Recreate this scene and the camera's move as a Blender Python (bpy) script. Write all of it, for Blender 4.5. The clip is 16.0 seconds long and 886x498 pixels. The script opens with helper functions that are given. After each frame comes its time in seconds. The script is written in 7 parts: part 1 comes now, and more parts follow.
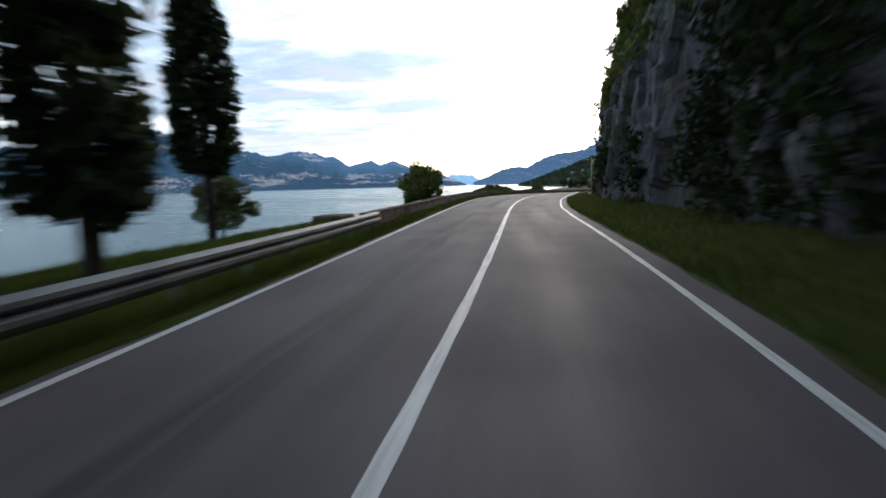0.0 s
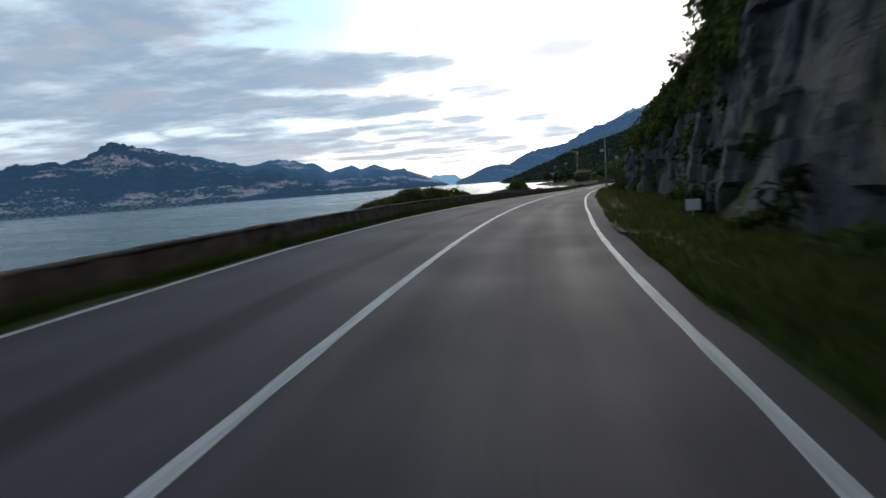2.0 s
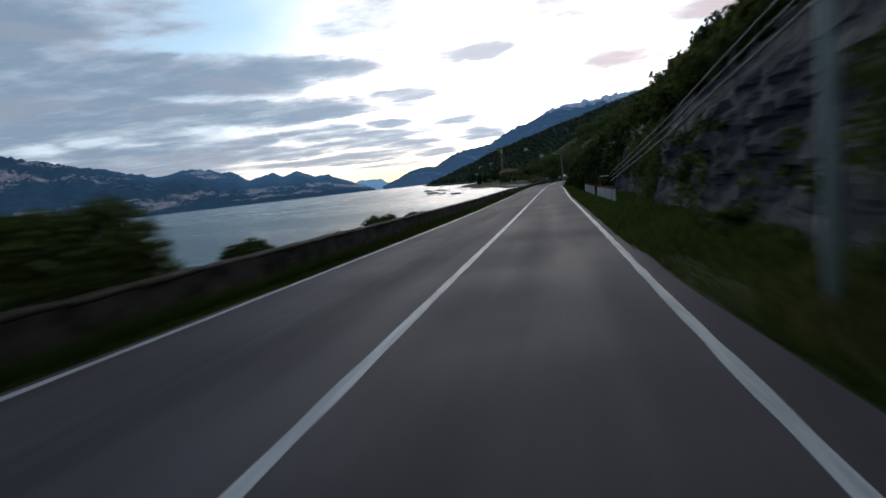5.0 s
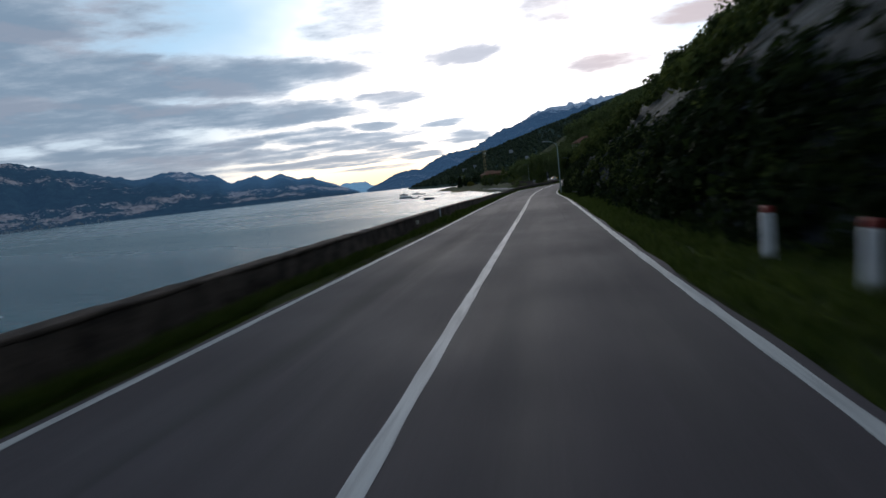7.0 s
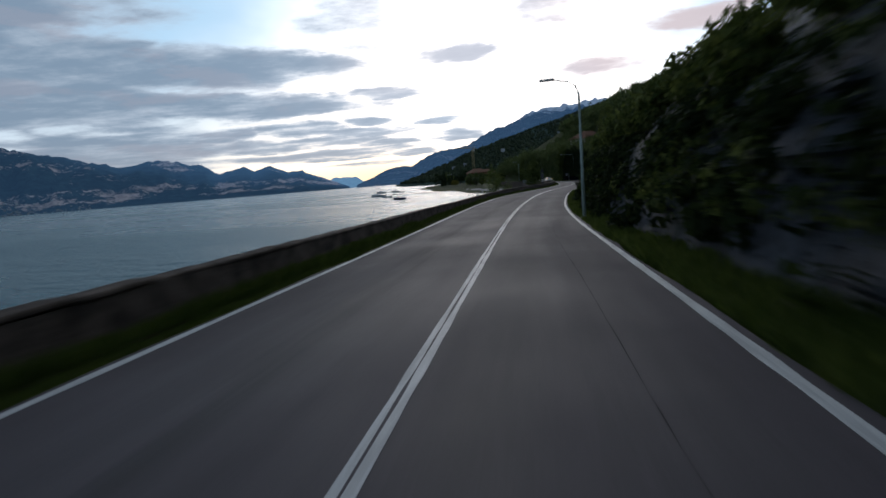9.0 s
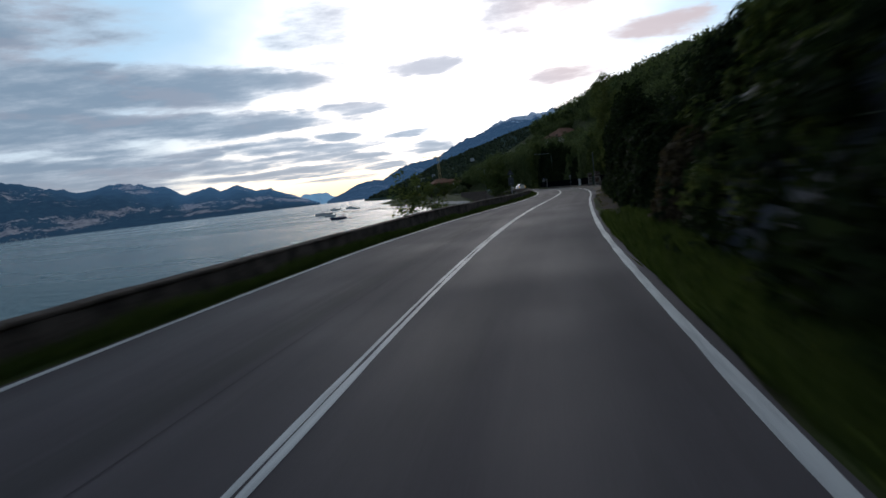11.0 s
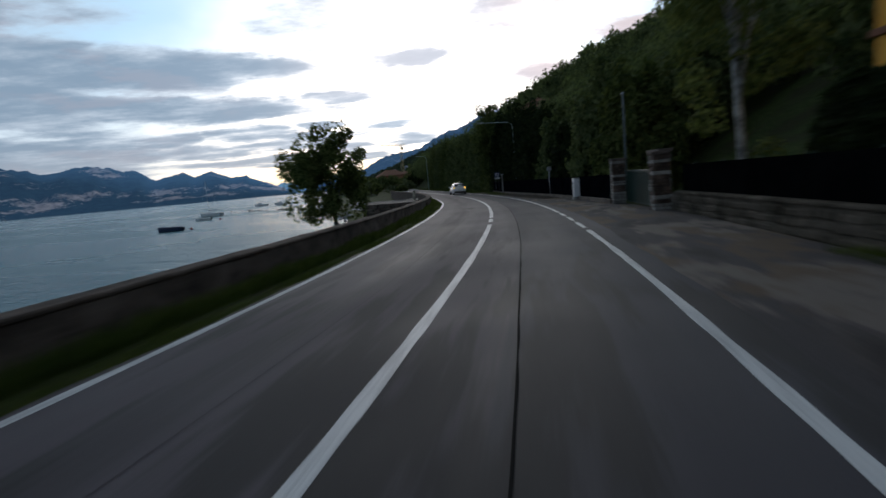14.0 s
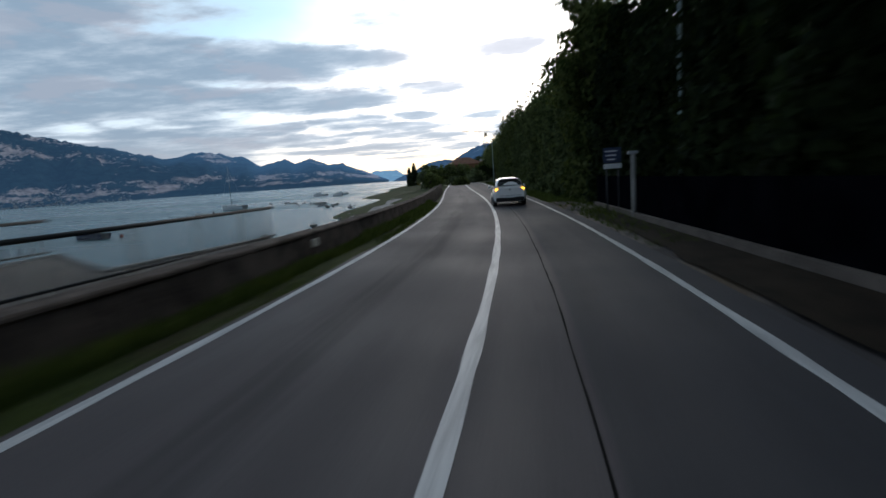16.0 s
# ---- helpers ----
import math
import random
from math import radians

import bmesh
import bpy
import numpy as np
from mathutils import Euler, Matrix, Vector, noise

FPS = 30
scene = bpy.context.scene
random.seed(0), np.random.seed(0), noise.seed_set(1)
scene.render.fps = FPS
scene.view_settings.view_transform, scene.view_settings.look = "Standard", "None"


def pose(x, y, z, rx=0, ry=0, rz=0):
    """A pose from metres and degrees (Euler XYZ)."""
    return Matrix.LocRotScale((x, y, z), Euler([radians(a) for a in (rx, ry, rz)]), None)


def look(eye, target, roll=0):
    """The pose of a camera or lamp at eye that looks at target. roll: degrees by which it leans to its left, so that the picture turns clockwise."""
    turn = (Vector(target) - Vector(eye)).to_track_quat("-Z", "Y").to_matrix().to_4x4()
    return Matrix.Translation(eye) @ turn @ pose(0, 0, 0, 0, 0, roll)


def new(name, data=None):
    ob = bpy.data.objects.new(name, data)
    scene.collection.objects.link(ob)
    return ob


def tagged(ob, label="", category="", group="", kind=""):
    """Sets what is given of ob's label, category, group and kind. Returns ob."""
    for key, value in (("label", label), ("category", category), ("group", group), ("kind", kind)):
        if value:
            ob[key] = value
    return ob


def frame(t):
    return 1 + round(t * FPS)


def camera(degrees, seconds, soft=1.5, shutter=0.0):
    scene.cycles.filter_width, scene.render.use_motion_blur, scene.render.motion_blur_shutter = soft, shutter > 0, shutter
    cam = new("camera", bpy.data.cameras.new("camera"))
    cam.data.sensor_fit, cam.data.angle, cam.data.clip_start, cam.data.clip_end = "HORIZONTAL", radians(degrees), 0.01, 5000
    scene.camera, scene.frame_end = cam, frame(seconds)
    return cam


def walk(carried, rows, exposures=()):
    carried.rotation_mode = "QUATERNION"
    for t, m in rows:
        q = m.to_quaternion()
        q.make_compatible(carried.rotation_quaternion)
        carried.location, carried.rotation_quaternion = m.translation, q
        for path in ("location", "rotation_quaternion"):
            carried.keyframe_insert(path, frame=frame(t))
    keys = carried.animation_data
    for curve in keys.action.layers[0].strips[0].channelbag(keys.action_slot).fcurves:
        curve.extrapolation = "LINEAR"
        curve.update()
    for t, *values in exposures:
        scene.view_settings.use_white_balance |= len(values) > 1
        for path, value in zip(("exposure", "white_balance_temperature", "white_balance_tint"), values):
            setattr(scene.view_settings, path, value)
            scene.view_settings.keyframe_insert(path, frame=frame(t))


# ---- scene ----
cam = camera(79.06, 16.0, soft=1.6, shutter=0.6)
PATH = [
    (0.0, 0.827, -3.984, 1.514, 83.190, 1.538, 9.432),
    (0.5, 1.111, 6.056, 1.561, 83.248, 4.495, 10.142),
    (1.0, 1.034, 16.157, 1.564, 83.159, 4.355, 10.220),
    (1.5, 1.089, 26.254, 1.508, 83.305, 4.768, 9.023),
    (2.0, 1.502, 36.298, 1.427, 83.166, 4.444, 7.686),
    (2.5, 1.944, 45.992, 1.373, 83.087, 5.087, 5.931),
    (3.0, 2.712, 55.535, 1.327, 83.178, 5.830, 4.345),
    (3.5, 3.740, 64.974, 1.287, 83.257, 5.617, 3.145),
    (4.0, 4.977, 74.301, 1.237, 83.259, 5.591, 1.833),
    (4.5, 6.360, 83.453, 1.162, 83.055, 6.121, 1.076),
    (5.0, 7.747, 92.529, 1.062, 82.811, 6.450, 0.074),
    (7.5, 16.131, 137.049, 0.331, 82.960, 6.120, -1.698),
    (8.0, 17.985, 146.035, 0.224, 82.820, 5.319, -1.806),
    (8.5, 19.861, 155.221, 0.096, 82.518, 4.608, -1.875),
    (11.0, 30.425, 201.950, -0.808, 83.598, 6.830, -5.159),
    (11.5, 33.161, 211.486, -0.808, 83.562, 6.375, -6.716),
    (12.0, 36.257, 221.194, -0.837, 83.466, 6.877, -8.594),
    (12.5, 39.675, 231.003, -0.925, 83.139, 6.234, -9.798),
    (13.0, 43.399, 240.830, -1.053, 82.987, 6.016, -10.100),
    (13.5, 46.985, 250.776, -1.181, 82.805, 4.633, -9.159),
    (14.0, 50.266, 260.845, -1.295, 82.613, 5.243, -7.033),
    (14.5, 52.953, 270.566, -1.385, 82.637, 3.943, -4.504),
    (15.0, 55.144, 280.372, -1.473, 82.364, 3.287, -1.782),
    (15.5, 56.967, 290.127, -1.573, 82.649, 3.939, 0.486),
    (16.0, 58.400, 299.867, -1.676, 82.373, 4.065, 2.669),
]
walk(cam, [(r[0], pose(*r[1:])) for r in PATH], exposures=[(0.0, 1.37, 6900, 14), (0.5, 1.10, 6800, 13), (1.0, 0.80, 6700, 12), (2.0, 0.59, 6600, 11), (3.0, 0.48, 6340, 13), (4.0, 0.34, 6340, 13), (5.0, 0.17, 6340, 13), (7.5, 0.07, 6340, 13), (11.0, 0.09, 6340, 13), (12.5, -0.14, 6340, 13), (13.5, 0.07, 6340, 13), (14.5, 0.37, 6500, 12), (15.2, 0.44, 6500, 12), (16.0, 0.44, 6500, 12)])

# ---- sky and light ----
SUN_AZ = -6.0      # degrees to the left of +y; the glow in the notch of the valley


def direction(az, el):
    a, e = radians(az), radians(el)
    return Vector((-math.sin(a) * math.cos(e), math.cos(a) * math.cos(e), math.sin(e)))


class Nodes:
    """Short hand for building node trees."""

    def __init__(self, tree):
        self.t = tree

    def n(self, kind, **kw):
        node = self.t.nodes.new(kind)
        for k, v in kw.items():
            if k == "op":
                node.operation = v
            elif k == "blend":
                node.blend_type = v
            elif k == "dtype":
                node.data_type = v
            elif k == "sky":
                node.sky_type = v
            elif k == "feature":
                node.feature = v
        return node

    def link(self, a, b):
        self.t.links.new(a, b)

    def put(self, sock, v):
        if hasattr(v, "is_output"):
            self.t.links.new(v, sock)
        else:
            sock.default_value = v

    def math(self, op, a, b=0.0, c=None, clamp=False):
        node = self.n("ShaderNodeMath", op=op)
        node.use_clamp = clamp
        self.put(node.inputs[0], a)
        self.put(node.inputs[1], b)
        if c is not None:
            self.put(node.inputs[2], c)
        return node.outputs[0]

    def ramp(self, v, lo, hi, a=0.0, b=1.0):
        node = self.n("ShaderNodeMapRange")
        node.interpolation_type = "SMOOTHSTEP"
        for i, x in enumerate((v, lo, hi, a, b)):
            self.put(node.inputs[i], x)
        return node.outputs[0]

    def mix(self, f, a, b, blend="MIX"):
        node = self.n("ShaderNodeMixRGB", blend=blend)
        self.put(node.inputs[0], f)
        self.put(node.inputs[1], a)
        self.put(node.inputs[2], b)
        return node.outputs[0]

    def noise(self, vec, scale, detail=4.0, rough=0.55, lac=2.0):
        node = self.n("ShaderNodeTexNoise")
        if vec is not None:
            self.put(node.inputs["Vector"], vec)
        node.inputs["Scale"].default_value = scale
        node.inputs["Detail"].default_value = detail
        node.inputs["Roughness"].default_value = rough
        return node.outputs[0]

    def mapping(self, vec, scale=(1, 1, 1), loc=(0, 0, 0)):
        node = self.n("ShaderNodeMapping")
        self.put(node.inputs["Vector"], vec)
        node.inputs["Scale"].default_value = scale
        node.inputs["Location"].default_value = loc
        return node.outputs[0]

    def xyz(self, vec):
        node = self.n("ShaderNodeSeparateXYZ")
        self.put(node.inputs[0], vec)
        return node.outputs

    def comb(self, x, y, z):
        node = self.n("ShaderNodeCombineXYZ")
        for i, v in enumerate((x, y, z)):
            self.put(node.inputs[i], v)
        return node.outputs[0]


def c4(c):
    return (c[0], c[1], c[2], 1.0)


world = bpy.data.worlds.new("evening_sky")
scene.world = world
world.use_nodes = True
world.node_tree.nodes.clear()
N = Nodes(world.node_tree)
sky = N.n("ShaderNodeTexSky", sky="NISHITA")
sky.sun_disc = False
sky.sun_elevation = radians(6.0)
sky.sun_rotation = radians(SUN_AZ)
sky.air_density, sky.dust_density, sky.ozone_density = 1.0, 1.5, 1.5
coord = N.n("ShaderNodeTexCoord").outputs["Generated"]
dx, dy, dz = N.xyz(coord)
az = N.math("MULTIPLY", N.math("ARCTAN2", N.math("MULTIPLY", dx, -1.0), dy), 57.2958)
el = N.math("MULTIPLY", N.math("ARCSINE", dz), 57.2958)
skin = N.mix(1.0, sky.outputs[0], (0.075, 0.075, 0.075, 1), "MULTIPLY")
# thin evening haze: bright and warm round the sunken sun, blue overhead and to the side
d_az = N.math("ABSOLUTE", N.math("SUBTRACT", az, -9.0))
rise_el = N.math("MULTIPLY", N.math("SUBTRACT", el, 6.0), 0.8)
off_sun = N.math("SQRT", N.math("ADD", N.math("MULTIPLY", d_az, d_az), N.math("MULTIPLY", rise_el, rise_el)))
haze_n = N.noise(N.mapping(N.comb(az, el, 0.0), (0.05, 0.10, 1), (4, 6, 0)), 1.0, 4.0, 0.5)
off_sun = N.math("ADD", off_sun, N.math("MULTIPLY", N.math("SUBTRACT", haze_n, 0.5), 24.0))
glow = N.ramp(off_sun, 5.0, 33.0, 1.0, 0.0)
blue = N.mix(N.ramp(el, 3.0, 15.0, 1.0, 0.0), (0.38, 0.62, 0.82, 1), (0.62, 0.74, 0.82, 1))
base = N.mix(glow, blue, (1.72, 1.66, 1.60, 1))
side = N.math("MULTIPLY", N.ramp(d_az, 45.0, 120.0, 1.0, 0.80), N.ramp(el, 20.0, 52.0, 1.0, 0.26))
base = N.mix(1.0, base, N.comb(side, side, side), "MULTIPLY")
base = N.mix(0.16, base, skin, "ADD")
# yellow band low over the notch
low = N.math("MULTIPLY", N.ramp(el, 0.5, 5.5, 1.0, 0.0), N.ramp(N.math("ABSOLUTE", N.math("SUBTRACT", az, 5.0)), 0.0, 24.0, 1.0, 0.0))
base = N.mix(low, base, (1.45, 1.14, 0.66, 1))
# the clouds: where they gather (azimuth, elevation, half width, half height, amount), negative where the cover opens
CLOUDS = [(24.0, 12.0, 15.5, 1.9, 1.2), (20.0, 8.5, 13.5, 1.2, 1.15), (2.6, 9.2, 4.2, 0.62, 0.92), (-4.9, 12.6, 3.7, 0.95, 1.0), (4.3, 14.7, 3.0, 1.6, 0.62), (8.2, 15.7, 2.8, 1.2, 0.55),
          (4.3, 17.6, 3.8, 2.2, 0.64), (4.9, 6.6, 2.9, 0.42, 0.9), (-2.7, 6.1, 2.8, 0.42, 0.9), (-4.4, 4.5, 3.4, 0.55, 1.0), (5.0, 5.45, 4.4, 0.5, 1.0), (11.8, 6.1, 4.0, 0.66, 0.95),
          (10.0, 4.8, 6.5, 0.6, 1.0), (2.8, 4.3, 3.4, 0.4, 0.95), (6.4, 3.6, 6.0, 0.42, 0.95), (0.5, 3.2, 2.8, 0.36, 0.95), (22.0, 6.0, 5.5, 0.9, 0.85), (17.0, 4.6, 8.0, 0.7, 0.95),
          (8.8, 3.0, 5.0, 0.26, 0.85), (5.0, 2.3, 4.2, 0.18, 0.75), (14.0, 3.4, 6.0, 0.4, 0.85), (-14.4, 15.9, 3.4, 1.3, 0.85), (-19.3, 9.9, 4.2, 0.62, 0.8), (-20.0, 17.5, 7.0, 1.6, 0.85),
          (-28.0, 12.7, 3.6, 0.8, 0.8), (29.0, 17.6, 8.0, 2.6, 0.75)]
OPENINGS = [(30.6, 6.7, 2.4, 0.5, 0.55), (36.5, 6.0, 2.6, 0.8, 0.5), (22.5, 7.25, 3.4, 0.42, 0.45), (48.0, 6.4, 5.5, 1.4, 0.6), (43.0, 7.2, 3.0, 0.6, 0.4), (46.0, 19.0, 9.0, 2.6, 0.45), (21.0, 10.3, 5.0, 0.34, 0.35), (31.0, 14.6, 2.6, 0.8, 0.3)]
field = N.comb(az, el, 0.0)
warp_a = N.math("MULTIPLY", N.math("SUBTRACT", N.noise(N.mapping(field, (0.13, 0.34, 1)), 1.0, 5.0, 0.55), 0.5), 7.0)
warp_e = N.math("MULTIPLY", N.math("SUBTRACT", N.noise(N.mapping(field, (0.17, 0.50, 1), (7, 3, 0)), 1.0, 5.0, 0.55), 0.5), 2.4)
az_w = N.math("ADD", az, warp_a)


def blobs(rows_):
    total_ = None
    for ca, ce, wa, we, amount in rows_:
        u = N.math("DIVIDE", N.math("SUBTRACT", az_w, ca), wa)
        v = N.math("DIVIDE", N.math("SUBTRACT", N.math("ADD", el, N.math("MULTIPLY", warp_e, min(1.0, we))), ce), we)
        r2 = N.math("ADD", N.math("MULTIPLY", u, u), N.math("MULTIPLY", v, v))
        blob = N.ramp(r2, 0.0, 2.7, amount, 0.0)
        total_ = blob if total_ is None else N.math("MAXIMUM", total_, blob)
    return total_


# fleecy detail: perspective squeezes it towards the horizon
up = N.math("MAXIMUM", N.math("ADD", dz, 0.075), 0.02)
layer = N.comb(N.math("DIVIDE", dx, up), N.math("DIVIDE", dy, up), 0.0)
fleece = N.noise(N.mapping(layer, (1.5, 2.3, 1), (8.0, 2.0, 0)), 1.0, 8.0, 0.62)
drift = N.noise(N.mapping(field, (0.10, 0.36, 1), (1.5, 9, 0)), 1.0, 7.0, 0.58)
# the closed cloud to the west
west_edge = N.ramp(el, 13.0, 15.5, 23.0, 31.0)
west = N.ramp(N.math("SUBTRACT", az_w, west_edge), -9.0, 5.0, 0.0, 1.22)
gather = N.math("MAXIMUM", N.math("MAXIMUM", blobs(CLOUDS), west), N.ramp(d_az, 20.0, 60.0, 0.0, 0.44))
gather = N.math("SUBTRACT", gather, blobs(OPENINGS))
rough_n = N.math("ADD", N.math("MULTIPLY", N.math("SUBTRACT", fleece, 0.5), 1.7), N.math("MULTIPLY", N.math("SUBTRACT", drift, 0.5), 1.3))
mass = N.math("ADD", gather, rough_n)
cover = N.ramp(mass, 0.16, 0.92)
shade = N.math("MULTIPLY", side, N.ramp(d_az, 0.0, 45.0, 1.0, 0.80))
thick = N.ramp(N.math("ADD", N.math("MULTIPLY", mass, 0.6), N.math("MULTIPLY", fleece, 0.8)), 0.55, 1.25)
tone = N.mix(thick, (0.56, 0.66, 0.76, 1), (0.245, 0.345, 0.455, 1))
rosy = N.math("MULTIPLY", N.ramp(drift, 0.50, 0.62), N.ramp(az, 4.0, 24.0, 0.0, 0.28))
tone = N.mix(rosy, tone, (0.47, 0.43, 0.48, 1))
tone = N.mix(N.ramp(el, 2.0, 7.0, 0.4, 0.0), tone, (0.50, 0.51, 0.53, 1))
tone = N.mix(N.math("MULTIPLY", N.ramp(az, 11.0, 1.0, 0.0, 0.62), N.ramp(el, 7.0, 11.0)), tone, (0.66, 0.66, 0.71, 1))
tone = N.mix(N.ramp(az, -8.0, -20.0, 0.0, 0.6), tone, (0.78, 0.62, 0.60, 1))
tone = N.mix(1.0, tone, N.comb(shade, shade, shade), "MULTIPLY")
heaven = N.mix(N.math("MULTIPLY", cover, 0.95), base, tone)
back = N.n("ShaderNodeBackground")
N.link(heaven, back.inputs[0])
back.inputs[1].default_value = 1.0
out = N.n("ShaderNodeOutputWorld")
N.link(back.outputs[0], out.inputs[0])

sun_data = bpy.data.lights.new("sun", "SUN")
sun_data.energy, sun_data.angle, sun_data.color = 0.3, radians(25), (1.0, 0.93, 0.84)
sun = new("sun", sun_data)
sun.matrix_world = look(direction(SUN_AZ, 16.0) * 100, (0, 0, 0))


# ---- materials ----
def material(name, rough=0.8, metal=0.0, spec=0.4):
    m = bpy.data.materials.new(name)
    m.use_nodes = True
    k = Nodes(m.node_tree)
    p = m.node_tree.nodes["Principled BSDF"]
    p.inputs["Roughness"].default_value = rough
    p.inputs["Metallic"].default_value = metal
    p.inputs["Specular IOR Level"].default_value = spec
    return m, k, p


def bump(k, p, height, strength=0.5, dist=0.05):
    b = k.n("ShaderNodeBump")
    b.inputs["Strength"].default_value = strength
    b.inputs["Distance"].default_value = dist
    k.put(b.inputs["Height"], height)
    k.link(b.outputs[0], p.inputs["Normal"])


def mottled(name, a, b, scale=3.0, rough=0.8, metal=0.0, spec=0.4, fine_scale=40.0, relief=0.3, dist=0.02, obj_random=0.0):
    """Two colours mixed by coarse and fine noise, with fine relief."""
    m, k, p = material(name, rough, metal, spec)
    pos = k.n("ShaderNodeNewGeometry").outputs["Position"]
    n1 = k.noise(pos, scale, 5.0, 0.6)
    n2 = k.noise(pos, fine_scale, 4.0, 0.6)
    f = k.math("ADD", k.math("MULTIPLY", n1, 0.65), k.math("MULTIPLY", n2, 0.35))
    col = k.mix(k.ramp(f, 0.36, 0.64), c4(a), c4(b))
    if obj_random:
        rnd = k.n("ShaderNodeObjectInfo").outputs["Random"]
        v = k.math("ADD", k.math("MULTIPLY", rnd, obj_random), 1.0 - obj_random / 2)
        col = k.mix(1.0, col, k.comb(v, v, v), "MULTIPLY")
    k.link(col, p.inputs["Base Color"])
    if relief:
        bump(k, p, f, relief, dist)
    return m


def leaf_material(name, a, b, rough=0.6, thin=0.35):
    m, k, p = material(name, 0.8, 0.0, 0.06)
    geo = k.n("ShaderNodeNewGeometry")
    n1 = k.noise(geo.outputs["Position"], 0.35, 3.0)
    f = k.math("ADD", k.math("MULTIPLY", geo.outputs["Random Per Island"], 0.6), k.math("MULTIPLY", n1, 0.5))
    col = k.mix(k.ramp(f, 0.15, 0.95), c4(a), c4(b))
    k.link(col, p.inputs["Base Color"])
    # light that comes through the thin leaves
    tl = k.n("ShaderNodeBsdfTranslucent")
    k.link(k.mix(1.0, col, (1.15, 1.2, 0.8, 1), "MULTIPLY"), tl.inputs["Color"])
    mx = k.n("ShaderNodeMixShader")
    mx.inputs[0].default_value = thin
    k.link(p.outputs[0], mx.inputs[1])
    k.link(tl.outputs[0], mx.inputs[2])
    k.link(mx.outputs[0], m.node_tree.nodes["Material Output"].inputs["Surface"])
    return m


def asphalt_material():
    m, k, p = material("asphalt", 0.8, 0.0, 0.36)
    uv = k.n("ShaderNodeUVMap").outputs[0]     # u metres across, v metres along
    pos = k.n("ShaderNodeNewGeometry").outputs["Position"]
    grain = k.noise(pos, 55.0, 3.0, 0.7)
    patch = k.noise(pos, 0.35, 4.0, 0.55)
    streak = k.noise(k.mapping(uv, (1.3, 0.07, 1.0)), 1.0, 3.0, 0.5)
    wide = k.noise(k.mapping(uv, (0.55, 0.02, 1.0), (5, 2, 0)), 1.0, 3.0, 0.5)
    f = k.math("ADD", k.math("MULTIPLY", streak, 0.55), k.math("MULTIPLY", wide, 0.45))
    f = k.math("ADD", k.math("MULTIPLY", f, 0.6), k.math("MULTIPLY", patch, 0.4))
    col = k.mix(k.ramp(f, 0.33, 0.66), (0.061, 0.0510, 0.061, 1), (0.084, 0.0700, 0.082, 1))
    x, y, _ = k.xyz(uv)
    # wheel tracks of each lane, polished a little darker
    t1 = k.ramp(k.math("ABSOLUTE", k.math("SUBTRACT", x, 0.75)), 0.15, 0.5, 1.0, 0.0)
    t2 = k.ramp(k.math("ABSOLUTE", k.math("SUBTRACT", x, 2.25)), 0.15, 0.5, 1.0, 0.0)
    tr = k.math("MULTIPLY", k.math("MAXIMUM", t1, t2), k.ramp(wide, 0.35, 0.6, 0.0, 0.25))
    col = k.mix(tr, col, (0.045, 0.043, 0.046, 1))
    # newer, darker overlay of the inner lane towards the end
    y2 = k.math("ADD", y, k.math("MULTIPLY", k.math("SUBTRACT", streak, 0.5), 0.4))
    over = k.math("MULTIPLY", k.ramp(k.math("SUBTRACT", x, 0.95), -0.03, 0.05), k.ramp(y2, 262.0, 275.0))
    col = k.mix(k.math("MULTIPLY", over, 0.85), col, (0.036, 0.038, 0.046, 1))
    worn = k.math("MULTIPLY", k.ramp(x, 0.95, 0.95 - 0.08), k.ramp(y2, 270.0, 300.0))
    col = k.mix(k.math("MULTIPLY", worn, 0.55), col, (0.110, 0.095, 0.096, 1))
    # oily stains and skid marks in the bend before the gates
    marks = k.noise(k.mapping(uv, (1.3, 0.16, 1.0), (2.0, 7.0, 0)), 1.0, 5.0, 0.62)
    zone = k.math("MULTIPLY", k.ramp(y, 250.0, 262.0), k.ramp(y, 274.0, 288.0, 1.0, 0.0))
    zone = k.math("ADD", k.math("MULTIPLY", zone, 0.85), 0.15)
    col = k.mix(k.math("MULTIPLY", k.math("MULTIPLY", k.ramp(marks, 0.47, 0.55), zone), 0.92), col, (0.026, 0.024, 0.025, 1))
    # dark band left by tyres in the outer lane, and a skid mark at the inner one
    wob = k.math("MULTIPLY", k.math("SUBTRACT", k.noise(k.mapping(uv, (0.0, 0.09, 1.0), (1, 3, 0)), 1.0, 3.0, 0.5), 0.5), 1.1)
    band = k.ramp(k.math("ABSOLUTE", k.math("ADD", k.math("ADD", x, 1.55), wob)), 0.16, 0.50, 1.0, 0.0)
    band = k.math("MULTIPLY", band, k.ramp(k.noise(k.mapping(uv, (1.2, 0.06, 1.0), (9, 4, 0)), 1.0, 4.0, 0.6), 0.42, 0.58))
    col = k.mix(k.math("MULTIPLY", band, k.ramp(y, 60.0, 120.0, 0.9, 0.6)), col, (0.026, 0.023, 0.026, 1))
    skid = k.ramp(k.math("ABSOLUTE", k.math("SUBTRACT", k.math("SUBTRACT", x, 1.68), k.math("MULTIPLY", wob, 0.25))), 0.05, 0.16, 1.0, 0.0)
    skid = k.math("MULTIPLY", skid, k.math("MULTIPLY", k.ramp(y, 262.0, 265.0), k.ramp(y, 270.0, 272.5, 1.0, 0.0)))
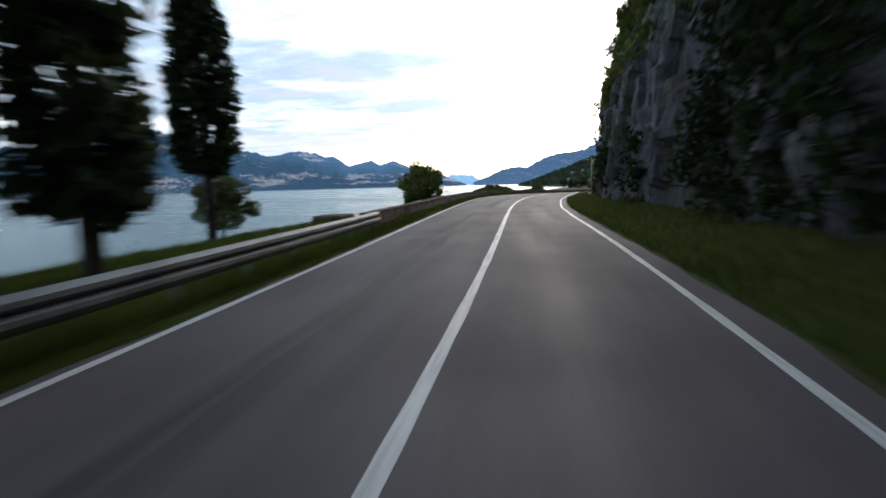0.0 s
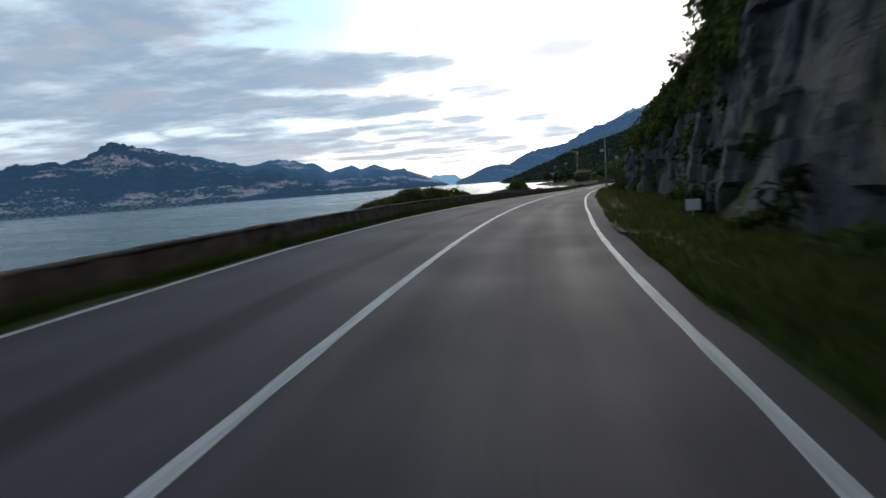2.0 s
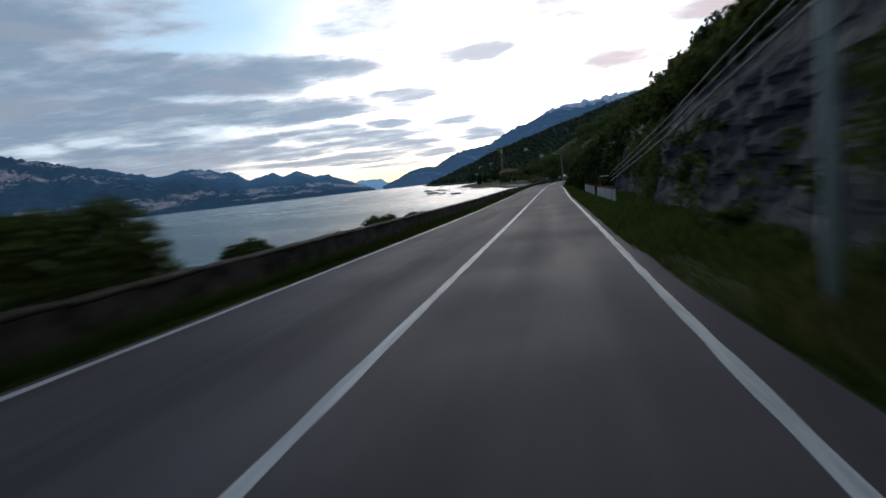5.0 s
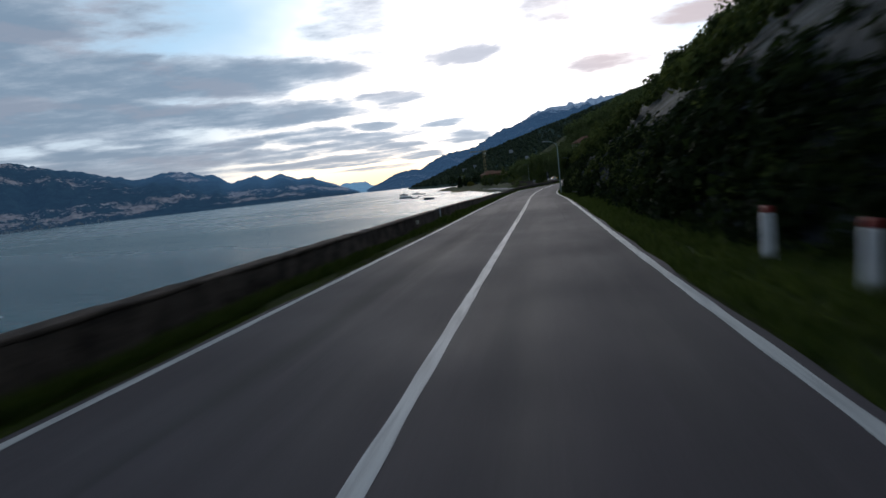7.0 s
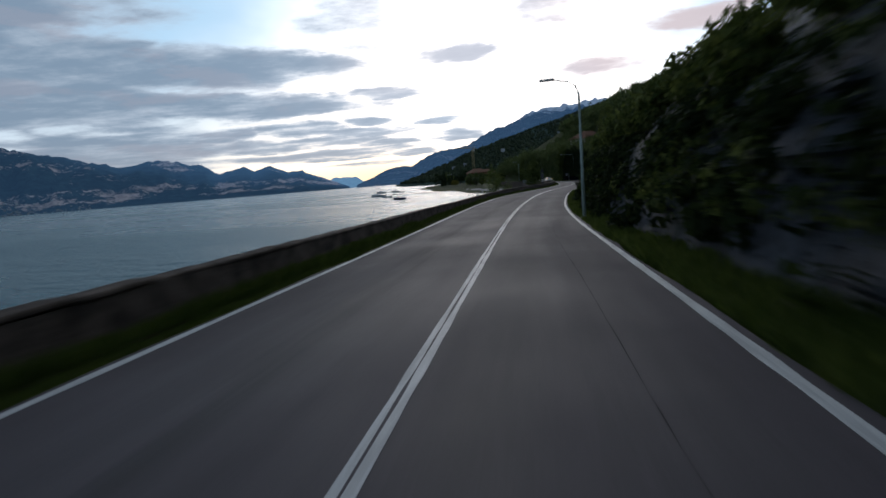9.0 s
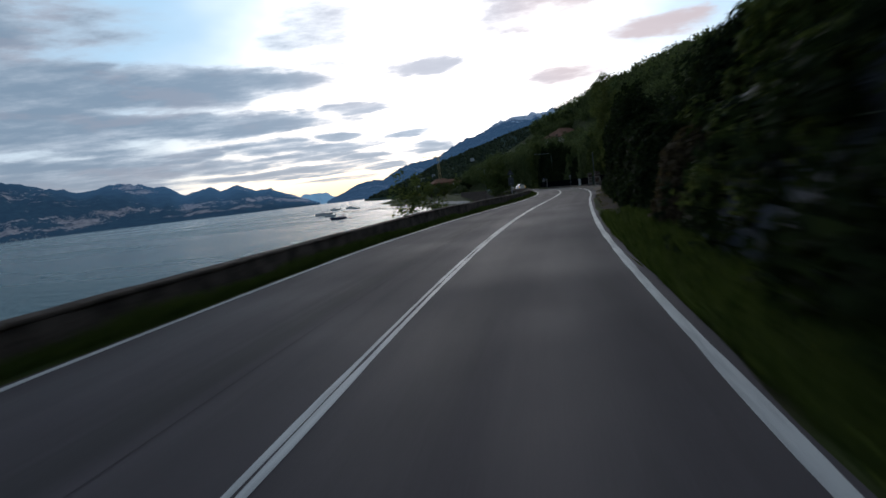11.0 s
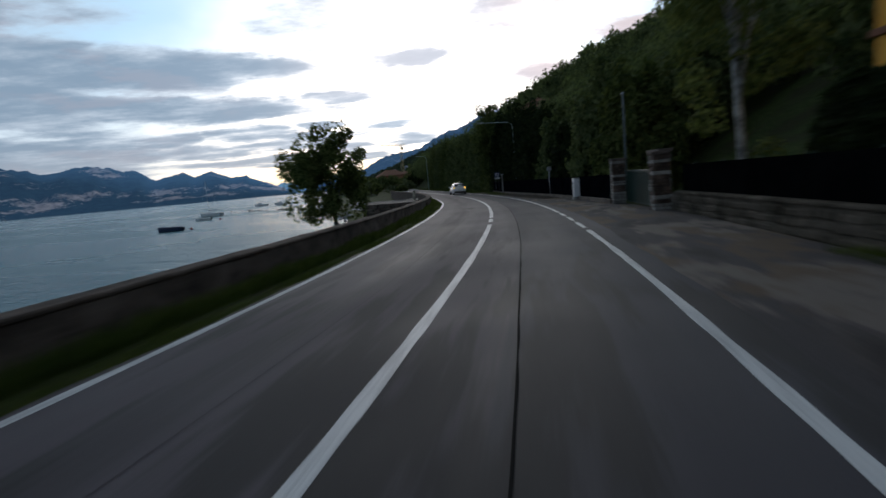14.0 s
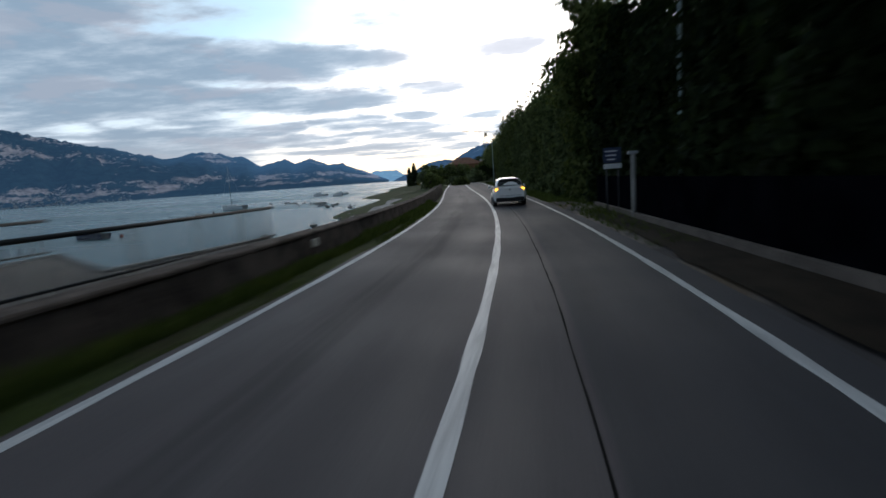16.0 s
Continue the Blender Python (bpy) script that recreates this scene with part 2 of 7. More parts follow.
    col = k.mix(k.math("MULTIPLY", skid, 0.6), col, (0.026, 0.024, 0.026, 1))
    g = k.ramp(grain, 0.3, 0.7, 0.8, 1.2)
    col = k.mix(1.0, col, k.comb(g, g, g), "MULTIPLY")
    k.link(col, p.inputs["Base Color"])
    k.put(p.inputs["Roughness"], k.ramp(f, 0.35, 0.65, 0.88, 0.70))
    bump(k, p, grain, 0.35, 0.006)
    return m


def paint_material():
    m, k, p = material("road_paint", 0.6, 0.0, 0.4)
    pos = k.n("ShaderNodeNewGeometry").outputs["Position"]
    uv = k.n("ShaderNodeUVMap").outputs[0]
    worn = k.noise(k.mapping(uv, (9.0, 0.8, 1.0)), 1.0, 6.0, 0.7)
    n2 = k.noise(pos, 30.0, 3.0, 0.7)
    f = k.ramp(k.math("ADD", k.math("MULTIPLY", worn, 0.6), k.math("MULTIPLY", n2, 0.4)), 0.40, 0.58)
    k.link(k.mix(f, (0.42, 0.42, 0.43, 1), (0.68, 0.68, 0.68, 1)), p.inputs["Base Color"])
    return m


def grass_ground_material():
    m, k, p = material("ground_cover", 0.95, 0.0, 0.1)
    pos = k.n("ShaderNodeNewGeometry").outputs["Position"]
    a = k.noise(pos, 0.5, 5.0, 0.6)
    b = k.noise(pos, 7.0, 5.0, 0.65)
    col = k.mix(k.ramp(b, 0.35, 0.65), (0.030, 0.047, 0.014, 1), (0.085, 0.108, 0.036, 1))
    dry = k.ramp(k.math("ADD", k.math("MULTIPLY", a, 0.7), k.math("MULTIPLY", b, 0.3)), 0.46, 0.60)
    col = k.mix(k.math("MULTIPLY", dry, 0.75), col, (0.052, 0.044, 0.026, 1))
    k.link(col, p.inputs["Base Color"])
    bump(k, p, b, 0.8, 0.06)
    return m


def rock_material(name="cliff_rock", a=(0.024, 0.027, 0.033), b=(0.140, 0.145, 0.158), stain=(0.12, 0.078, 0.05), moss=(0.030, 0.042, 0.016)):
    m, k, p = material(name, 0.82, 0.0, 0.3)
    geo = k.n("ShaderNodeNewGeometry")
    pos = geo.outputs["Position"]
    big = k.noise(k.mapping(pos, (0.5, 0.5, 0.16)), 1.0, 6.0, 0.62)
    mid = k.noise(k.mapping(pos, (2.4, 2.4, 0.8)), 1.0, 6.0, 0.68)
    streak = k.noise(k.mapping(pos, (1.6, 1.6, 0.10), (3, 5, 1)), 1.0, 4.0, 0.6)
    f = k.math("ADD", k.math("MULTIPLY", big, 0.45), k.math("MULTIPLY", mid, 0.55))
    col = k.mix(k.ramp(f, 0.34, 0.66), c4(a), c4(b))
    col = k.mix(k.math("MULTIPLY", k.ramp(streak, 0.56, 0.70), 0.6), col, c4(stain))
    col = k.mix(k.math("MULTIPLY", k.ramp(k.noise(pos, 0.28, 5.0, 0.6), 0.50, 0.62), 0.75), col, c4(moss))
    cr = k.n("ShaderNodeTexVoronoi", feature="DISTANCE_TO_EDGE")
    k.put(cr.inputs["Vector"], k.mapping(pos, (0.9, 0.9, 0.45)))
    crack = k.ramp(cr.outputs["Distance"], 0.0, 0.06, 0.0, 1.0)
    cc = k.math("ADD", k.math("MULTIPLY", crack, 0.5), 0.5)
    col = k.mix(1.0, col, k.comb(cc, cc, cc), "MULTIPLY")
    k.link(col, p.inputs["Base Color"])
    hgt = k.math("ADD", k.math("MULTIPLY", mid, 0.7), k.math("MULTIPLY", crack, 0.3))
    bump(k, p, hgt, 0.9, 0.18)
    return m


def yard_material():
    """Old tarmac, patched dark, with dust and brown soil washed over it."""
    m, k, p = material("worn_pavement", 0.88, 0.0, 0.25)
    uv = k.n("ShaderNodeUVMap").outputs[0]
    pos = k.n("ShaderNodeNewGeometry").outputs["Position"]
    a = k.noise(k.mapping(uv, (0.8, 0.22, 1.0)), 1.0, 5.0, 0.6)
    b = k.noise(k.mapping(uv, (0.7, 0.30, 1.0), (9, 4, 0)), 1.0, 5.0, 0.65)
    g = k.noise(pos, 30.0, 4.0, 0.65)
    col = k.mix(k.ramp(g, 0.3, 0.7), (0.040, 0.037, 0.040, 1), (0.066, 0.060, 0.062, 1))
    col = k.mix(k.math("MULTIPLY", k.ramp(a, 0.50, 0.56), 0.85), col, (0.165, 0.140, 0.122, 1))
    col = k.mix(k.math("MULTIPLY", k.ramp(b, 0.51, 0.58), 0.85), col, (0.100, 0.070, 0.044, 1))
    x, y, _ = k.xyz(uv)
    wob = k.math("MULTIPLY", k.math("SUBTRACT", a, 0.5), 6.0)
    along = k.math("ABSOLUTE", k.math("SUBTRACT", k.math("ADD", y, wob), 266.5))
    across = k.math("ABSOLUTE", k.math("SUBTRACT", k.math("ADD", x, k.math("MULTIPLY", wob, 0.25)), 4.3))
    earth = k.math("MULTIPLY", k.ramp(along, 2.5, 6.5, 1.0, 0.0), k.ramp(across, 0.35, 1.0, 1.0, 0.0))      # washed out brown earth
    col = k.mix(k.math("MULTIPLY", earth, 0.85), col, (0.185, 0.125, 0.072, 1))
    col = k.mix(k.math("MULTIPLY", k.ramp(b, 0.46, 0.40), 0.8), col, (0.022, 0.020, 0.021, 1))
    k.link(col, p.inputs["Base Color"])
    bump(k, p, g, 0.5, 0.015)
    return m


def water_material():
    m, k, p = material("lake_water", 0.2, 0.0, 0.5)
    p.inputs["Base Color"].default_value = (0.032, 0.142, 0.172, 1)
    p.inputs["IOR"].default_value = 1.33
    pos = k.n("ShaderNodeNewGeometry").outputs["Position"]
    rot = k.n("ShaderNodeMapping")
    k.put(rot.inputs["Vector"], pos)
    rot.inputs["Rotation"].default_value = (0, 0, radians(25))
    v = rot.outputs[0]
    w1 = k.noise(k.mapping(v, (0.16, 0.45, 1)), 1.0, 5.0, 0.6)
    w2 = k.noise(k.mapping(v, (0.9, 2.2, 1)), 1.0, 4.0, 0.6)
    gust = k.noise(k.mapping(v, (0.006, 0.02, 1)), 1.0, 4.0, 0.6)
    h = k.math("ADD", k.math("MULTIPLY", w1, 0.65), k.math("MULTIPLY", w2, 0.35))
    bump(k, p, h, 1.0, 1.1)
    k.put(p.inputs["Roughness"], k.ramp(gust, 0.35, 0.65, 0.18, 0.34))
    return m


def far_material(name, green, rock, haze_glow, rock_at=0.62, snow_at=None, cliffs=False, trees=0.0, deeper=0.0):
    """A far mountain side, kilometres off: wood, rock faces, and distance haze painted on as a bluish glow."""
    m, k, p = material(name, 1.0, 0.0, 0.0)
    pos = k.n("ShaderNodeNewGeometry").outputs["Position"]
    z = k.xyz(pos)[2]
    big = k.noise(k.mapping(pos, (0.0030, 0.0030, 0.0110)), 1.0, 7.0, 0.62)
    mid = k.noise(k.mapping(pos, (0.014, 0.014, 0.026)), 1.0, 8.0, 0.75)
    flute = k.noise(k.mapping(pos, (0.040, 0.040, 0.012)), 1.0, 6.0, 0.7)
    f = k.math("ADD", k.math("MULTIPLY", big, 0.64), k.math("MULTIPLY", flute, 0.36))
    col = k.mix(k.ramp(mid, 0.33, 0.67), c4([g * 0.6 for g in green]), c4([g * 2.1 for g in green]))
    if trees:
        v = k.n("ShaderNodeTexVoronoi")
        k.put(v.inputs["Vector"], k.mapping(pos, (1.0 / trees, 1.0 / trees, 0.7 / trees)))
        # bright crown middles, and the shade between trees painted in as darker gaps
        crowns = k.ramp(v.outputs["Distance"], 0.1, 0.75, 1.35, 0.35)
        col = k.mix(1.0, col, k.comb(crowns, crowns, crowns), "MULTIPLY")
    if cliffs:
        # bare walls: a broken belt above the shore, another under the crests
        belt = k.math("MULTIPLY", k.ramp(z, 12.0, 40.0), k.ramp(z, 70.0, 150.0, 1.0, 0.0))
        high = k.math("MULTIPLY", k.ramp(z, 190.0, 260.0), k.ramp(z, 330.0, 420.0, 1.0, 0.35))
        lift = k.math("ADD", k.math("MULTIPLY", belt, 0.080), k.math("MULTIPLY", high, 0.052))
        f = k.math("ADD", f, lift)
    pale = k.mix(k.ramp(mid, 0.36, 0.62), c4([c * 0.55 for c in rock]), c4([c * 1.25 for c in rock]))
    col = k.mix(k.ramp(f, rock_at - 0.012, rock_at + 0.03), col, pale)
    if snow_at is not None:
        zz = k.math("ADD", z, k.math("MULTIPLY", k.math("SUBTRACT", mid, 0.5), 260.0))
        col = k.mix(k.ramp(zz, snow_at - 15, snow_at + 25), col, (0.60, 0.62, 0.66, 1))
    k.link(col, p.inputs["Base Color"])
    # painted haze: the slope itself gives off the haze colour
    p.inputs["Emission Color"].default_value = c4(haze_glow)
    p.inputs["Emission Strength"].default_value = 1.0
    if deeper:      # the painted haze glows stronger towards the valley's end
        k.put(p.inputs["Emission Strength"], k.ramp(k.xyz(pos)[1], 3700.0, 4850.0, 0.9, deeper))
    bump(k, p, mid, 0.6, 30.0)
    return m


M = {
    "asphalt": asphalt_material(), "paint": paint_material(), "ground": grass_ground_material(), "rock": rock_material(),
    "water": water_material(), "slope": rock_material("overgrown_rock", (0.020, 0.025, 0.026), (0.100, 0.110, 0.112), (0.068, 0.056, 0.040), (0.024, 0.034, 0.014)),
    "slab": rock_material("dark_slab_rock", (0.018, 0.022, 0.028), (0.078, 0.088, 0.105), (0.055, 0.046, 0.038), (0.016, 0.024, 0.012)),
    "stonewall": mottled("dry_stone", (0.034, 0.026, 0.022), (0.140, 0.106, 0.088), 2.2, 0.95, spec=0.15, fine_scale=22, relief=0.8, dist=0.05, obj_random=0.4),
    "mossy": mottled("mossy_stone", (0.030, 0.028, 0.020), (0.125, 0.108, 0.088), 1.3, 0.95, spec=0.12, fine_scale=16, relief=0.9, dist=0.05, obj_random=0.5),
    "coping": mottled("weathered_coping", (0.050, 0.041, 0.035), (0.150, 0.122, 0.106), 1.5, 0.9, fine_scale=30, relief=0.4, obj_random=0.3),
    "concrete": mottled("pale_concrete", (0.20, 0.195, 0.185), (0.36, 0.35, 0.33), 1.2, 0.9, fine_scale=35, relief=0.3),
    "gravel": mottled("sandy_gravel", (0.085, 0.078, 0.05), (0.20, 0.170, 0.125), 2.0, 0.95, fine_scale=18, relief=0.8, dist=0.03),
    "pavement": yard_material(),
    "railsteel": mottled("weathered_rail_steel", (0.13, 0.14, 0.15), (0.24, 0.25, 0.26), 1.3, 0.62, 0.55, fine_scale=14, relief=0.1),
    "crack": mottled("crack_filler", (0.038, 0.034, 0.038), (0.058, 0.051, 0.057), 3.0, 0.95, spec=0.05, fine_scale=20, relief=0.2),
    "zinc": mottled("galvanised_steel", (0.30, 0.32, 0.34), (0.46, 0.48, 0.50), 1.3, 0.42, 0.85, fine_scale=14, relief=0.08),
    "greenpaint": mottled("green_grey_paint", (0.34, 0.44, 0.42), (0.46, 0.56, 0.54), 2.0, 0.5, 0.1, fine_scale=16, relief=0.1),
    "railpaint": mottled("grey_green_rail_paint", (0.06, 0.082, 0.082), (0.11, 0.14, 0.14), 2.0, 0.65, 0.1, fine_scale=16, relief=0.1),
    "darkgreen": mottled("dark_green_paint", (0.010, 0.030, 0.024), (0.020, 0.050, 0.040), 1.5, 0.5, fine_scale=18, relief=0.1),
    "darkback": mottled("dark_sign_back", (0.035, 0.038, 0.042), (0.065, 0.068, 0.072), 2.0, 0.6, fine_scale=16, relief=0.1),
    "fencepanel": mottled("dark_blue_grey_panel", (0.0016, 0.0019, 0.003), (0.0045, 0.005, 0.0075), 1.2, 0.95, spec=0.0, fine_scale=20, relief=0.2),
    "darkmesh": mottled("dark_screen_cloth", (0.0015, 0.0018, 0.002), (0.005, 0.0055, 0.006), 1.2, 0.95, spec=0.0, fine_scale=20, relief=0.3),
    "litter": mottled("leaf_litter_soil", (0.008, 0.0065, 0.005), (0.034, 0.025, 0.017), 1.6, 0.95, spec=0.1, fine_scale=16, relief=0.7, dist=0.04),
    "white": mottled("white_enamel", (0.66, 0.67, 0.68), (0.80, 0.81, 0.82), 2.5, 0.45, fine_scale=20, relief=0.05),
    "red": mottled("red_enamel", (0.22, 0.022, 0.02), (0.34, 0.035, 0.03), 2.5, 0.45, fine_scale=20, relief=0.05),
    "blue": mottled("blue_cover", (0.018, 0.030, 0.070), (0.035, 0.055, 0.12), 2.5, 0.7, fine_scale=12, relief=0.3),
    "black": mottled("black_rubber", (0.010, 0.010, 0.011), (0.022, 0.022, 0.023), 3.0, 0.75, fine_scale=24, relief=0.1),
    "orange": mottled("ochre_plaster", (0.80, 0.37, 0.055), (0.88, 0.44, 0.08), 0.8, 0.9, fine_scale=16, relief=0.2),
    "teal": mottled("teal_shutters", (0.03, 0.26, 0.215), (0.055, 0.34, 0.28), 2.0, 0.6, fine_scale=22, relief=0.15),
    "cream": mottled("cream_plaster", (0.48, 0.44, 0.37), (0.62, 0.58, 0.50), 1.0, 0.9, fine_scale=16, relief=0.2),
    "craneyellow": mottled("faded_crane_paint", (0.34, 0.25, 0.11), (0.46, 0.34, 0.16), 1.0, 0.7, fine_scale=8, relief=0.1),
    "rooftile": mottled("clay_tiles", (0.16, 0.072, 0.045), (0.30, 0.14, 0.085), 1.5, 0.9, fine_scale=12, relief=0.6),
    "bark": mottled("bark", (0.035, 0.028, 0.022), (0.10, 0.085, 0.07), 3.0, 0.95, fine_scale=14, relief=0.8, dist=0.03),
    "birchbark": mottled("birch_bark", (0.10, 0.10, 0.10), (0.55, 0.54, 0.50), 2.2, 0.85, fine_scale=7, relief=0.3),
    "shore": mottled("shore_stone", (0.15, 0.145, 0.135), (0.36, 0.35, 0.33), 0.8, 0.9, fine_scale=9, relief=0.7, dist=0.06, obj_random=0.4),
    "tar": mottled("tar_seam", (0.008, 0.008, 0.008), (0.016, 0.015, 0.015), 3.0, 0.95, spec=0.05, fine_scale=20, relief=0.2),
    "leaf": leaf_material("broad_leaves", (0.037, 0.058, 0.018), (0.138, 0.162, 0.056)),
    "leaf_olive": leaf_material("olive_leaves", (0.07, 0.092, 0.05), (0.19, 0.22, 0.125)),
    # deep shade of roadside trees and cliff ivy is put into this leaf colour
    "leaf_dark": leaf_material("dark_shade_leaves", (0.008, 0.016, 0.007), (0.033, 0.048, 0.019)),
    "leaf_autumn": leaf_material("autumn_leaves", (0.10, 0.10, 0.02), (0.26, 0.22, 0.05)),
    "leaf_brown": leaf_material("brown_leaves", (0.040, 0.030, 0.020), (0.11, 0.085, 0.055)),
    "leaf_birch": leaf_material("birch_leaves", (0.055, 0.080, 0.024), (0.18, 0.20, 0.070)),
    "leaf_cypress": leaf_material("cypress_sprays", (0.013, 0.024, 0.014), (0.050, 0.068, 0.036)),
    "grass": leaf_material("grass_blades", (0.038, 0.062, 0.015), (0.112, 0.140, 0.043)),
    "drygrass": leaf_material("dry_grass", (0.10, 0.085, 0.035), (0.20, 0.165, 0.085)),
    "wood_far": leaf_material("hillside_leaves", (0.044, 0.068, 0.030), (0.155, 0.185, 0.080)),
}
GLASS, _k, _p = material("clear_glass", 0.05, 0.0, 0.5)
_p.inputs["Transmission Weight"].default_value = 0.95
_p.inputs["Base Color"].default_value = (0.80, 0.88, 0.86, 1)
_p.inputs["Alpha"].default_value = 0.22
CARGLASS, _k, _p = material("tinted_glass", 0.06, 0.0, 0.6)
_p.inputs["Base Color"].default_value = (0.010, 0.014, 0.016, 1)
CARPAINT, _k, _p = material("white_car_paint", 0.25, 0.0, 0.5)
_p.inputs["Base Color"].default_value = (0.93, 0.93, 0.92, 1)
_p.inputs["Coat Weight"].default_value = 1.0
LAMP, _k, _p = material("lit_tail_lamp", 0.3, 0.0, 0.5)
_p.inputs["Base Color"].default_value = (0.8, 0.35, 0.05, 1)
_p.inputs["Emission Color"].default_value = (1.0, 0.50, 0.06, 1)
_p.inputs["Emission Strength"].default_value = 2.2
M.update(glass=GLASS, carglass=CARGLASS, carpaint=CARPAINT, lamp=LAMP)

# ---- the line of the road ----
KNOT = 10.0
S_FIRST = -20.0
BEND = [6.75, 4.85, 2.94, 1.04, -0.41, -1.74, -3.60, -4.50, -4.44, -3.72, -2.74, -1.57, -0.29, 0.40, 0.15, -0.41, -0.54, 0.22, 0.98, 0.68, -0.53, -2.11, -3.52, -4.14, -3.65, -2.28, -0.78, 0.62, 2.29, 4.05, 4.77, 4.88, 5.46, 5.38, 4.31, 3.32, 2.35, 1.03, 0.70, 0.00, -1.00, 0.00, 0.00, 0.00, 0.00, 0.00]      # curvature, thousandths per metre, left positive
GRADE = [0.71, 0.67, 0.56, 0.18, -0.41, -0.65, -0.26, -0.28, -0.41, -0.72, -1.09, -1.32, -1.67, -1.89, -1.81, -1.50, -1.16, -1.18, -1.70, -2.37, -2.60, -1.92, -0.86, 0.17, -0.27, -0.89, -1.31, -1.26, -1.09, -0.89, -0.82, -0.95, -1.11, -0.90, -0.65, -0.43, -0.29, -0.23, -0.21, -0.16, -0.10, -0.05, -0.02, 0.00, 0.01, 0.03]    # per cent
CANT = [-0.37, -0.36, -0.30, -0.09, 0.38, 1.35, 2.38, 3.26, 3.49, 2.91, 1.93, 1.00, 0.28, -0.06, -0.20, -0.26, -0.29, -0.36, -0.25, -0.04, 0.18, 0.46, 0.74, 0.90, 0.82, 0.37, -0.11, -0.35, -0.23, 0.05, 0.38, 0.71, 1.05, 1.17, 1.31, 1.20, 0.91, 0.58, 0.31, 0.14, 0.05, 0.01, -0.01, -0.01, -0.01, -0.01]      # per cent, right side down
LANE_L = [2.78, 2.93, 3.10, 3.29, 3.52, 3.84, 4.18, 4.47, 4.42, 4.18, 3.86, 3.58, 3.36, 3.23, 3.13, 3.06, 3.01, 2.98, 3.08, 3.24, 3.38, 3.53, 3.66, 3.77, 3.76, 3.49, 3.16, 2.90, 2.82, 2.81, 2.85, 2.90, 2.94, 2.86, 2.92, 2.98, 3.05, 3.16, 3.25, 3.31, 3.34, 3.35, 3.35, 3.34, 3.33, 3.31]
LANE_R = [2.72, 2.75, 2.79, 2.86, 2.91, 3.14, 3.56, 3.73, 3.88, 3.73, 3.44, 3.15, 3.00, 2.94, 2.89, 2.82, 2.75, 2.71, 2.70, 2.83, 2.90, 2.92, 2.93, 2.99, 2.99, 3.03, 3.01, 3.07, 3.01, 2.86, 2.76, 2.70, 2.65, 2.59, 2.52, 2.49, 2.58, 2.74, 2.91, 3.06, 3.18, 3.26, 3.30, 3.33, 3.35, 3.37]
_k = S_FIRST + KNOT * np.arange(len(BEND))
SS = np.arange(S_FIRST - 60.0, S_FIRST + KNOT * (len(BEND) - 1) + 90.5, 1.0)
_i0 = int(-SS[0])
_kap = np.interp(SS, _k, BEND) * 1e-3
_kap[SS < -20] = 0.0
_kap[SS > 400] = 0.0
_th = np.cumsum(_kap) - _kap * 0.5
_th -= _th[_i0]
_x = np.cumsum(-np.sin(_th)); _x -= _x[_i0]
_y = np.cumsum(np.cos(_th)); _y -= _y[_i0]
_g = np.interp(SS, _k, GRADE) * 1e-2
_g[SS < -20] = 0.0
_z = np.cumsum(_g); _z -= _z[_i0]
_b = np.interp(SS, _k, CANT) * 1e-2
LAKE = -6.1


def lane_l(s):
    return np.interp(s, _k, LANE_L)


def lane_r(s):
    return np.interp(s, _k, LANE_R)


def at(s, l, h=0.0):
    """World points from metres along the road, metres to the right of its middle and metres above it."""
    s, l, h = np.broadcast_arrays(np.asarray(s, float), np.asarray(l, float), np.asarray(h, float))
    th, b = np.interp(s, SS, _th), np.interp(s, SS, _b)
    x = np.interp(s, SS, _x) + np.cos(th) * l
    y = np.interp(s, SS, _y) + np.sin(th) * l
    z = np.interp(s, SS, _z) - b * np.clip(l, -5, 5) + h
    return np.stack([x, y, z], -1)


def spot(s, l, h=0.0, turn=0.0):
    """A pose that stands at that place and faces along the road (local y ahead)."""
    p = at(s, l, h)
    return pose(*p, 0, 0, math.degrees(float(np.interp(s, SS, _th))) + turn)


# ---- mesh helpers ----
def hashed(ix, iy, iz):
    n = (ix.astype(np.int64) * 374761393 + iy.astype(np.int64) * 668265263 + iz.astype(np.int64) * 2147483647) & 0x7FFFFFFF
    n = ((n ^ (n >> 13)) * 1274126177) & 0x7FFFFFFF
    n = (n ^ (n >> 16)) & 0xFFFF
    return n / 32767.5 - 1.0


def vnoise(p):
    """Smooth value noise in -1..1 for an array of points."""
    p = np.asarray(p, float)
    i = np.floor(p)
    f = p - i
    f = f * f * (3 - 2 * f)
    i = i.astype(np.int64)
    r = 0.0
    for a in (0, 1):
        for b in (0, 1):
            for c in (0, 1):
                w = (f[..., 0] if a else 1 - f[..., 0]) * (f[..., 1] if b else 1 - f[..., 1]) * (f[..., 2] if c else 1 - f[..., 2])
                r = r + w * hashed(i[..., 0] + a, i[..., 1] + b, i[..., 2] + c)
    return r


def fbm(p, octaves=4):
    p = np.asarray(p, float)
    r, a = 0.0, 1.0
    for o in range(octaves):
        r = r + a * vnoise(p * 2.0 ** o + 17.3 * o)
        a *= 0.5
    return r / 1.9


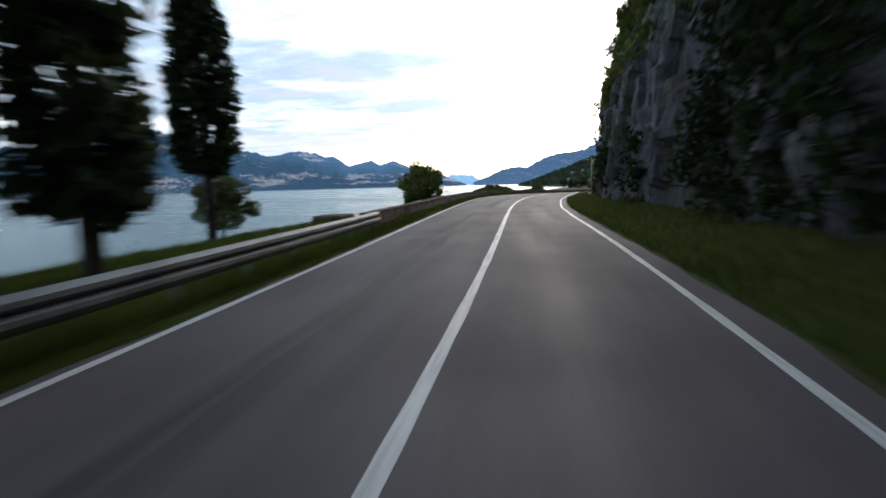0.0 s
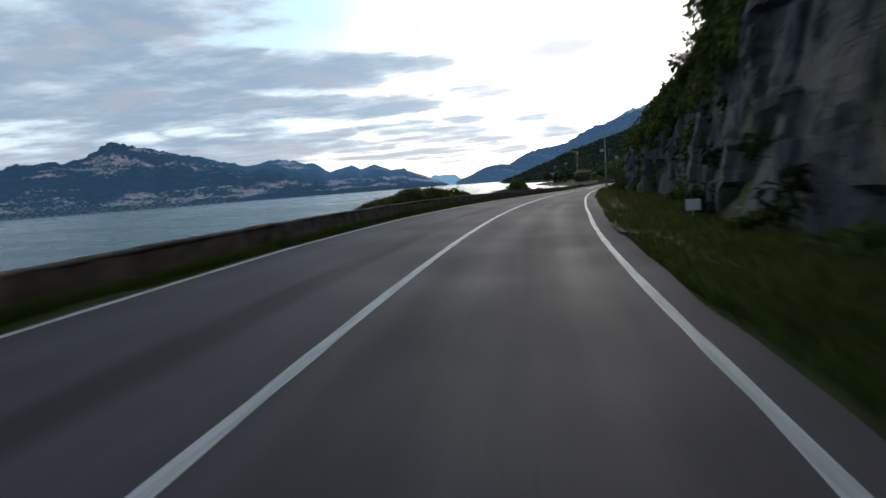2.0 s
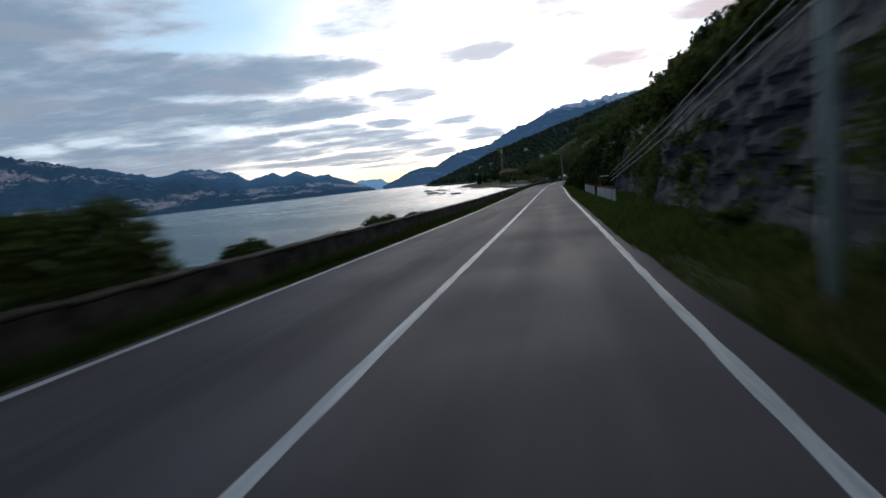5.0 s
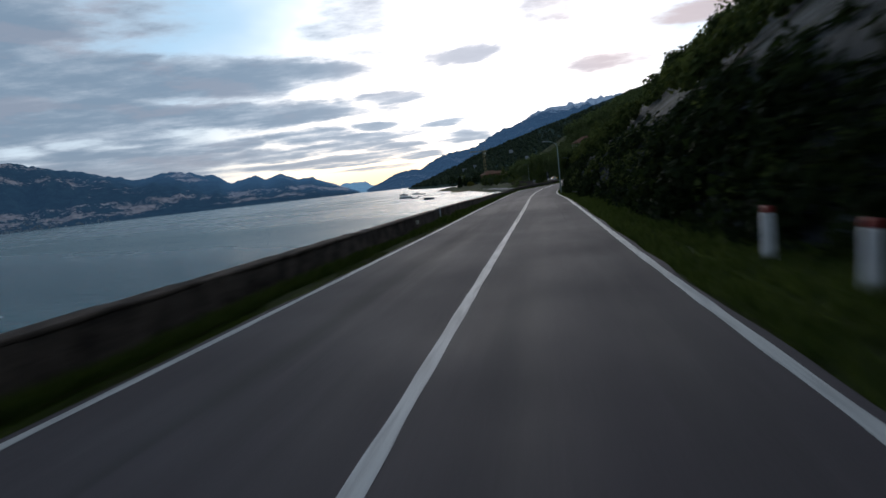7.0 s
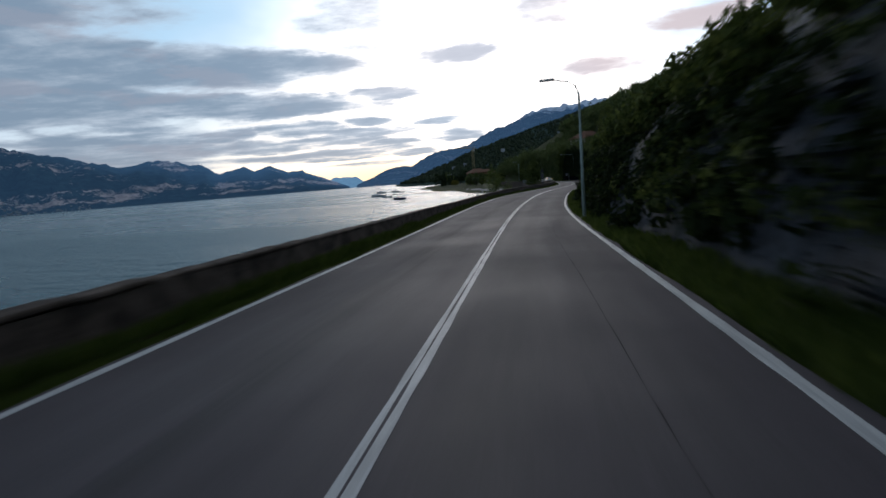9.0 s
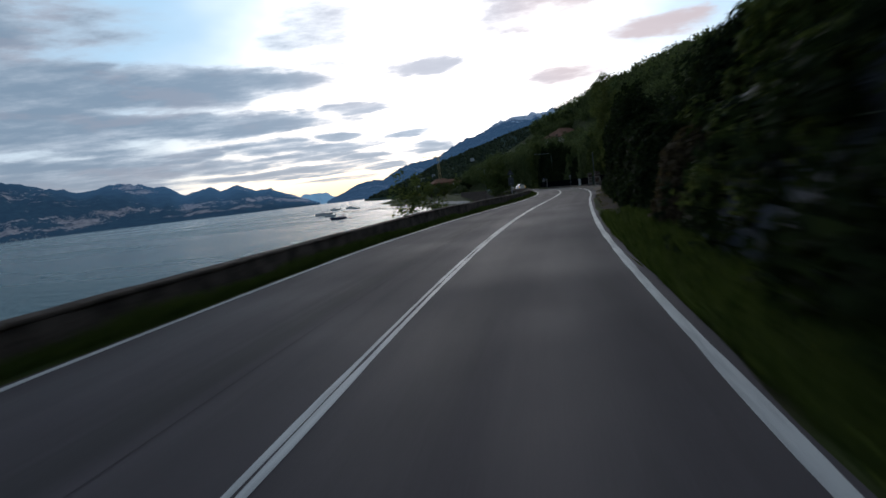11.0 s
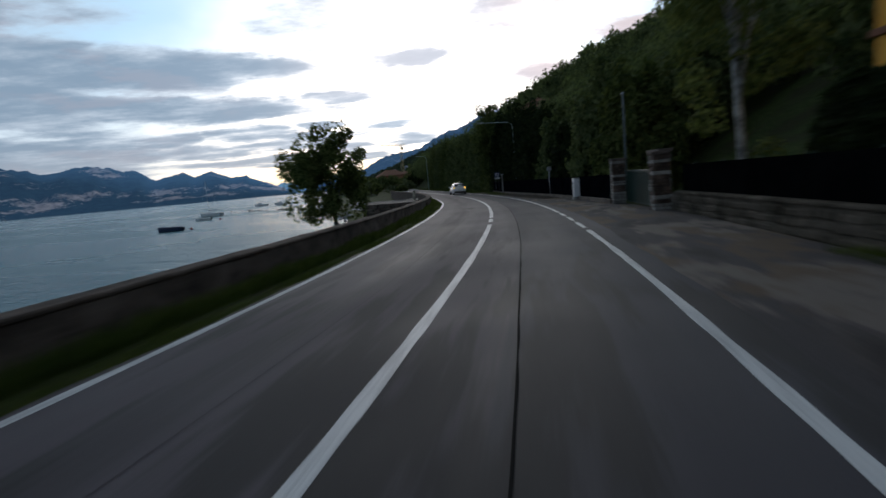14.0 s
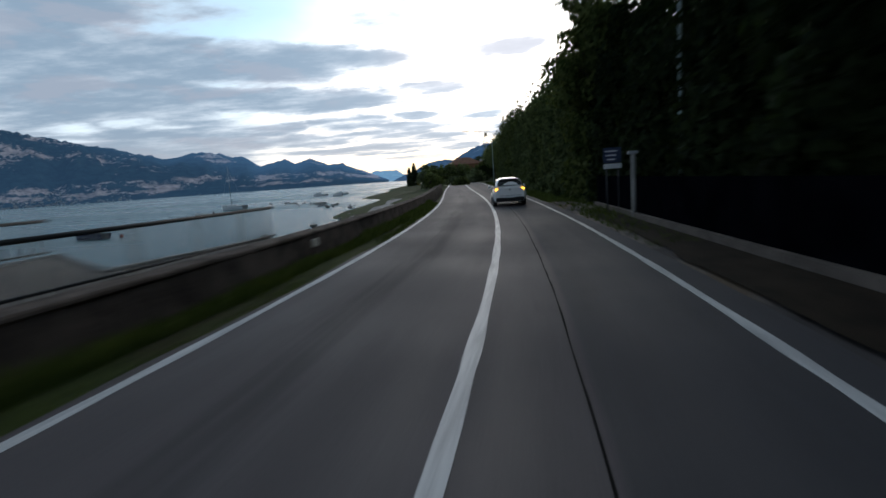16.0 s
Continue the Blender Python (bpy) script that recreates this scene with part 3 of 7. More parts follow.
def mesh_from(name, verts, faces, mat, uv=None, smooth=True):
    """A mesh from numpy arrays of points and of quads or triangles."""
    me = bpy.data.meshes.new(name)
    verts = np.asarray(verts, np.float32).reshape(-1, 3)
    faces = np.asarray(faces, np.int32)
    k = faces.shape[1]
    me.vertices.add(len(verts))
    me.vertices.foreach_set("co", verts.ravel())
    me.loops.add(faces.size)
    me.loops.foreach_set("vertex_index", faces.ravel())
    me.polygons.add(len(faces))
    me.polygons.foreach_set("loop_start", np.arange(0, faces.size, k, dtype=np.int32))
    me.polygons.foreach_set("use_smooth", np.full(len(faces), smooth, dtype=bool))
    if uv is not None:
        lay = me.uv_layers.new(name="UVMap")
        lay.data.foreach_set("uv", np.asarray(uv, np.float32).reshape(-1, 2)[faces.ravel()].ravel())
    me.update(calc_edges=True)
    me.validate()
    me.materials.append(mat)
    return me


def grid_faces(n, m):
    i = np.arange((n - 1) * (m - 1))
    a = (i // (m - 1)) * m + i % (m - 1)
    return np.stack([a, a + 1, a + m + 1, a + m], 1)


def sheet(name, pts, mat, uv=None, smooth=True):
    """A mesh from an n x m grid of points."""
    n, m = pts.shape[:2]
    return mesh_from(name, pts.reshape(-1, 3), grid_faces(n, m), mat, uv, smooth)


def ribbon(name, s, ls, hs, mat, smooth=False):
    """A strip along the road: ls and hs are the cross section, numbers or arrays along s."""
    cols = [at(s, l, h) for l, h in zip(ls, hs)]
    pts = np.stack(cols, 1)
    uv = np.stack([np.stack([np.broadcast_to(l, s.shape), s], -1) for l in ls], 1)
    return sheet(name, pts, mat, uv.reshape(-1, 2), smooth)


def closed_ribbon(name, s, ls, hs, mat):
    """Like ribbon, with a closed cross section and end caps."""
    n, m = len(s), len(ls)
    pts = np.stack([at(s, l, h) for l, h in zip(ls, hs)], 1).reshape(-1, 3)
    f = []
    for i in range(n - 1):
        for j in range(m):
            a, b = i * m + j, i * m + (j + 1) % m
            f.append((a, b, b + m, a + m))
    me = bpy.data.meshes.new(name)
    f += [tuple(range(m))[::-1], tuple((n - 1) * m + j for j in range(m))]
    me.from_pydata(pts.tolist(), [], f)
    me.materials.append(mat)
    me.update()
    return me


def part(name, data, parent=None, label="", at_pose=None):
    """Links a mesh as a part under a thing."""
    ob = new(name, data)
    if parent is not None:
        ob.parent = parent
    if at_pose is not None:
        ob.matrix_basis = at_pose
    if label:
        ob["label"] = label
    return ob


def bm_mesh(name, bm, mat, smooth=False):
    me = bpy.data.meshes.new(name)
    bmesh.ops.recalc_face_normals(bm, faces=bm.faces)
    bm.to_mesh(me)
    bm.free()
    for p in me.polygons:
        p.use_smooth = smooth
    me.materials.append(mat)
    return me


def box(name, size, mat, centre=(0, 0, 0), bevel=0.0, taper=1.0):
    """A block with worn edges, centred at the given place."""
    bm = bmesh.new()
    bmesh.ops.create_cube(bm, size=1.0)
    for v in bm.verts:
        k = taper if v.co.z > 0 else 1.0
        v.co = Vector((v.co.x * size[0] * k + centre[0], v.co.y * size[1] * k + centre[1], v.co.z * size[2] + centre[2]))
    if bevel:
        bmesh.ops.bevel(bm, geom=bm.edges[:], offset=bevel, segments=1, affect="EDGES")
    return bm_mesh(name, bm, mat)


def tube(name, pts, radii, mat, sides=8, caps=True):
    """A round bar along points, with a radius for each."""
    pts = [Vector(p) for p in pts]
    verts, faces = [], []
    for i, p in enumerate(pts):
        d = (pts[min(i + 1, len(pts) - 1)] - pts[max(i - 1, 0)]).normalized()
        a = d.orthogonal().normalized() if abs(d.z) < 0.9 else Vector((1, 0, 0)).cross(d).normalized()
        b = d.cross(a)
        for j in range(sides):
            w = 2 * math.pi * j / sides
            verts.append(p + (a * math.cos(w) + b * math.sin(w)) * (radii[i] if hasattr(radii, "__len__") else radii))
    for i in range(len(pts) - 1):
        for j in range(sides):
            k = (j + 1) % sides
            faces.append((i * sides + j, i * sides + k, (i + 1) * sides + k, (i + 1) * sides + j))
    if caps:
        faces += [tuple(range(sides))[::-1], tuple((len(pts) - 1) * sides + j for j in range(sides))]
    me = bpy.data.meshes.new(name)
    me.from_pydata([tuple(v) for v in verts], [], faces)
    for p in me.polygons:
        p.use_smooth = len(p.vertices) == 4
    me.materials.append(mat)
    me.update()
    return me


def joined(name, meshes, mat=None):
    """Several meshes made into one."""
    v, f, mats, idx, off = [], [], [], [], 0
    for me in meshes:
        v += [tuple(x.co) for x in me.vertices]
        for p in me.polygons:
            f.append(tuple(off + i for i in p.vertices))
            idx.append(p.use_smooth)
        off += len(me.vertices)
        mats.append(me.materials[0])
    out_me = bpy.data.meshes.new(name)
    out_me.from_pydata(v, [], f)
    for p, s_ in zip(out_me.polygons, idx):
        p.use_smooth = s_
    out_me.materials.append(mat or mats[0])
    out_me.update()
    for me in meshes:
        bpy.data.meshes.remove(me)
    return out_me


def leaves(name, centres, spread, size, count, mat, seed=1, long=1.6, simple=False):
    """Many small leaf sprays round the given centres: real faces, each with its own turn and size."""
    rng = np.random.default_rng(seed)
    centres = np.asarray(centres, float)
    spread = np.broadcast_to(np.asarray(spread, float).reshape(-1, 1) if np.ndim(spread) == 1 else np.asarray(spread, float), (len(centres), 1 if np.ndim(spread) < 2 else 3))
    c = np.repeat(centres, count, 0)
    sp = np.repeat(spread, count, 0)
    d = rng.normal(size=c.shape)
    d /= np.linalg.norm(d, axis=1, keepdims=True) + 1e-9
    r = rng.uniform(0.35, 1.0, (len(c), 1)) ** 0.5
    p = c + d * r * sp
    nrm = d + 0.5 * rng.normal(size=c.shape)
    nrm[:, 2] += 0.35
    nrm /= np.linalg.norm(nrm, axis=1, keepdims=True) + 1e-9
    a = np.cross(nrm, rng.normal(size=c.shape))
    a /= np.linalg.norm(a, axis=1, keepdims=True) + 1e-9
    b = np.cross(nrm, a)
    b /= np.linalg.norm(b, axis=1, keepdims=True) + 1e-9
    k = size * rng.uniform(0.55, 1.35, (len(c), 1))
    a, b = a * k * long * 0.5, b * k * 0.5
    if simple:
        v = np.stack([p - 1.1 * a + 0.5 * b, p - 0.5 * a - 1.25 * b, p + 1.1 * a + 0.6 * b], 1).reshape(-1, 3)
        return mesh_from(name, v, np.arange(len(v)).reshape(-1, 3), mat, smooth=False)
    v = np.stack([p - a, p - 0.15 * a + b, p + a, p - 0.15 * a - b], 1).reshape(-1, 3)
    f = np.arange(len(v)).reshape(-1, 4)
    return mesh_from(name, v, f, mat, smooth=False)


# ---- ground, road, water ----
s_all = np.arange(-78.0, 500.0, 1.0)


def cliff_l(s):
    return np.interp(s, [-80, 30, 45, 68, 80, 92, 106, 125, 145, 175, 215, 226, 240, 262, 286, 330, 420, 500],
                     [6.4, 5.9, 6.8, 8.3, 7.0, 5.7, 5.2, 5.4, 4.3, 4.0, 4.2, 5.4, 7.0, 9.5, 9.5, 7.0, 7.0, 7.0])


def cliff_h(s):
    return np.interp(s, [-80, 30, 55, 75, 95, 125, 150, 180, 205, 222, 235, 500], [11, 11, 7.2, 5.2, 3.9, 3.4, 3.1, 3.0, 3.1, 2.4, 0.9, 0.6])


def hill_slope(s):
    return np.interp(s, [-80, 30, 75, 100, 140, 200, 240, 300, 345, 372, 430, 500], [1.10, 1.10, 0.85, 0.78, 0.74, 0.72, 0.66, 0.67, 0.67, 0.67, 0.70, 0.66])


def hill_h(s, l):
    """Height of the land to the right of the road, above the road."""
    c = cliff_l(s)
    d = np.maximum(l - c - 1.2, 0)
    d = np.minimum(d, 110.0)
    rise = cliff_h(s) + hill_slope(s) * d - 0.0024 * d * d
    kerb = 0.3 * np.clip((l - lane_r(s) - 1.0) / 2.0, 0, 1) * np.interp(s, [40, 46, 93, 104, 240, 250], [1, 0.2, 0.2, 1, 1, 0])
    return np.where(l < c + 0.6, kerb, np.where(l < c + 1.2, 0.3 + (rise - 0.3) * np.clip((l - c - 0.6) / 0.6, 0, 1), rise))


def wall_l(s):
    """The parapet's near face, to the left of the road."""
    return -(lane_l(s) + np.interp(s, [-80, 200, 215, 230, 245, 500], [0.88, 0.88, 0.62, 0.7, 0.95, 0.85]))


def wall_top(s):
    """Height of the parapet above the road."""
    return np.interp(s, [-80, 195, 205, 222, 232, 500], [0.56, 0.56, 0.45, 0.46, 0.56, 0.54])


# land: one sheet from under the water to the hill top
ls = np.array([-60, -40, -26, -18, -13, -9.5, -7.5, -6.2, -5.4, -4.9, -4.4, -3.6, -2.5, 0, 2.5, 3.3, 3.9, 4.5, 5.2, 6, 7, 8, 9, 10, 11.5, 13, 15, 18, 22, 27, 33, 41, 51, 64, 80, 100, 125, 150])


def ground_h(s, l):
    """Height of the land above the road, on both sides."""
    w = wall_l(s)
    shelf = np.interp(s, [-80, 14, 30, 60, 110, 140, 250, 284, 300, 330, 500], [5.2, 5.2, 2.2, 2.6, 2.6, 0.4, 0.4, 2.5, 3.0, 8.0, 26.0])
    drop_to = np.interp(s, [-80, 270, 310, 350, 500], [-8.0, -8.0, -6.2, -4.6, -4.2])
    level = np.interp(s, [-80, 10, 30, 120, 150, 280, 300, 500], [-0.1, -0.1, -0.3, -0.3, -2.8, -2.8, -2.3, -1.9])
    beyond = np.maximum(w - 0.2 - l - shelf, 0)
    left = np.where(l > w, 0.0, level - np.minimum(beyond * 0.75, 30))
    left = np.maximum(left, drop_to + 0.02 * l)
    h = np.where(l < 0, left, hill_h(s, l))
    n = fbm(np.stack([s * 0.35, l * 0.35, 0 * s], -1), 4)
    near_flat = (l > w) & (l < cliff_l(s) + 0.4)
    h = h + n * np.where(near_flat, 0.03, np.where(l < w, 0.12, np.clip(np.abs(l) * 0.05, 0.3, 1.6)))
    on_road = (l > w + 0.3) & (l < lane_r(s) + 0.9)
    return np.where(on_road, -0.06, h)


S2, L2 = np.meshgrid(s_all, ls, indexing="ij")
H = ground_h(S2, L2)
land_me = sheet("ground", at(S2, L2, H), M["ground"])
land_me.materials.append(M["slope"])
_mid_s = (S2[:-1, :-1] + 0.5).ravel()
_mid_l = (L2[:-1, :-1] + L2[1:, 1:]).ravel() / 2
land_me.polygons.foreach_set("material_index", ((_mid_l > cliff_l(_mid_s) + 0.3) & (_mid_s < 236)).astype(np.int32))
land = tagged(new("ground", land_me), "grass and scrub covered lakeside slope", "ground", kind="structure")

s_f = np.arange(-70.0, 485.0, 0.5)


def extra_r(s):
    return np.interp(s, [-70, 10, 40, 60, 75, 92, 105, 140, 210, 235, 255, 300, 485], [0.42, 0.42, 0.42, 0.9, 0.85, 0.75, 0.22, 0.16, 0.16, 0.2, 0.45, 0.5, 0.45])


cross = np.linspace(0, 1, 9)
lw, rw = -(lane_l(s_f) + 0.15), lane_r(s_f) + extra_r(s_f)
edge_n = vnoise(np.stack([s_f * 0.7, 0 * s_f, 0 * s_f], -1)) * 0.06
road_pts = [lw + edge_n + (rw - lw) * c for c in cross]
road = tagged(new("road", ribbon("road", s_f, road_pts, [0.0] * 9, M["asphalt"], True)), "worn grey asphalt two lane road with faint tyre streaks", "road", kind="structure")


def marking(name, s, l, width, label, worn=0.012):
    n = vnoise(np.stack([s * 1.7, 0 * s + 3, 0 * s], -1)) * worn
    return tagged(new(name, ribbon(name, s, [l - width / 2 + n, l + width / 2 - n], [0.004, 0.004], M["paint"])), label, "road marking", kind="structure")


def gaps(s0, s1, cuts):
    """Stretches between s0 and s1 that leave out the cuts."""
    out_s, a = [], s0
    for c0, c1 in cuts:
        out_s.append((a, c0))
        a = c1
    return out_s + [(a, s1)]


marking("road_marking", s_f, -lane_l(s_f), 0.13, "solid white edge line beside the verge")
for a, b in gaps(-70, 484, [(286.5, 287.1), (288.7, 289.3)]):
    ss = np.arange(a, b, 0.5)
    if a < 150 and b < 300:
        one = np.arange(a, 150.25, 0.5)
        marking("road_marking", one, 0 * one, 0.145, "solid white centre line")
        two = np.arange(150.0, min(b, 252.0), 0.5)
        marking("road_marking", two, 0 * two - 0.052, 0.062, "older half of the repainted centre line")
        marking("road_marking", two, 0 * two + 0.042, 0.078, "newer half of the repainted centre line")
        ss = np.arange(252.0, b, 0.5)
    marking("road_marking", ss, 0 * ss, 0.145, "worn white centre line")
for a, b in gaps(-70, 484, [(282.2, 282.6), (284.6, 285.1), (286.9, 287.4), (289.0, 289.5)]):
    ss = np.arange(a, b, 0.3)
    marking("road_marking", ss, lane_r(ss), 0.128, "white edge line beside the inner verge")
seam_s = np.arange(268.0, 346.0, 0.4)
seam_l = np.interp(seam_s, [266, 270, 273, 278, 290, 296, 312, 319, 346], [1.2, 1.14, 1.06, 0.98, 0.92, 0.92, 0.88, 0.82, 0.8]) + 0.012 * vnoise(np.stack([seam_s * 0.5, 0 * seam_s, 0 * seam_s + 9], -1))
tagged(new("tar_seam", ribbon("tar_seam", seam_s, [seam_l - 0.010, seam_l + 0.010 + 0.010 * vnoise(np.stack([seam_s * 2.5, 0 * seam_s, 0 * seam_s], -1))], [0.006, 0.006], M["tar"])), "black tar seam along the joint in the lane", "road seam", kind="structure")
for a, b, l in ((190.0, 246.0, -1.15), (268.0, 296.0, -1.15)):
    ss = np.arange(a, b, 0.4)
    wv = l + 0.10 * vnoise(np.stack([ss * 0.12, 0 * ss + l, 0 * ss], -1))
    tagged(new("tar_seam", ribbon("tar_seam", ss, [wv, wv + 0.007], [0.005, 0.005], M["crack"])), "hairline joint along the outer lane", "road seam", kind="structure")
seam2 = np.arange(148.0, 186.0, 0.4)
w2 = vnoise(np.stack([seam2 * 0.5, 0 * seam2, 0 * seam2 + 4], -1))
tagged(new("tar_seam", ribbon("tar_seam", seam2, [1.80 + 0.022 * w2, 1.808 + 0.022 * w2 + 0.01 * vnoise(np.stack([seam2 * 3.0, 0 * seam2, 0 * seam2], -1))], [0.005, 0.005], M["crack"])), "thin dark crack line along the lane", "road seam", kind="structure")


def patch(name, s0, s1, l0, l1, mat, label, h=0.005):
    ss = np.arange(s0, s1 + 0.01, 0.3)
    q = np.clip(np.minimum(ss - s0, s1 - ss) / 1.2, 0, 1) ** 0.5
    n = fbm(np.stack([ss * 0.8, 0 * ss + l0, 0 * ss], -1), 3) * 0.2
    mid, half = (l0 + l1) / 2, (l1 - l0) / 2 * q
    tagged(new(name, ribbon(name, ss, [mid - half + n, mid, mid + half + n * 0.6], [h] * 3, mat)), label, "road patch", kind="structure")


patch("road_patch", 64.0, 72.5, 1.84, 2.42, mottled("dark_repair", (0.034, 0.029, 0.034), (0.052, 0.045, 0.051), 2.0, 0.8, fine_scale=50), "dark repaired strip in the asphalt")
patch("road_patch", 297.4, 298.7, -1.36, -0.77, mottled("drain_patch", (0.020, 0.019, 0.019), (0.038, 0.035, 0.035), 2.0, 0.85, fine_scale=40), "small dark drain patch in the asphalt")
patch("gravel_strip", 45.0, 81.0, 4.86, 5.62, M["gravel"], "pale sandy strip along the verge", 0.085)
patch("gravel_strip", 77.0, 87.0, 4.40, 5.30, M["gravel"], "pale sandy strip along the verge", 0.090)
patch("gravel_strip", 50.6, 55.6, 4.30, 5.0, M["gravel"], "pale sandy apron between asphalt and strip", 0.075)
# widened strip before the gates
ss = np.arange(246.0, 336.0, 0.5)
outer = np.interp(ss, [246, 256, 264, 286, 300, 325, 336], [3.6, 4.6, 5.6, 5.9, 5.2, 4.5, 3.9])
tagged(new("pavement", ribbon("pavement", ss, [lane_r(ss) + 0.3, (lane_r(ss) + outer) / 2, outer], [-0.012, 0.045, 0.075], M["pavement"], True)), "worn dusty tarmac strip in front of the gates", "pavement", kind="structure")
ss = np.arange(224.0, 254.0, 0.5)
tagged(new("soil_strip", ribbon("soil_strip", ss, [lane_r(ss) + 0.50 + 0.16 * vnoise(np.stack([ss * 0.9, 0 * ss, 0 * ss], -1)), 0 * ss + 5.0, 0 * ss + 7.2], [0.03, 0.20, 0.34], M["litter"], True)), "dark soil and leaf litter under the trees", "soil", kind="structure")

ss = np.arange(302.0, 329.0, 0.4)
tagged(new("soil_strip", ribbon("soil_strip", ss, [np.interp(ss, [302, 307, 312, 329], [3.9, 3.4, 3.05, 3.3]) + 0.12 * vnoise(np.stack([ss * 0.8, 0 * ss, 0 * ss + 2], -1)), 0 * ss + 3.8, np.interp(ss, [302, 305, 312, 316, 329], [4.7, 4.6, 4.25, 4.1, 4.2])], [0.055, 0.085, 0.10], M["litter"], True)), "dark soil and leaf litter below the kerb", "soil", kind="structure")

# lake
rr = np.concatenate([[0.5], np.geomspace(40, 4900, 26)])
aa = np.linspace(0, 2 * math.pi, 97)
R2, A2 = np.meshgrid(rr, aa, indexing="ij")
lake_pts = np.stack([25 + R2 * np.cos(A2), 150 + R2 * np.sin(A2), np.full_like(R2, LAKE)], -1)
tagged(new("water", sheet("water", lake_pts, M["water"])), "blue grey rippled lake water", "water", kind="structure")

# ---- distance ----
def ridge(name, table, dist, foot, mat, label, rough=0.16, jag=0.07, centre=(25.0, 150.0), step=0.12, base_z=LAKE - 2):
    """A mountain range: crest given as azimuth, elevation; the flank comes down towards the viewer."""
    t = np.asarray(table, float)
    t = t[np.argsort(t[:, 0])]
    azs = np.arange(t[0, 0], t[-1, 0] + step / 2, step)
    els = np.interp(azs, t[:, 0], t[:, 1])
    els = els + jag * fbm(np.stack([azs * 2.6, 0 * azs, 0 * azs + 4], -1), 5)
    crest = np.tan(np.radians(els)) * dist
    k = np.linspace(0, 1, 40)
    A, K = np.meshgrid(azs, k, indexing="ij")
    D = dist - (dist - foot) * K
    C = np.broadcast_to(crest[:, None], A.shape)
    q = np.stack([A * 0.55, K * 3.0, 0 * A], -1)
    gully = fbm(q * np.array([1.0, 1.0, 1.0]), 5)
    fine_n = fbm(np.stack([A * 3.2, K * 9.0, 0 * A + 5], -1), 4)
    hgt = C * (1 - K) ** 1.15
    hgt = hgt + C * rough * (gully * np.sin(np.pi * K) * 2.2 + fine_n * 0.25 * (1 - K))
    Z = np.maximum(base_z, base_z * K + hgt * (1 - 0.0 * K))
    ar = np.radians(A)
    DD = D * (1 + 0.05 * gully * K)
    pts = np.stack([centre[0] - np.sin(ar) * DD, centre[1] + np.cos(ar) * DD, Z], -1)
    return tagged(new(name, sheet(name, pts, mat)), label, "mountain", kind="structure")


WEST = [(75, 4.0), (62, 4.6), (54, 3.4), (50.8, 3.6), (49.8, 4.1), (47.9, 4.1), (46.8, 4.5), (45.6, 4.4), (44.7, 4.6), (43.7, 4.4), (41.8, 4.95), (40.8, 5.6), (40.1, 6.1), (39.4, 6.18), (38.6, 5.9),
        (37.4, 5.6), (36.4, 5.35), (35.0, 5.05), (34.1, 4.75), (32.7, 4.6), (31.5, 4.2), (30.5, 3.95), (29.3, 3.75), (28.5, 3.4), (27.2, 3.5), (26.0, 3.78), (24.8, 3.92), (24.1, 3.62), (23.6, 3.7), (22.7, 3.3),
        (21.7, 3.3), (21.0, 2.95), (20.5, 2.5), (20.1, 2.32), (18.7, 2.6), (17.7, 2.82), (16.8, 2.28), (16.0, 2.6), (15.35, 2.8), (14.6, 2.42), (13.6, 2.0), (12.2, 2.12), (11.7, 1.75), (10.8, 1.45), (9.9, 1.1), (9.2, 0.75), (7.6, 0.1)]
NORTH = [(10.5, 0.3), (9.2, 1.05), (8.0, 1.1), (6.8, 1.0), (6.2, 0.55), (5.5, 0.45), (3.0, 0.9), (0, 0.8)]
EAST = [(6.9, 0.1), (6.0, 0.48), (5.2, 0.72), (4.4, 1.12), (3.5, 1.5), (2.6, 1.66), (1.5, 1.75), (1.05, 1.6), (0.25, 2.05), (-0.4, 2.4), (-1.3, 2.8), (-2.1, 2.95), (-4.2, 3.16), (-5.1, 3.32), (-6.0, 3.86), (-6.9, 4.3),
        (-7.9, 4.72), (-9.0, 4.95), (-10.2, 5.4), (-11.7, 6.07), (-12.6, 6.28), (-14.0, 6.4), (-16.4, 6.55), (-18.2, 6.75), (-21, 6.6), (-26, 7.3), (-34, 8.0), (-45, 8.5), (-60, 8)]
NEAR_EAST = [(2.8, -0.2), (1.7, 0.05), (0.4, 0.55), (-1.1, 1.12), (-2.7, 1.6), (-4.5, 2.4), (-6.4, 3.0), (-8.8, 3.72), (-10.6, 4.2), (-12.3, 4.7), (-14.1, 5.1), (-16, 5.7), (-18.8, 6.4), (-22, 7.2), (-24, 8.0), (-30, 9.0), (-40, 10.0)]
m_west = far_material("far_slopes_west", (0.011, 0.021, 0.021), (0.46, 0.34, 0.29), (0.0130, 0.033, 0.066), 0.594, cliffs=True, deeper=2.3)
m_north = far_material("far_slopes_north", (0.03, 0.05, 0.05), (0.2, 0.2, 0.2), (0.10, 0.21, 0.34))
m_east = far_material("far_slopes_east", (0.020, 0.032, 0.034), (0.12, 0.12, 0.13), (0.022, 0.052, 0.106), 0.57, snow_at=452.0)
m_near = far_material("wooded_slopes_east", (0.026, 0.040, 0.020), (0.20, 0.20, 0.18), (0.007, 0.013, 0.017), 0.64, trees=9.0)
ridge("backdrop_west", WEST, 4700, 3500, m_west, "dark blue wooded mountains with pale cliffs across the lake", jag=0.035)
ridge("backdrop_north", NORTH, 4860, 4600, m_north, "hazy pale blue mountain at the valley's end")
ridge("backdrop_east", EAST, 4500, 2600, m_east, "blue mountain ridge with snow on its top")
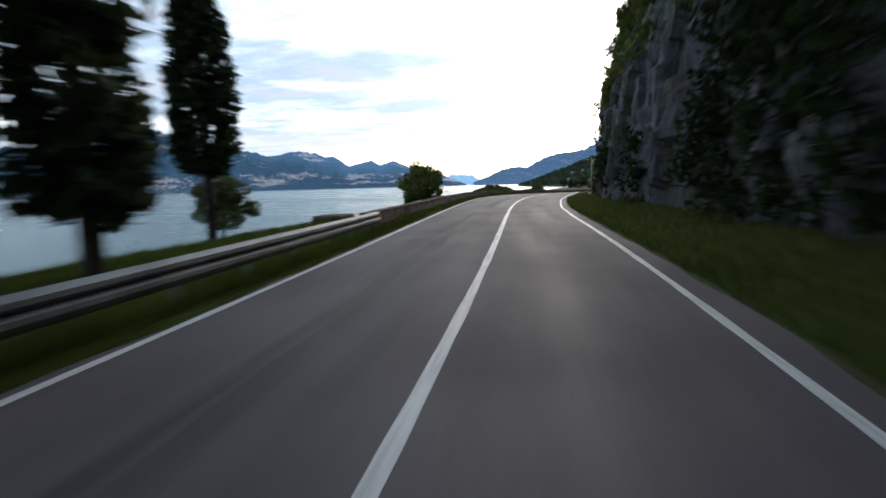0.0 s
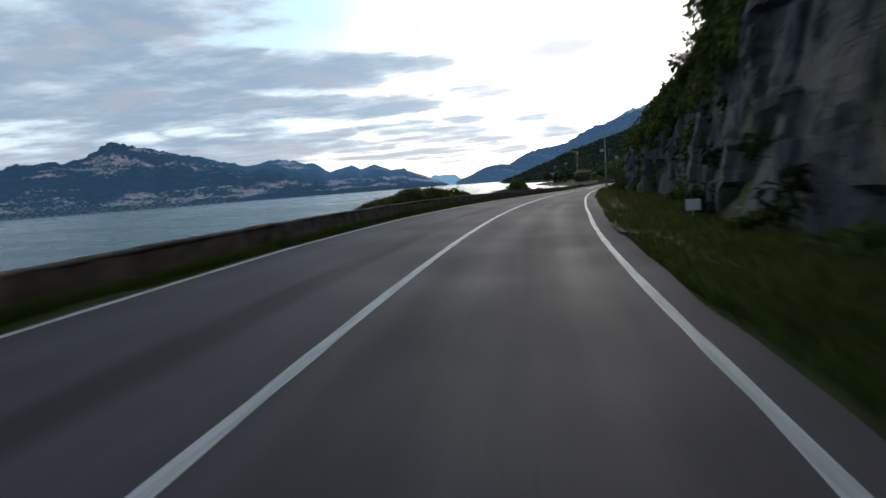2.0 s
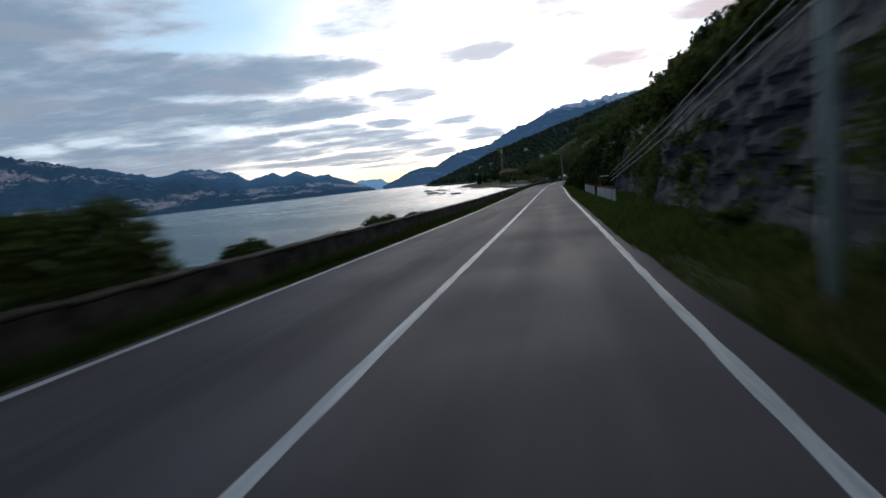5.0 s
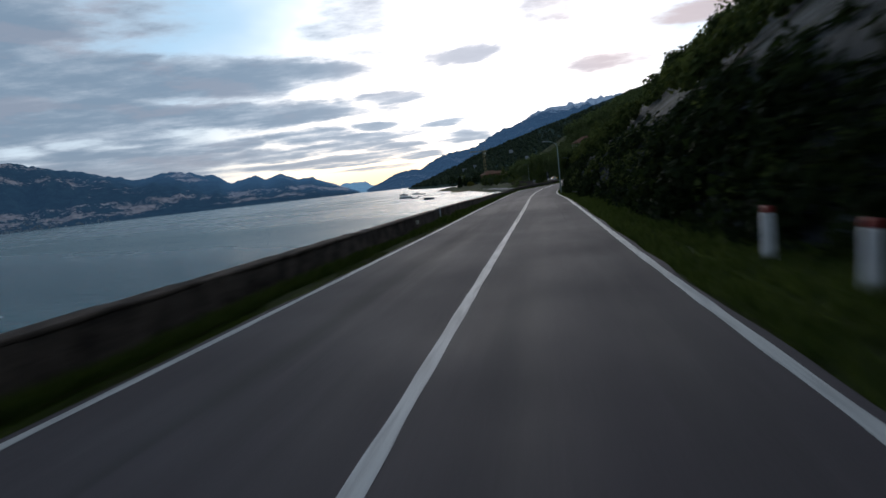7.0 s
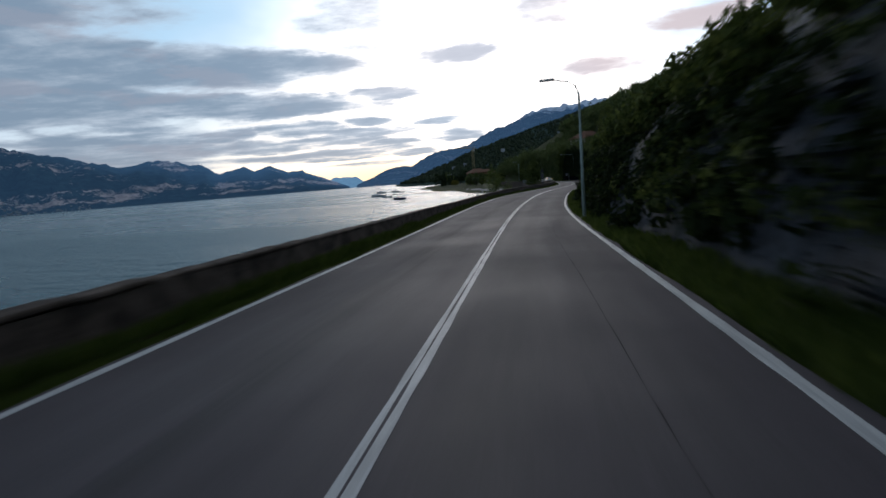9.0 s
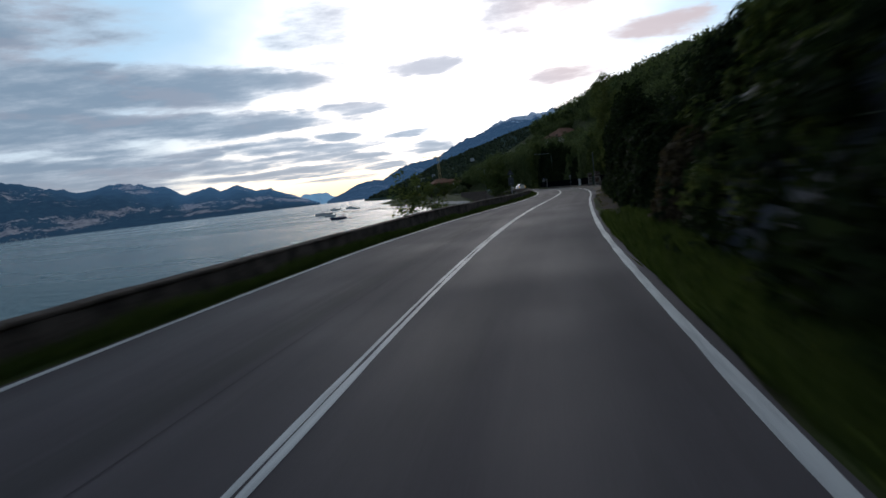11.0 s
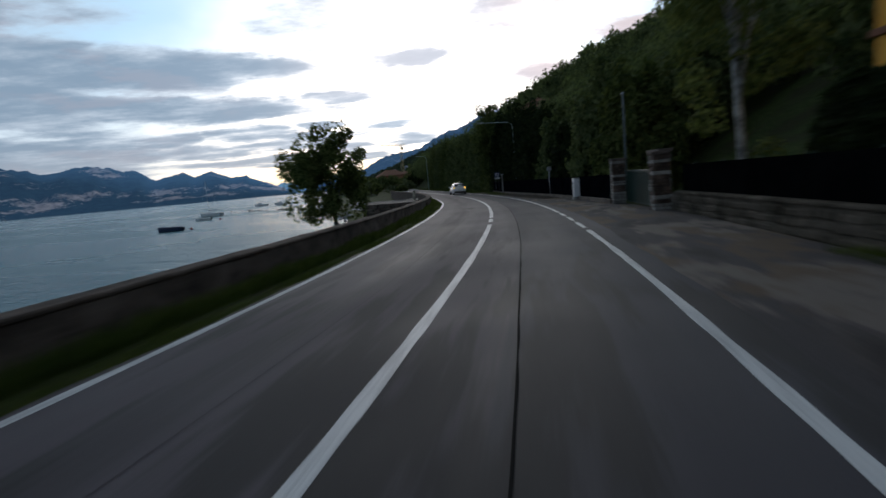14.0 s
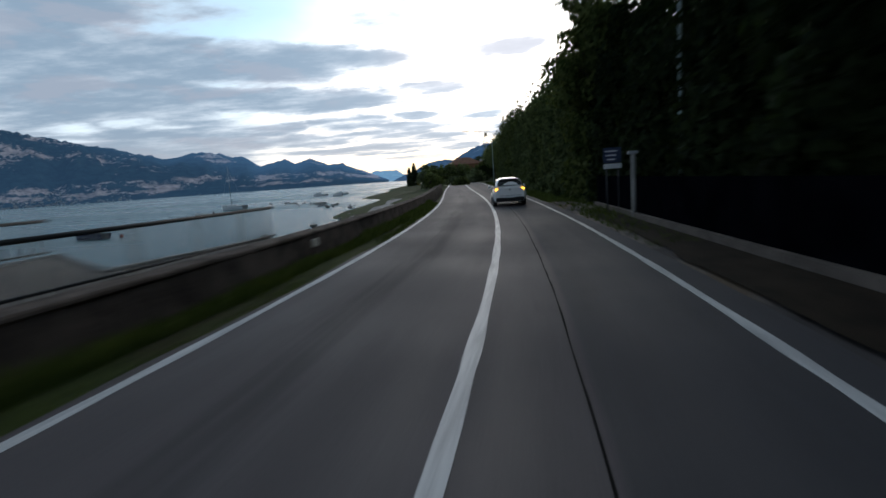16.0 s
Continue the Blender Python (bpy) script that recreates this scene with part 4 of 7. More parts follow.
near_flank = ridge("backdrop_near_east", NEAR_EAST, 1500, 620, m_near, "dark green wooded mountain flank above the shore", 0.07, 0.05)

# crowns of the wood on the near flank: rounded ones, and slender cypresses among them
rng = np.random.default_rng(41)
_co = np.array([v.co[:] for v in near_flank.data.vertices]).reshape(-1, 40, 3)
n_c = 11000
_i, _j = rng.integers(0, len(_co) - 1, n_c), rng.integers(2, 38, n_c)
_u, _w = rng.uniform(0, 1, (n_c, 1)), rng.uniform(0, 1, (n_c, 1))
foot = (_co[_i, _j] * (1 - _u) + _co[_i + 1, _j] * _u) * (1 - _w) + _co[_i, _j + 1] * _w
foot = foot[foot[:, 2] > LAKE + 3]
slim = rng.uniform(0, 1, len(foot)) < 0.12
rad_c = np.where(slim, rng.uniform(0.9, 1.4, len(foot)), rng.uniform(1.6, 3.4, len(foot)))
tall_c = np.where(slim, rng.uniform(5, 9, len(foot)), rad_c * rng.uniform(1.3, 2.0, len(foot)))
cv = []
for lev, wide in ((-0.1, 0.55), (0.35, 1.0), (0.75, 0.72)):
    for j in range(6):
        w_ = 2 * math.pi * (j + 0.5 * lev) / 6
        r_ = rad_c * wide * rng.uniform(0.75, 1.2, len(foot))
        cv.append(foot + np.stack([r_ * math.cos(w_), r_ * math.sin(w_), tall_c * (lev + rng.uniform(-0.06, 0.06, len(foot)))], 1))
cv.append(foot + np.stack([0 * rad_c, 0 * rad_c, tall_c], 1))
cv = np.stack(cv, 1)
tri = []
for lev in range(2):
    for j in range(6):
        a_, b_ = lev * 6 + j, lev * 6 + (j + 1) % 6
        tri += [(a_, b_, b_ + 6), (a_, b_ + 6, a_ + 6)]
tri += [(12 + j, 12 + (j + 1) % 6, 18) for j in range(6)]
cf = (np.arange(len(foot)) * 19)[:, None, None] + np.array(tri)[None]
tagged(new("flank_wood", mesh_from("flank_wood", cv.reshape(-1, 3), cf.reshape(-1, 3), leaf_material("flank_crowns", (0.024, 0.038, 0.024), (0.062, 0.080, 0.044), thin=0.1), smooth=False)), "dark green tree crowns over the far wooded flank", "woods", kind="stuff")

# towns on the far shore: pale specks of houses
rng = np.random.default_rng(5)
hv, hf = [], []
for az0, az1, n in ((44, 36, 210), (36, 31, 40), (53, 44, 130)):
    for _ in range(n):
        a = radians(rng.uniform(az1, az0))
        d = 3440 + rng.uniform(-6, 60)
        up_h = rng.uniform(0, 1) ** 2.2 * 60
        w, t_, hh = rng.uniform(4, 12), 7, rng.uniform(3.5, 8)
        c = np.array([25 - math.sin(a) * d, 150 + math.cos(a) * d, LAKE + up_h])
        u = np.array([math.cos(a), math.sin(a), 0]) * w / 2
        v = np.array([-math.sin(a), math.cos(a), 0]) * t_ / 2
        o = len(hv)
        for k in (0, 1):
            for sx, sy in ((-1, -1), (1, -1), (1, 1), (-1, 1)):
                hv.append(c + u * sx + v * sy + np.array([0, 0, hh * k]))
        hf += [(o + 4, o + 5, o + 6, o + 7), (o, o + 1, o + 5, o + 4), (o + 1, o + 2, o + 6, o + 5), (o + 3, o, o + 4, o + 7)]
tagged(new("far_village", mesh_from("far_village", hv, hf, mottled("far_plaster", (0.22, 0.25, 0.29), (0.40, 0.42, 0.45), 0.05, 0.9, fine_scale=0.3, relief=0), smooth=False)), "pale houses scattered along the far shore", "village", kind="stuff")

# scattered houses on the wooded flank across the bay
rng = np.random.default_rng(9)
hv, hf = [], []
for _ in range(9):
    a_deg = rng.uniform(-15.0, -1.5)
    kk = rng.uniform(0.45, 0.93)
    a = radians(a_deg)
    d = 1500 - 880 * kk
    crest_h = math.tan(radians(np.interp(-a_deg, [-2.2, 1.6, 5.8, 11.1, 16], [0.0, 1.35, 3.0, 5.0, 6.2]))) * 1500
    zz = (LAKE - 2) * kk + crest_h * (1 - kk) ** 1.15 + rng.uniform(1, 7)
    w, hh = rng.uniform(4, 8), rng.uniform(1.5, 3.0)
    c = np.array([25 - math.sin(a) * d, 150 + math.cos(a) * d, max(zz, LAKE + 1)])
    u, v = np.array([math.cos(a), math.sin(a), 0]) * w / 2, np.array([-math.sin(a), math.cos(a), 0]) * 4
    o = len(hv)
    for k in (0, 1):
        for sx, sy in ((-1, -1), (1, -1), (1, 1), (-1, 1)):
            hv.append(c + u * sx + v * sy + np.array([0, 0, hh * k - 3 * (1 - k)]))
    hf += [(o + 4, o + 5, o + 6, o + 7), (o, o + 1, o + 5, o + 4), (o + 1, o + 2, o + 6, o + 5), (o + 3, o, o + 4, o + 7)]
tagged(new("hillside_houses", mesh_from("hillside_houses", hv, hf, bpy.data.materials["far_plaster"], smooth=False)), "pale houses scattered over the wooded flank", "village", kind="stuff")

# ---- the cliff ----
cs = np.arange(-78.0, 236.0, 0.32)
ck = np.linspace(0, 1, 52)


def rock_l(s, z):
    """Where the rock face stands at a height: fluted columns first, then broken beds, then a leaning slope."""
    lean = np.interp(s, [-80, 40, 70, 100, 140, 234], [0.05, 0.08, 0.16, 0.22, 0.42, 0.5])
    zero = 0 * s
    soft = 0.75 * fbm(np.stack([s * 0.22, z * 0.16, zero], -1), 5) + 0.30 * fbm(np.stack([s * 1.1, z * 0.45, zero + 3], -1), 4)
    bend = s / 1.15 + 0.8 * vnoise(np.stack([s * 0.3, z * 0.35, zero], -1))
    col = np.floor(bend)
    flute = 0.42 * hashed(col, np.floor(z / 2.3 + hashed(col, 0 * col, 0 * col + 1)), 0 * col)
    bed = np.floor((z + 0.10 * s + 0.45 * vnoise(np.stack([s * 0.25, z * 0.3, zero + 7], -1))) / 0.38)
    brick = 0.15 * hashed(bed, np.floor(s / 1.3 + hashed(bed, 0 * bed, 0 * bed)), 0 * bed + 2)
    k = np.clip((s - 70) / 25, 0, 1)
    push = soft + flute * (1 - k) + brick * k + 0.10 * fbm(np.stack([s * 3.0, z * 3.0, zero], -1), 3)
    return cliff_l(s) + lean * z - push * np.clip(0.35 + z / 2.5, 0.3, 1)


CS, CK = np.meshgrid(cs, ck, indexing="ij")
z_ = (cliff_h(CS) + 0.8) * CK - 0.3
CL = rock_l(CS, z_) + 1.5 * CK ** 8
face_me = sheet("rock_face", at(CS, CL, z_), M["rock"], smooth=False)
face_me.materials.append(M["slab"])
face_me.polygons.foreach_set("material_index", (CS[:-1, :-1] + 3.0 * vnoise(np.stack([CS[:-1, :-1] * 0.2, z_[:-1, :-1] * 0.6, 0 * z_[:-1, :-1]], -1)) > 91).astype(np.int32).ravel())
tagged(new("rock_face", face_me), "dark grey weathered limestone cliff with brown stains", "cliff", kind="structure")


def creepers(name, s0, s1, n, low, high, mask, mat, label, seed, radius=0.34, size=0.13, per=30, out_by=0.12):
    """Scrub and creepers rooted in the rock face, in patches."""
    rng = np.random.default_rng(seed)
    s = rng.uniform(s0, s1, 4 * n)
    k = low + (high - low) * rng.uniform(0, 1, 4 * n)
    z = (cliff_h(s) + 0.8) * k - 0.1
    keep = fbm(np.stack([s * 0.30, z * 0.34, 0 * s + seed], -1), 3) + 0.25 * rng.normal(size=4 * n) > mask
    s, z, k = s[keep][:n], z[keep][:n], k[keep][:n]
    cen = at(s, rock_l(s, z) + 1.5 * k ** 8 - out_by - 0.25 * rng.uniform(0, 1, len(s)) ** 2, z)
    rad = radius * rng.uniform(0.5, 1.3, len(s))
    return tagged(new(name, leaves(name, cen, np.stack([rad, rad, rad * 1.15], 1), size * 1.15, per, M[mat], seed, simple=True)), label, "scrub", kind="stuff")


# leaf_dark here paints the near cliff's shade into the ivy colour
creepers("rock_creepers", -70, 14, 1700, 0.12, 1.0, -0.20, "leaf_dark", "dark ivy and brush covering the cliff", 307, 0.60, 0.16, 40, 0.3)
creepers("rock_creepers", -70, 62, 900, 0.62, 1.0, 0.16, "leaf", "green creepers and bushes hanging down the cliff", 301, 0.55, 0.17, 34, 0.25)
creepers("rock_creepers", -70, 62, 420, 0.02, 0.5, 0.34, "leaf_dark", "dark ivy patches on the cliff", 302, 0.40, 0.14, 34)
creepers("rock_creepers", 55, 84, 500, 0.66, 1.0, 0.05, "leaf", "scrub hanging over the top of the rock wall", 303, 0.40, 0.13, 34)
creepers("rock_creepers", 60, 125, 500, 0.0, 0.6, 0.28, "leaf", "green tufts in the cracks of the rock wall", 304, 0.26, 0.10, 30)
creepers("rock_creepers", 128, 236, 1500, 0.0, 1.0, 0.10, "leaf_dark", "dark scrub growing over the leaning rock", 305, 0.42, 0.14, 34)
creepers("rock_creepers", 118, 236, 1100, 0.25, 1.0, 0.06, "leaf", "green tufts and shrubs on the leaning rock", 306, 0.28, 0.09, 34)


# ---- plants ----
def bark_tube(pts, radii, sides=7, mat="bark"):
    return tube("limb", pts, radii, M[mat], sides)


def broad_tree(s, l, h0, height, spread, mat, label, seed, trunk=0.5, sprays=70, size=0.22, clumps=46, bare=0.22, bark="bark", lean=0.0, squash=0.8):
    """A tapered trunk, forking limbs and a crown of leaf sprays gathered in uneven clumps."""
    rng = np.random.default_rng(seed)
    base = Vector(at(s, l, h0))
    root = new("tree")
    root.matrix_basis = Matrix.Translation(base)
    r0 = trunk * 0.5
    top = Vector((lean, 0.1 * lean, height * 0.55))
    limbs = [bark_tube([(0, 0, -0.5), (0.04, 0.02, height * bare * 0.6), (lean * 0.4, 0, height * 0.34), top], [r0 * 1.25, r0, r0 * 0.75, r0 * 0.35], 8, bark)]
    cen, rad = [], []
    n_l = 9
    for i in range(n_l):
        a = 2 * math.pi * i / n_l + rng.uniform(-0.4, 0.4)
        z0 = height * rng.uniform(bare, 0.5)
        reach = spread * rng.uniform(0.45, 0.85)
        z1 = z0 + height * rng.uniform(0.12, 0.42)
        p0 = Vector((lean * z0 / height, 0, z0))
        p2 = Vector((math.cos(a) * reach, math.sin(a) * reach, min(z1, height * 0.9)))
        p1 = p0.lerp(p2, 0.5) + Vector((0, 0, height * 0.05))
        limbs.append(bark_tube([p0, p1, p2], [r0 * 0.45, r0 * 0.28, r0 * 0.1], 5, bark))
    for i in range(clumps):
        d = rng.normal(size=3)
        d /= np.linalg.norm(d)
        r = rng.uniform(0.35, 1.0)
        zc = height * (bare + 1) / 2 + 0.1
        p = np.array([d[0] * r * spread, d[1] * r * spread, zc + d[2] * r * height * (1 - bare) * 0.5 * squash / 0.8])
        p[:2] *= 1.0 - 0.35 * max(0, (p[2] - zc) / (height * 0.5)) + rng.uniform(-0.1, 0.1)
        p[0] += lean * p[2] / height
        cen.append(p)
        rad.append(spread * rng.uniform(0.16, 0.34))
    part("trunk", joined("trunk", limbs), root)
    part("crown", leaves("crown", cen, np.array(rad), size, sprays, M[mat], seed), root)
    return tagged(root, label, "tree")


def cypress(s, l, h0, height, radius, label, seed, sprays=3600, size=0.26, bare=0.1, shape="cypress"):
    """A close column of upright sprays on a straight trunk."""
    rng = np.random.default_rng(seed)
    root = new("cypress" if shape == "cypress" else "conifer")
    root.matrix_basis = Matrix.Translation(Vector(at(s, l, h0)))
    part("trunk", tube("trunk", [(0, 0, -0.6), (0, 0, height * 0.5), (0, 0, height * 0.93)], [radius * 0.17, radius * 0.12, 0.03], M["bark"], 8), root)
    k = rng.uniform(0, 1, 260)
    prof = np.interp(k, [0, 0.08, 0.3, 0.65, 0.9, 1], [0.5, 0.82, 1.0, 0.62, 0.26, 0.04]) if shape == "cypress" else np.interp(k, [0, 0.1, 0.5, 1], [0.55, 1.0, 0.75, 0.2]) * (0.62 + 0.38 * np.abs(np.sin(k * 19)))
    a = rng.uniform(0, 2 * math.pi, 260)
    rr_ = radius * prof * rng.uniform(0.35, 1.0, 260) ** 0.5
    cen = np.stack([np.cos(a) * rr_, np.sin(a) * rr_, height * (bare + (1 - bare) * k)], 1)
    rad = radius * (0.20 + 0.16 * rng.uniform(0, 1, 260)) * np.clip(prof + 0.25, 0, 1)
    me = leaves("crown", cen, np.stack([rad, rad, rad * 1.7], 1), size, sprays // 260, M["leaf_cypress"], seed, long=2.2)
    part("crown", me, root)
    return tagged(root, label, "tree")


def dense_bush(s, l, h0, width, length, height, mat, label, seed, count=9000, size=0.10, kind="bush", lumps=0.22):
    """A close, leafy mass with a lumpy skin, rooted on the ground; length runs along the road."""
    rng = np.random.default_rng(seed)
    root = new(kind)
    root.matrix_basis = spot(s, l, h0)
    d = rng.normal(size=(count, 3))
    d[:, 2] = np.abs(d[:, 2]) - 0.15
    d /= np.linalg.norm(d, axis=1, keepdims=True)
    y = rng.uniform(-1, 1, count)
    long_one = length > 2.2 * width
    base = np.zeros((count, 3))
    if long_one:
        base[:, 1] = y * (length / 2 - width * 0.4)
    half = np.array([width / 2, width / 2 if long_one else length / 2, height])
    q_ = d * half + base
    lump = 1.0 + lumps * fbm(q_ * 1.1 + seed, 3) - 0.25 * rng.uniform(0, 1, count) ** 2
    cen = base + d * half * lump[:, None]
    if long_one:
        cen[:, 2] *= 1.0 + 0.28 * vnoise(np.stack([base[:, 1] * 0.45, base[:, 1] * 0, base[:, 1] * 0 + seed], -1))
    part("foliage", leaves("foliage", cen, np.full(count, size * 0.5), size * 1.2, 1, M[mat], seed, simple=True), root)
    for k_ in (-0.3, 0.0, 0.3):
        part("stem", tube("stem", [(0.05, k_ * length * 0.8, -0.3), (k_ * 0.3 * width, k_ * length, height * 0.7)], [0.035, 0.012], M["bark"], 5), root)
    return tagged(root, label, kind)


def bush(s, l, h0, width, height, mat, label, seed, sprays=60, size=0.12, length=None):
    """A low mass of twigs and leaf sprays."""
    rng = np.random.default_rng(seed)
    root = new("bush")
    root.matrix_basis = spot(s, l, h0)
    n = 26
    ln = length or width
    cen = np.stack([rng.uniform(-0.5, 0.5, n) * width, rng.uniform(-0.5, 0.5, n) * ln, np.zeros(n)], 1)
    e = 1 - np.clip((cen[:, 0] / (width * 0.55)) ** 2 + (cen[:, 1] / (ln * 0.55)) ** 2, 0, 1)
    cen[:, 2] = height * (0.12 + 0.75 * rng.uniform(0.15, 1, n) * np.sqrt(e + 0.05))
    for i in range(0, n, 6):
        part("stem", tube("stem", [(cen[i, 0] * 0.2, cen[i, 1] * 0.5, -0.2), tuple(cen[i])], [0.03, 0.008], M["bark"], 4), root)
    part("foliage", leaves("foliage", cen, np.stack([np.full(n, width * 0.2), np.full(n, min(ln, width * 1.6) * 0.22), np.full(n, height * 0.26)], 1), size, sprays, M[mat], seed), root)
    return tagged(root, label, "bush")


def woods(name, s0, s1, l0, l1, n, mat, label, seed, tall=(4, 8), size=0.45, per=16, clumps=9, far_grow=1.0, open_rock=None):
    """A wood on the slope: many crowns of leaf sprays, too many to count."""
    rng = np.random.default_rng(seed)
    s = rng.uniform(s0, s1, n)
    l = l0 + (l1 - l0) * rng.uniform(0, 1, n) ** 1.3
    l = np.maximum(l, cliff_l(s) + 1.3 + rng.uniform(0, 1.5, n))
    clearing = (s > 350) & (s < 393) & (l > 23) & (l < 37)      # round the white house on the hill
    s, l = s[~clearing], l[~clearing]
    n = len(s)
    if open_rock is not None:
        bare = (fbm(np.stack([s * 0.16, l * 0.30, 0 * s + seed], -1), 3) < 0.12) & (s > open_rock[0]) & (s < open_rock[1]) & (l < open_rock[2])
        s, l = s[~bare], l[~bare]
        n = len(s)
    hgt = rng.uniform(tall[0], tall[1], n) * (1 + (far_grow - 1) * (l - l0) / max(l1 - l0, 1))
    g = at(s, l, hill_h(s, l))
    cen = np.repeat(g, clumps, 0)
    hh = np.repeat(hgt, clumps)
    d = rng.normal(size=cen.shape)
    d /= np.linalg.norm(d, axis=1, keepdims=True)
    cen = cen + d * np.stack([hh * 0.36, hh * 0.36, hh * 0.34], 1) * rng.uniform(0.4, 1, (len(hh), 1))
    cen[:, 2] += hh * 0.52
    return tagged(new(name, leaves(name, cen, hh * 0.19, size, per, M[mat], seed, simple=True)), label, "woods", kind="stuff")

# woods and scrub over the cliff and up the hill
woods("cliff_top_scrub", -70, 70, 6.4, 14, 360, "leaf", "bushes and small trees on the cliff's top", 11, (1.8, 4.2), 0.18, 60)
woods("slope_scrub", 56, 236, 4.6, 26, 2300, "leaf", "scrub and creepers hanging over the rock", 15, (0.6, 1.9), 0.17, 17, open_rock=(128, 226, 24))
woods("hillside_wood", 60, 240, 16, 60, 620, "wood_far", "dense dark green wood on the hillside", 12, (1.8, 4.0), 0.28, 34)
woods("hillside_wood", 236, 330, 15, 50, 330, "wood_far", "dense dark green wood behind the gardens", 13, (4.0, 7.2), 0.27, 58)
woods("hillside_wood", 330, 430, 14, 50, 330, "wood_far", "dark green wood above the far bend", 20, (3.4, 6.2), 0.26, 58)
woods("upper_wood", -40, 490, 45, 140, 1500, "wood_far", "wooded upper slope of the hill", 14, (5, 9), 0.62, 15, 9)
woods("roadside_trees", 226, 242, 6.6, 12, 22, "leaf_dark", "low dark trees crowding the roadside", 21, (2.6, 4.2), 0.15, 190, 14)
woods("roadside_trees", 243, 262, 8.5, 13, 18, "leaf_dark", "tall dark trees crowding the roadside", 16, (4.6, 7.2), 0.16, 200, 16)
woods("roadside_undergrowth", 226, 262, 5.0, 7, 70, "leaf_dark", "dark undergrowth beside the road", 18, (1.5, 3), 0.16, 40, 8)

woods("garden_trees", 299, 345, 8.8, 16, 68, "wood_far", "tall leafy garden trees behind the fence", 17, (5.0, 8.5), 0.20, 105, 14)
woods("garden_trees", 345, 470, 8.5, 16, 90, "wood_far", "tall leafy trees along the road's far end", 19, (7, 11), 0.24, 90, 14)

# ---- beside the lake: rail, parapet, plants ----
def guard_rail(s0, s1):
    """A steel W-beam on posts."""
    root = new("guard_rail")
    ss = np.arange(s0, s1 + 0.1, 0.5)
    l0 = wall_l(ss) + 0.15
    prof = [(0.0, 0.26), (0.045, 0.29), (0.085, 0.36), (0.085, 0.42), (0.03, 0.455), (0.0, 0.475), (0.03, 0.495), (0.085, 0.53), (0.085, 0.59), (0.045, 0.62), (0.0, 0.65)]
    prof2 = [(x - 0.012, z) for x, z in prof[::-1]]
    beam = closed_ribbon("beam", ss, [l0 + x for x, z in prof + prof2], [np.full(ss.shape, z) for x, z in prof + prof2], M["railsteel"])
    part("beam", beam, root)
    post_me = box("post", (0.06, 0.11, 0.75), M["railsteel"], (0, 0, 0.27), 0.008)
    for s in np.arange(s0 + 0.5, s1, 2.0):
        part("post", post_me, root, at_pose=spot(s, wall_l(s) + 0.08, -0.05))
    return tagged(root, "galvanised steel guard rail on short posts above the grass", "guard rail")


guard_rail(-66.0, 13.6)

WALL_RUNS = [(13.4, 155.4), (156.6, 302.3), (303.1, 398.0)]
for a, b in WALL_RUNS:
    ss = np.arange(a, b + 0.01, 0.5)
    w0 = wall_l(ss)
    rough_n = vnoise(np.stack([ss * 1.4, 0 * ss, 0 * ss], -1)) * 0.05
    tops = wall_top(ss) + 0.012 * vnoise(np.stack([ss * 0.9, 0 * ss, 0 * ss + 5], -1))
    me = closed_ribbon("parapet_wall", ss, [w0 + rough_n, w0 - 0.02 + rough_n * 0.7, w0 - 0.03 + rough_n * 0.5, w0 - 0.42, w0 - 0.46, w0 - 0.6], [-0.3, 0.33, tops, tops, -2.0, -6.8], M["stonewall"])
    wall = tagged(new("parapet_wall", me), "low rough stone parapet wall along the lake shore", "wall", kind="structure")
    slab = box("coping_stone", (0.42, 1.385, 0.075), M["stonewall"], (0, 0, 0), 0.022)
    k = 0
    for s in np.arange(a + 0.7, b - 0.4, 1.4):
        jit = hashed(np.array([int(s * 10)]), np.array([k]), np.array([3]))[0]
        o = part("coping_stone", slab, wall, at_pose=spot(s, float(wall_l(s)) - 0.215 + 0.025 * jit, float(wall_top(s)) + 0.03 + 0.014 * jit, jit * 1.2))
        k += 1
# a drain opening low in the parapet, bridged above and below
ss = np.arange(302.2, 303.25, 0.25)
w0 = wall_l(ss)
for low_h, high_h in ((-0.3, 0.13), (0.40, 0.58)):
    tagged(new("parapet_wall", closed_ribbon("parapet_wall", ss, [w0 - 0.03, w0 - 0.03, w0 - 0.42, w0 - 0.42], [low_h, high_h, high_h, low_h], M["stonewall"])), "stone bridging a drain opening in the parapet", "wall", kind="structure")
# two cables across the opening in the parapet
gap_fence = new("cable_fence")
for hh in (0.35, 0.62):
    part("cable", tube("cable", [at(155.3, wall_l(155.3) - 0.2, hh), at(156.0, wall_l(156.0) - 0.2, hh - 0.03), at(156.7, wall_l(156.7) - 0.2, hh)], 0.018, M["darkback"], 6), gap_fence)
for s in (155.5, 156.5):
    part("post", tube("post", [at(s, wall_l(s) - 0.2, -0.3), at(s, wall_l(s) - 0.2, 0.72)], 0.03, M["zinc"], 8), gap_fence)
tagged(gap_fence, "two steel cables closing a gap in the parapet", "fence")

# pale marker stones low on the parapet
for s in (150.0, 318.0):
    m_ = new("marker_plate", box("marker_plate", (0.05, 0.30, 0.16), M["cream"], (0, 0, 0), 0.01))
    m_.matrix_basis = spot(s, float(wall_l(s)) + 0.06, 0.40)
    tagged(m_, "small pale plate fixed to the parapet", "marker plate")

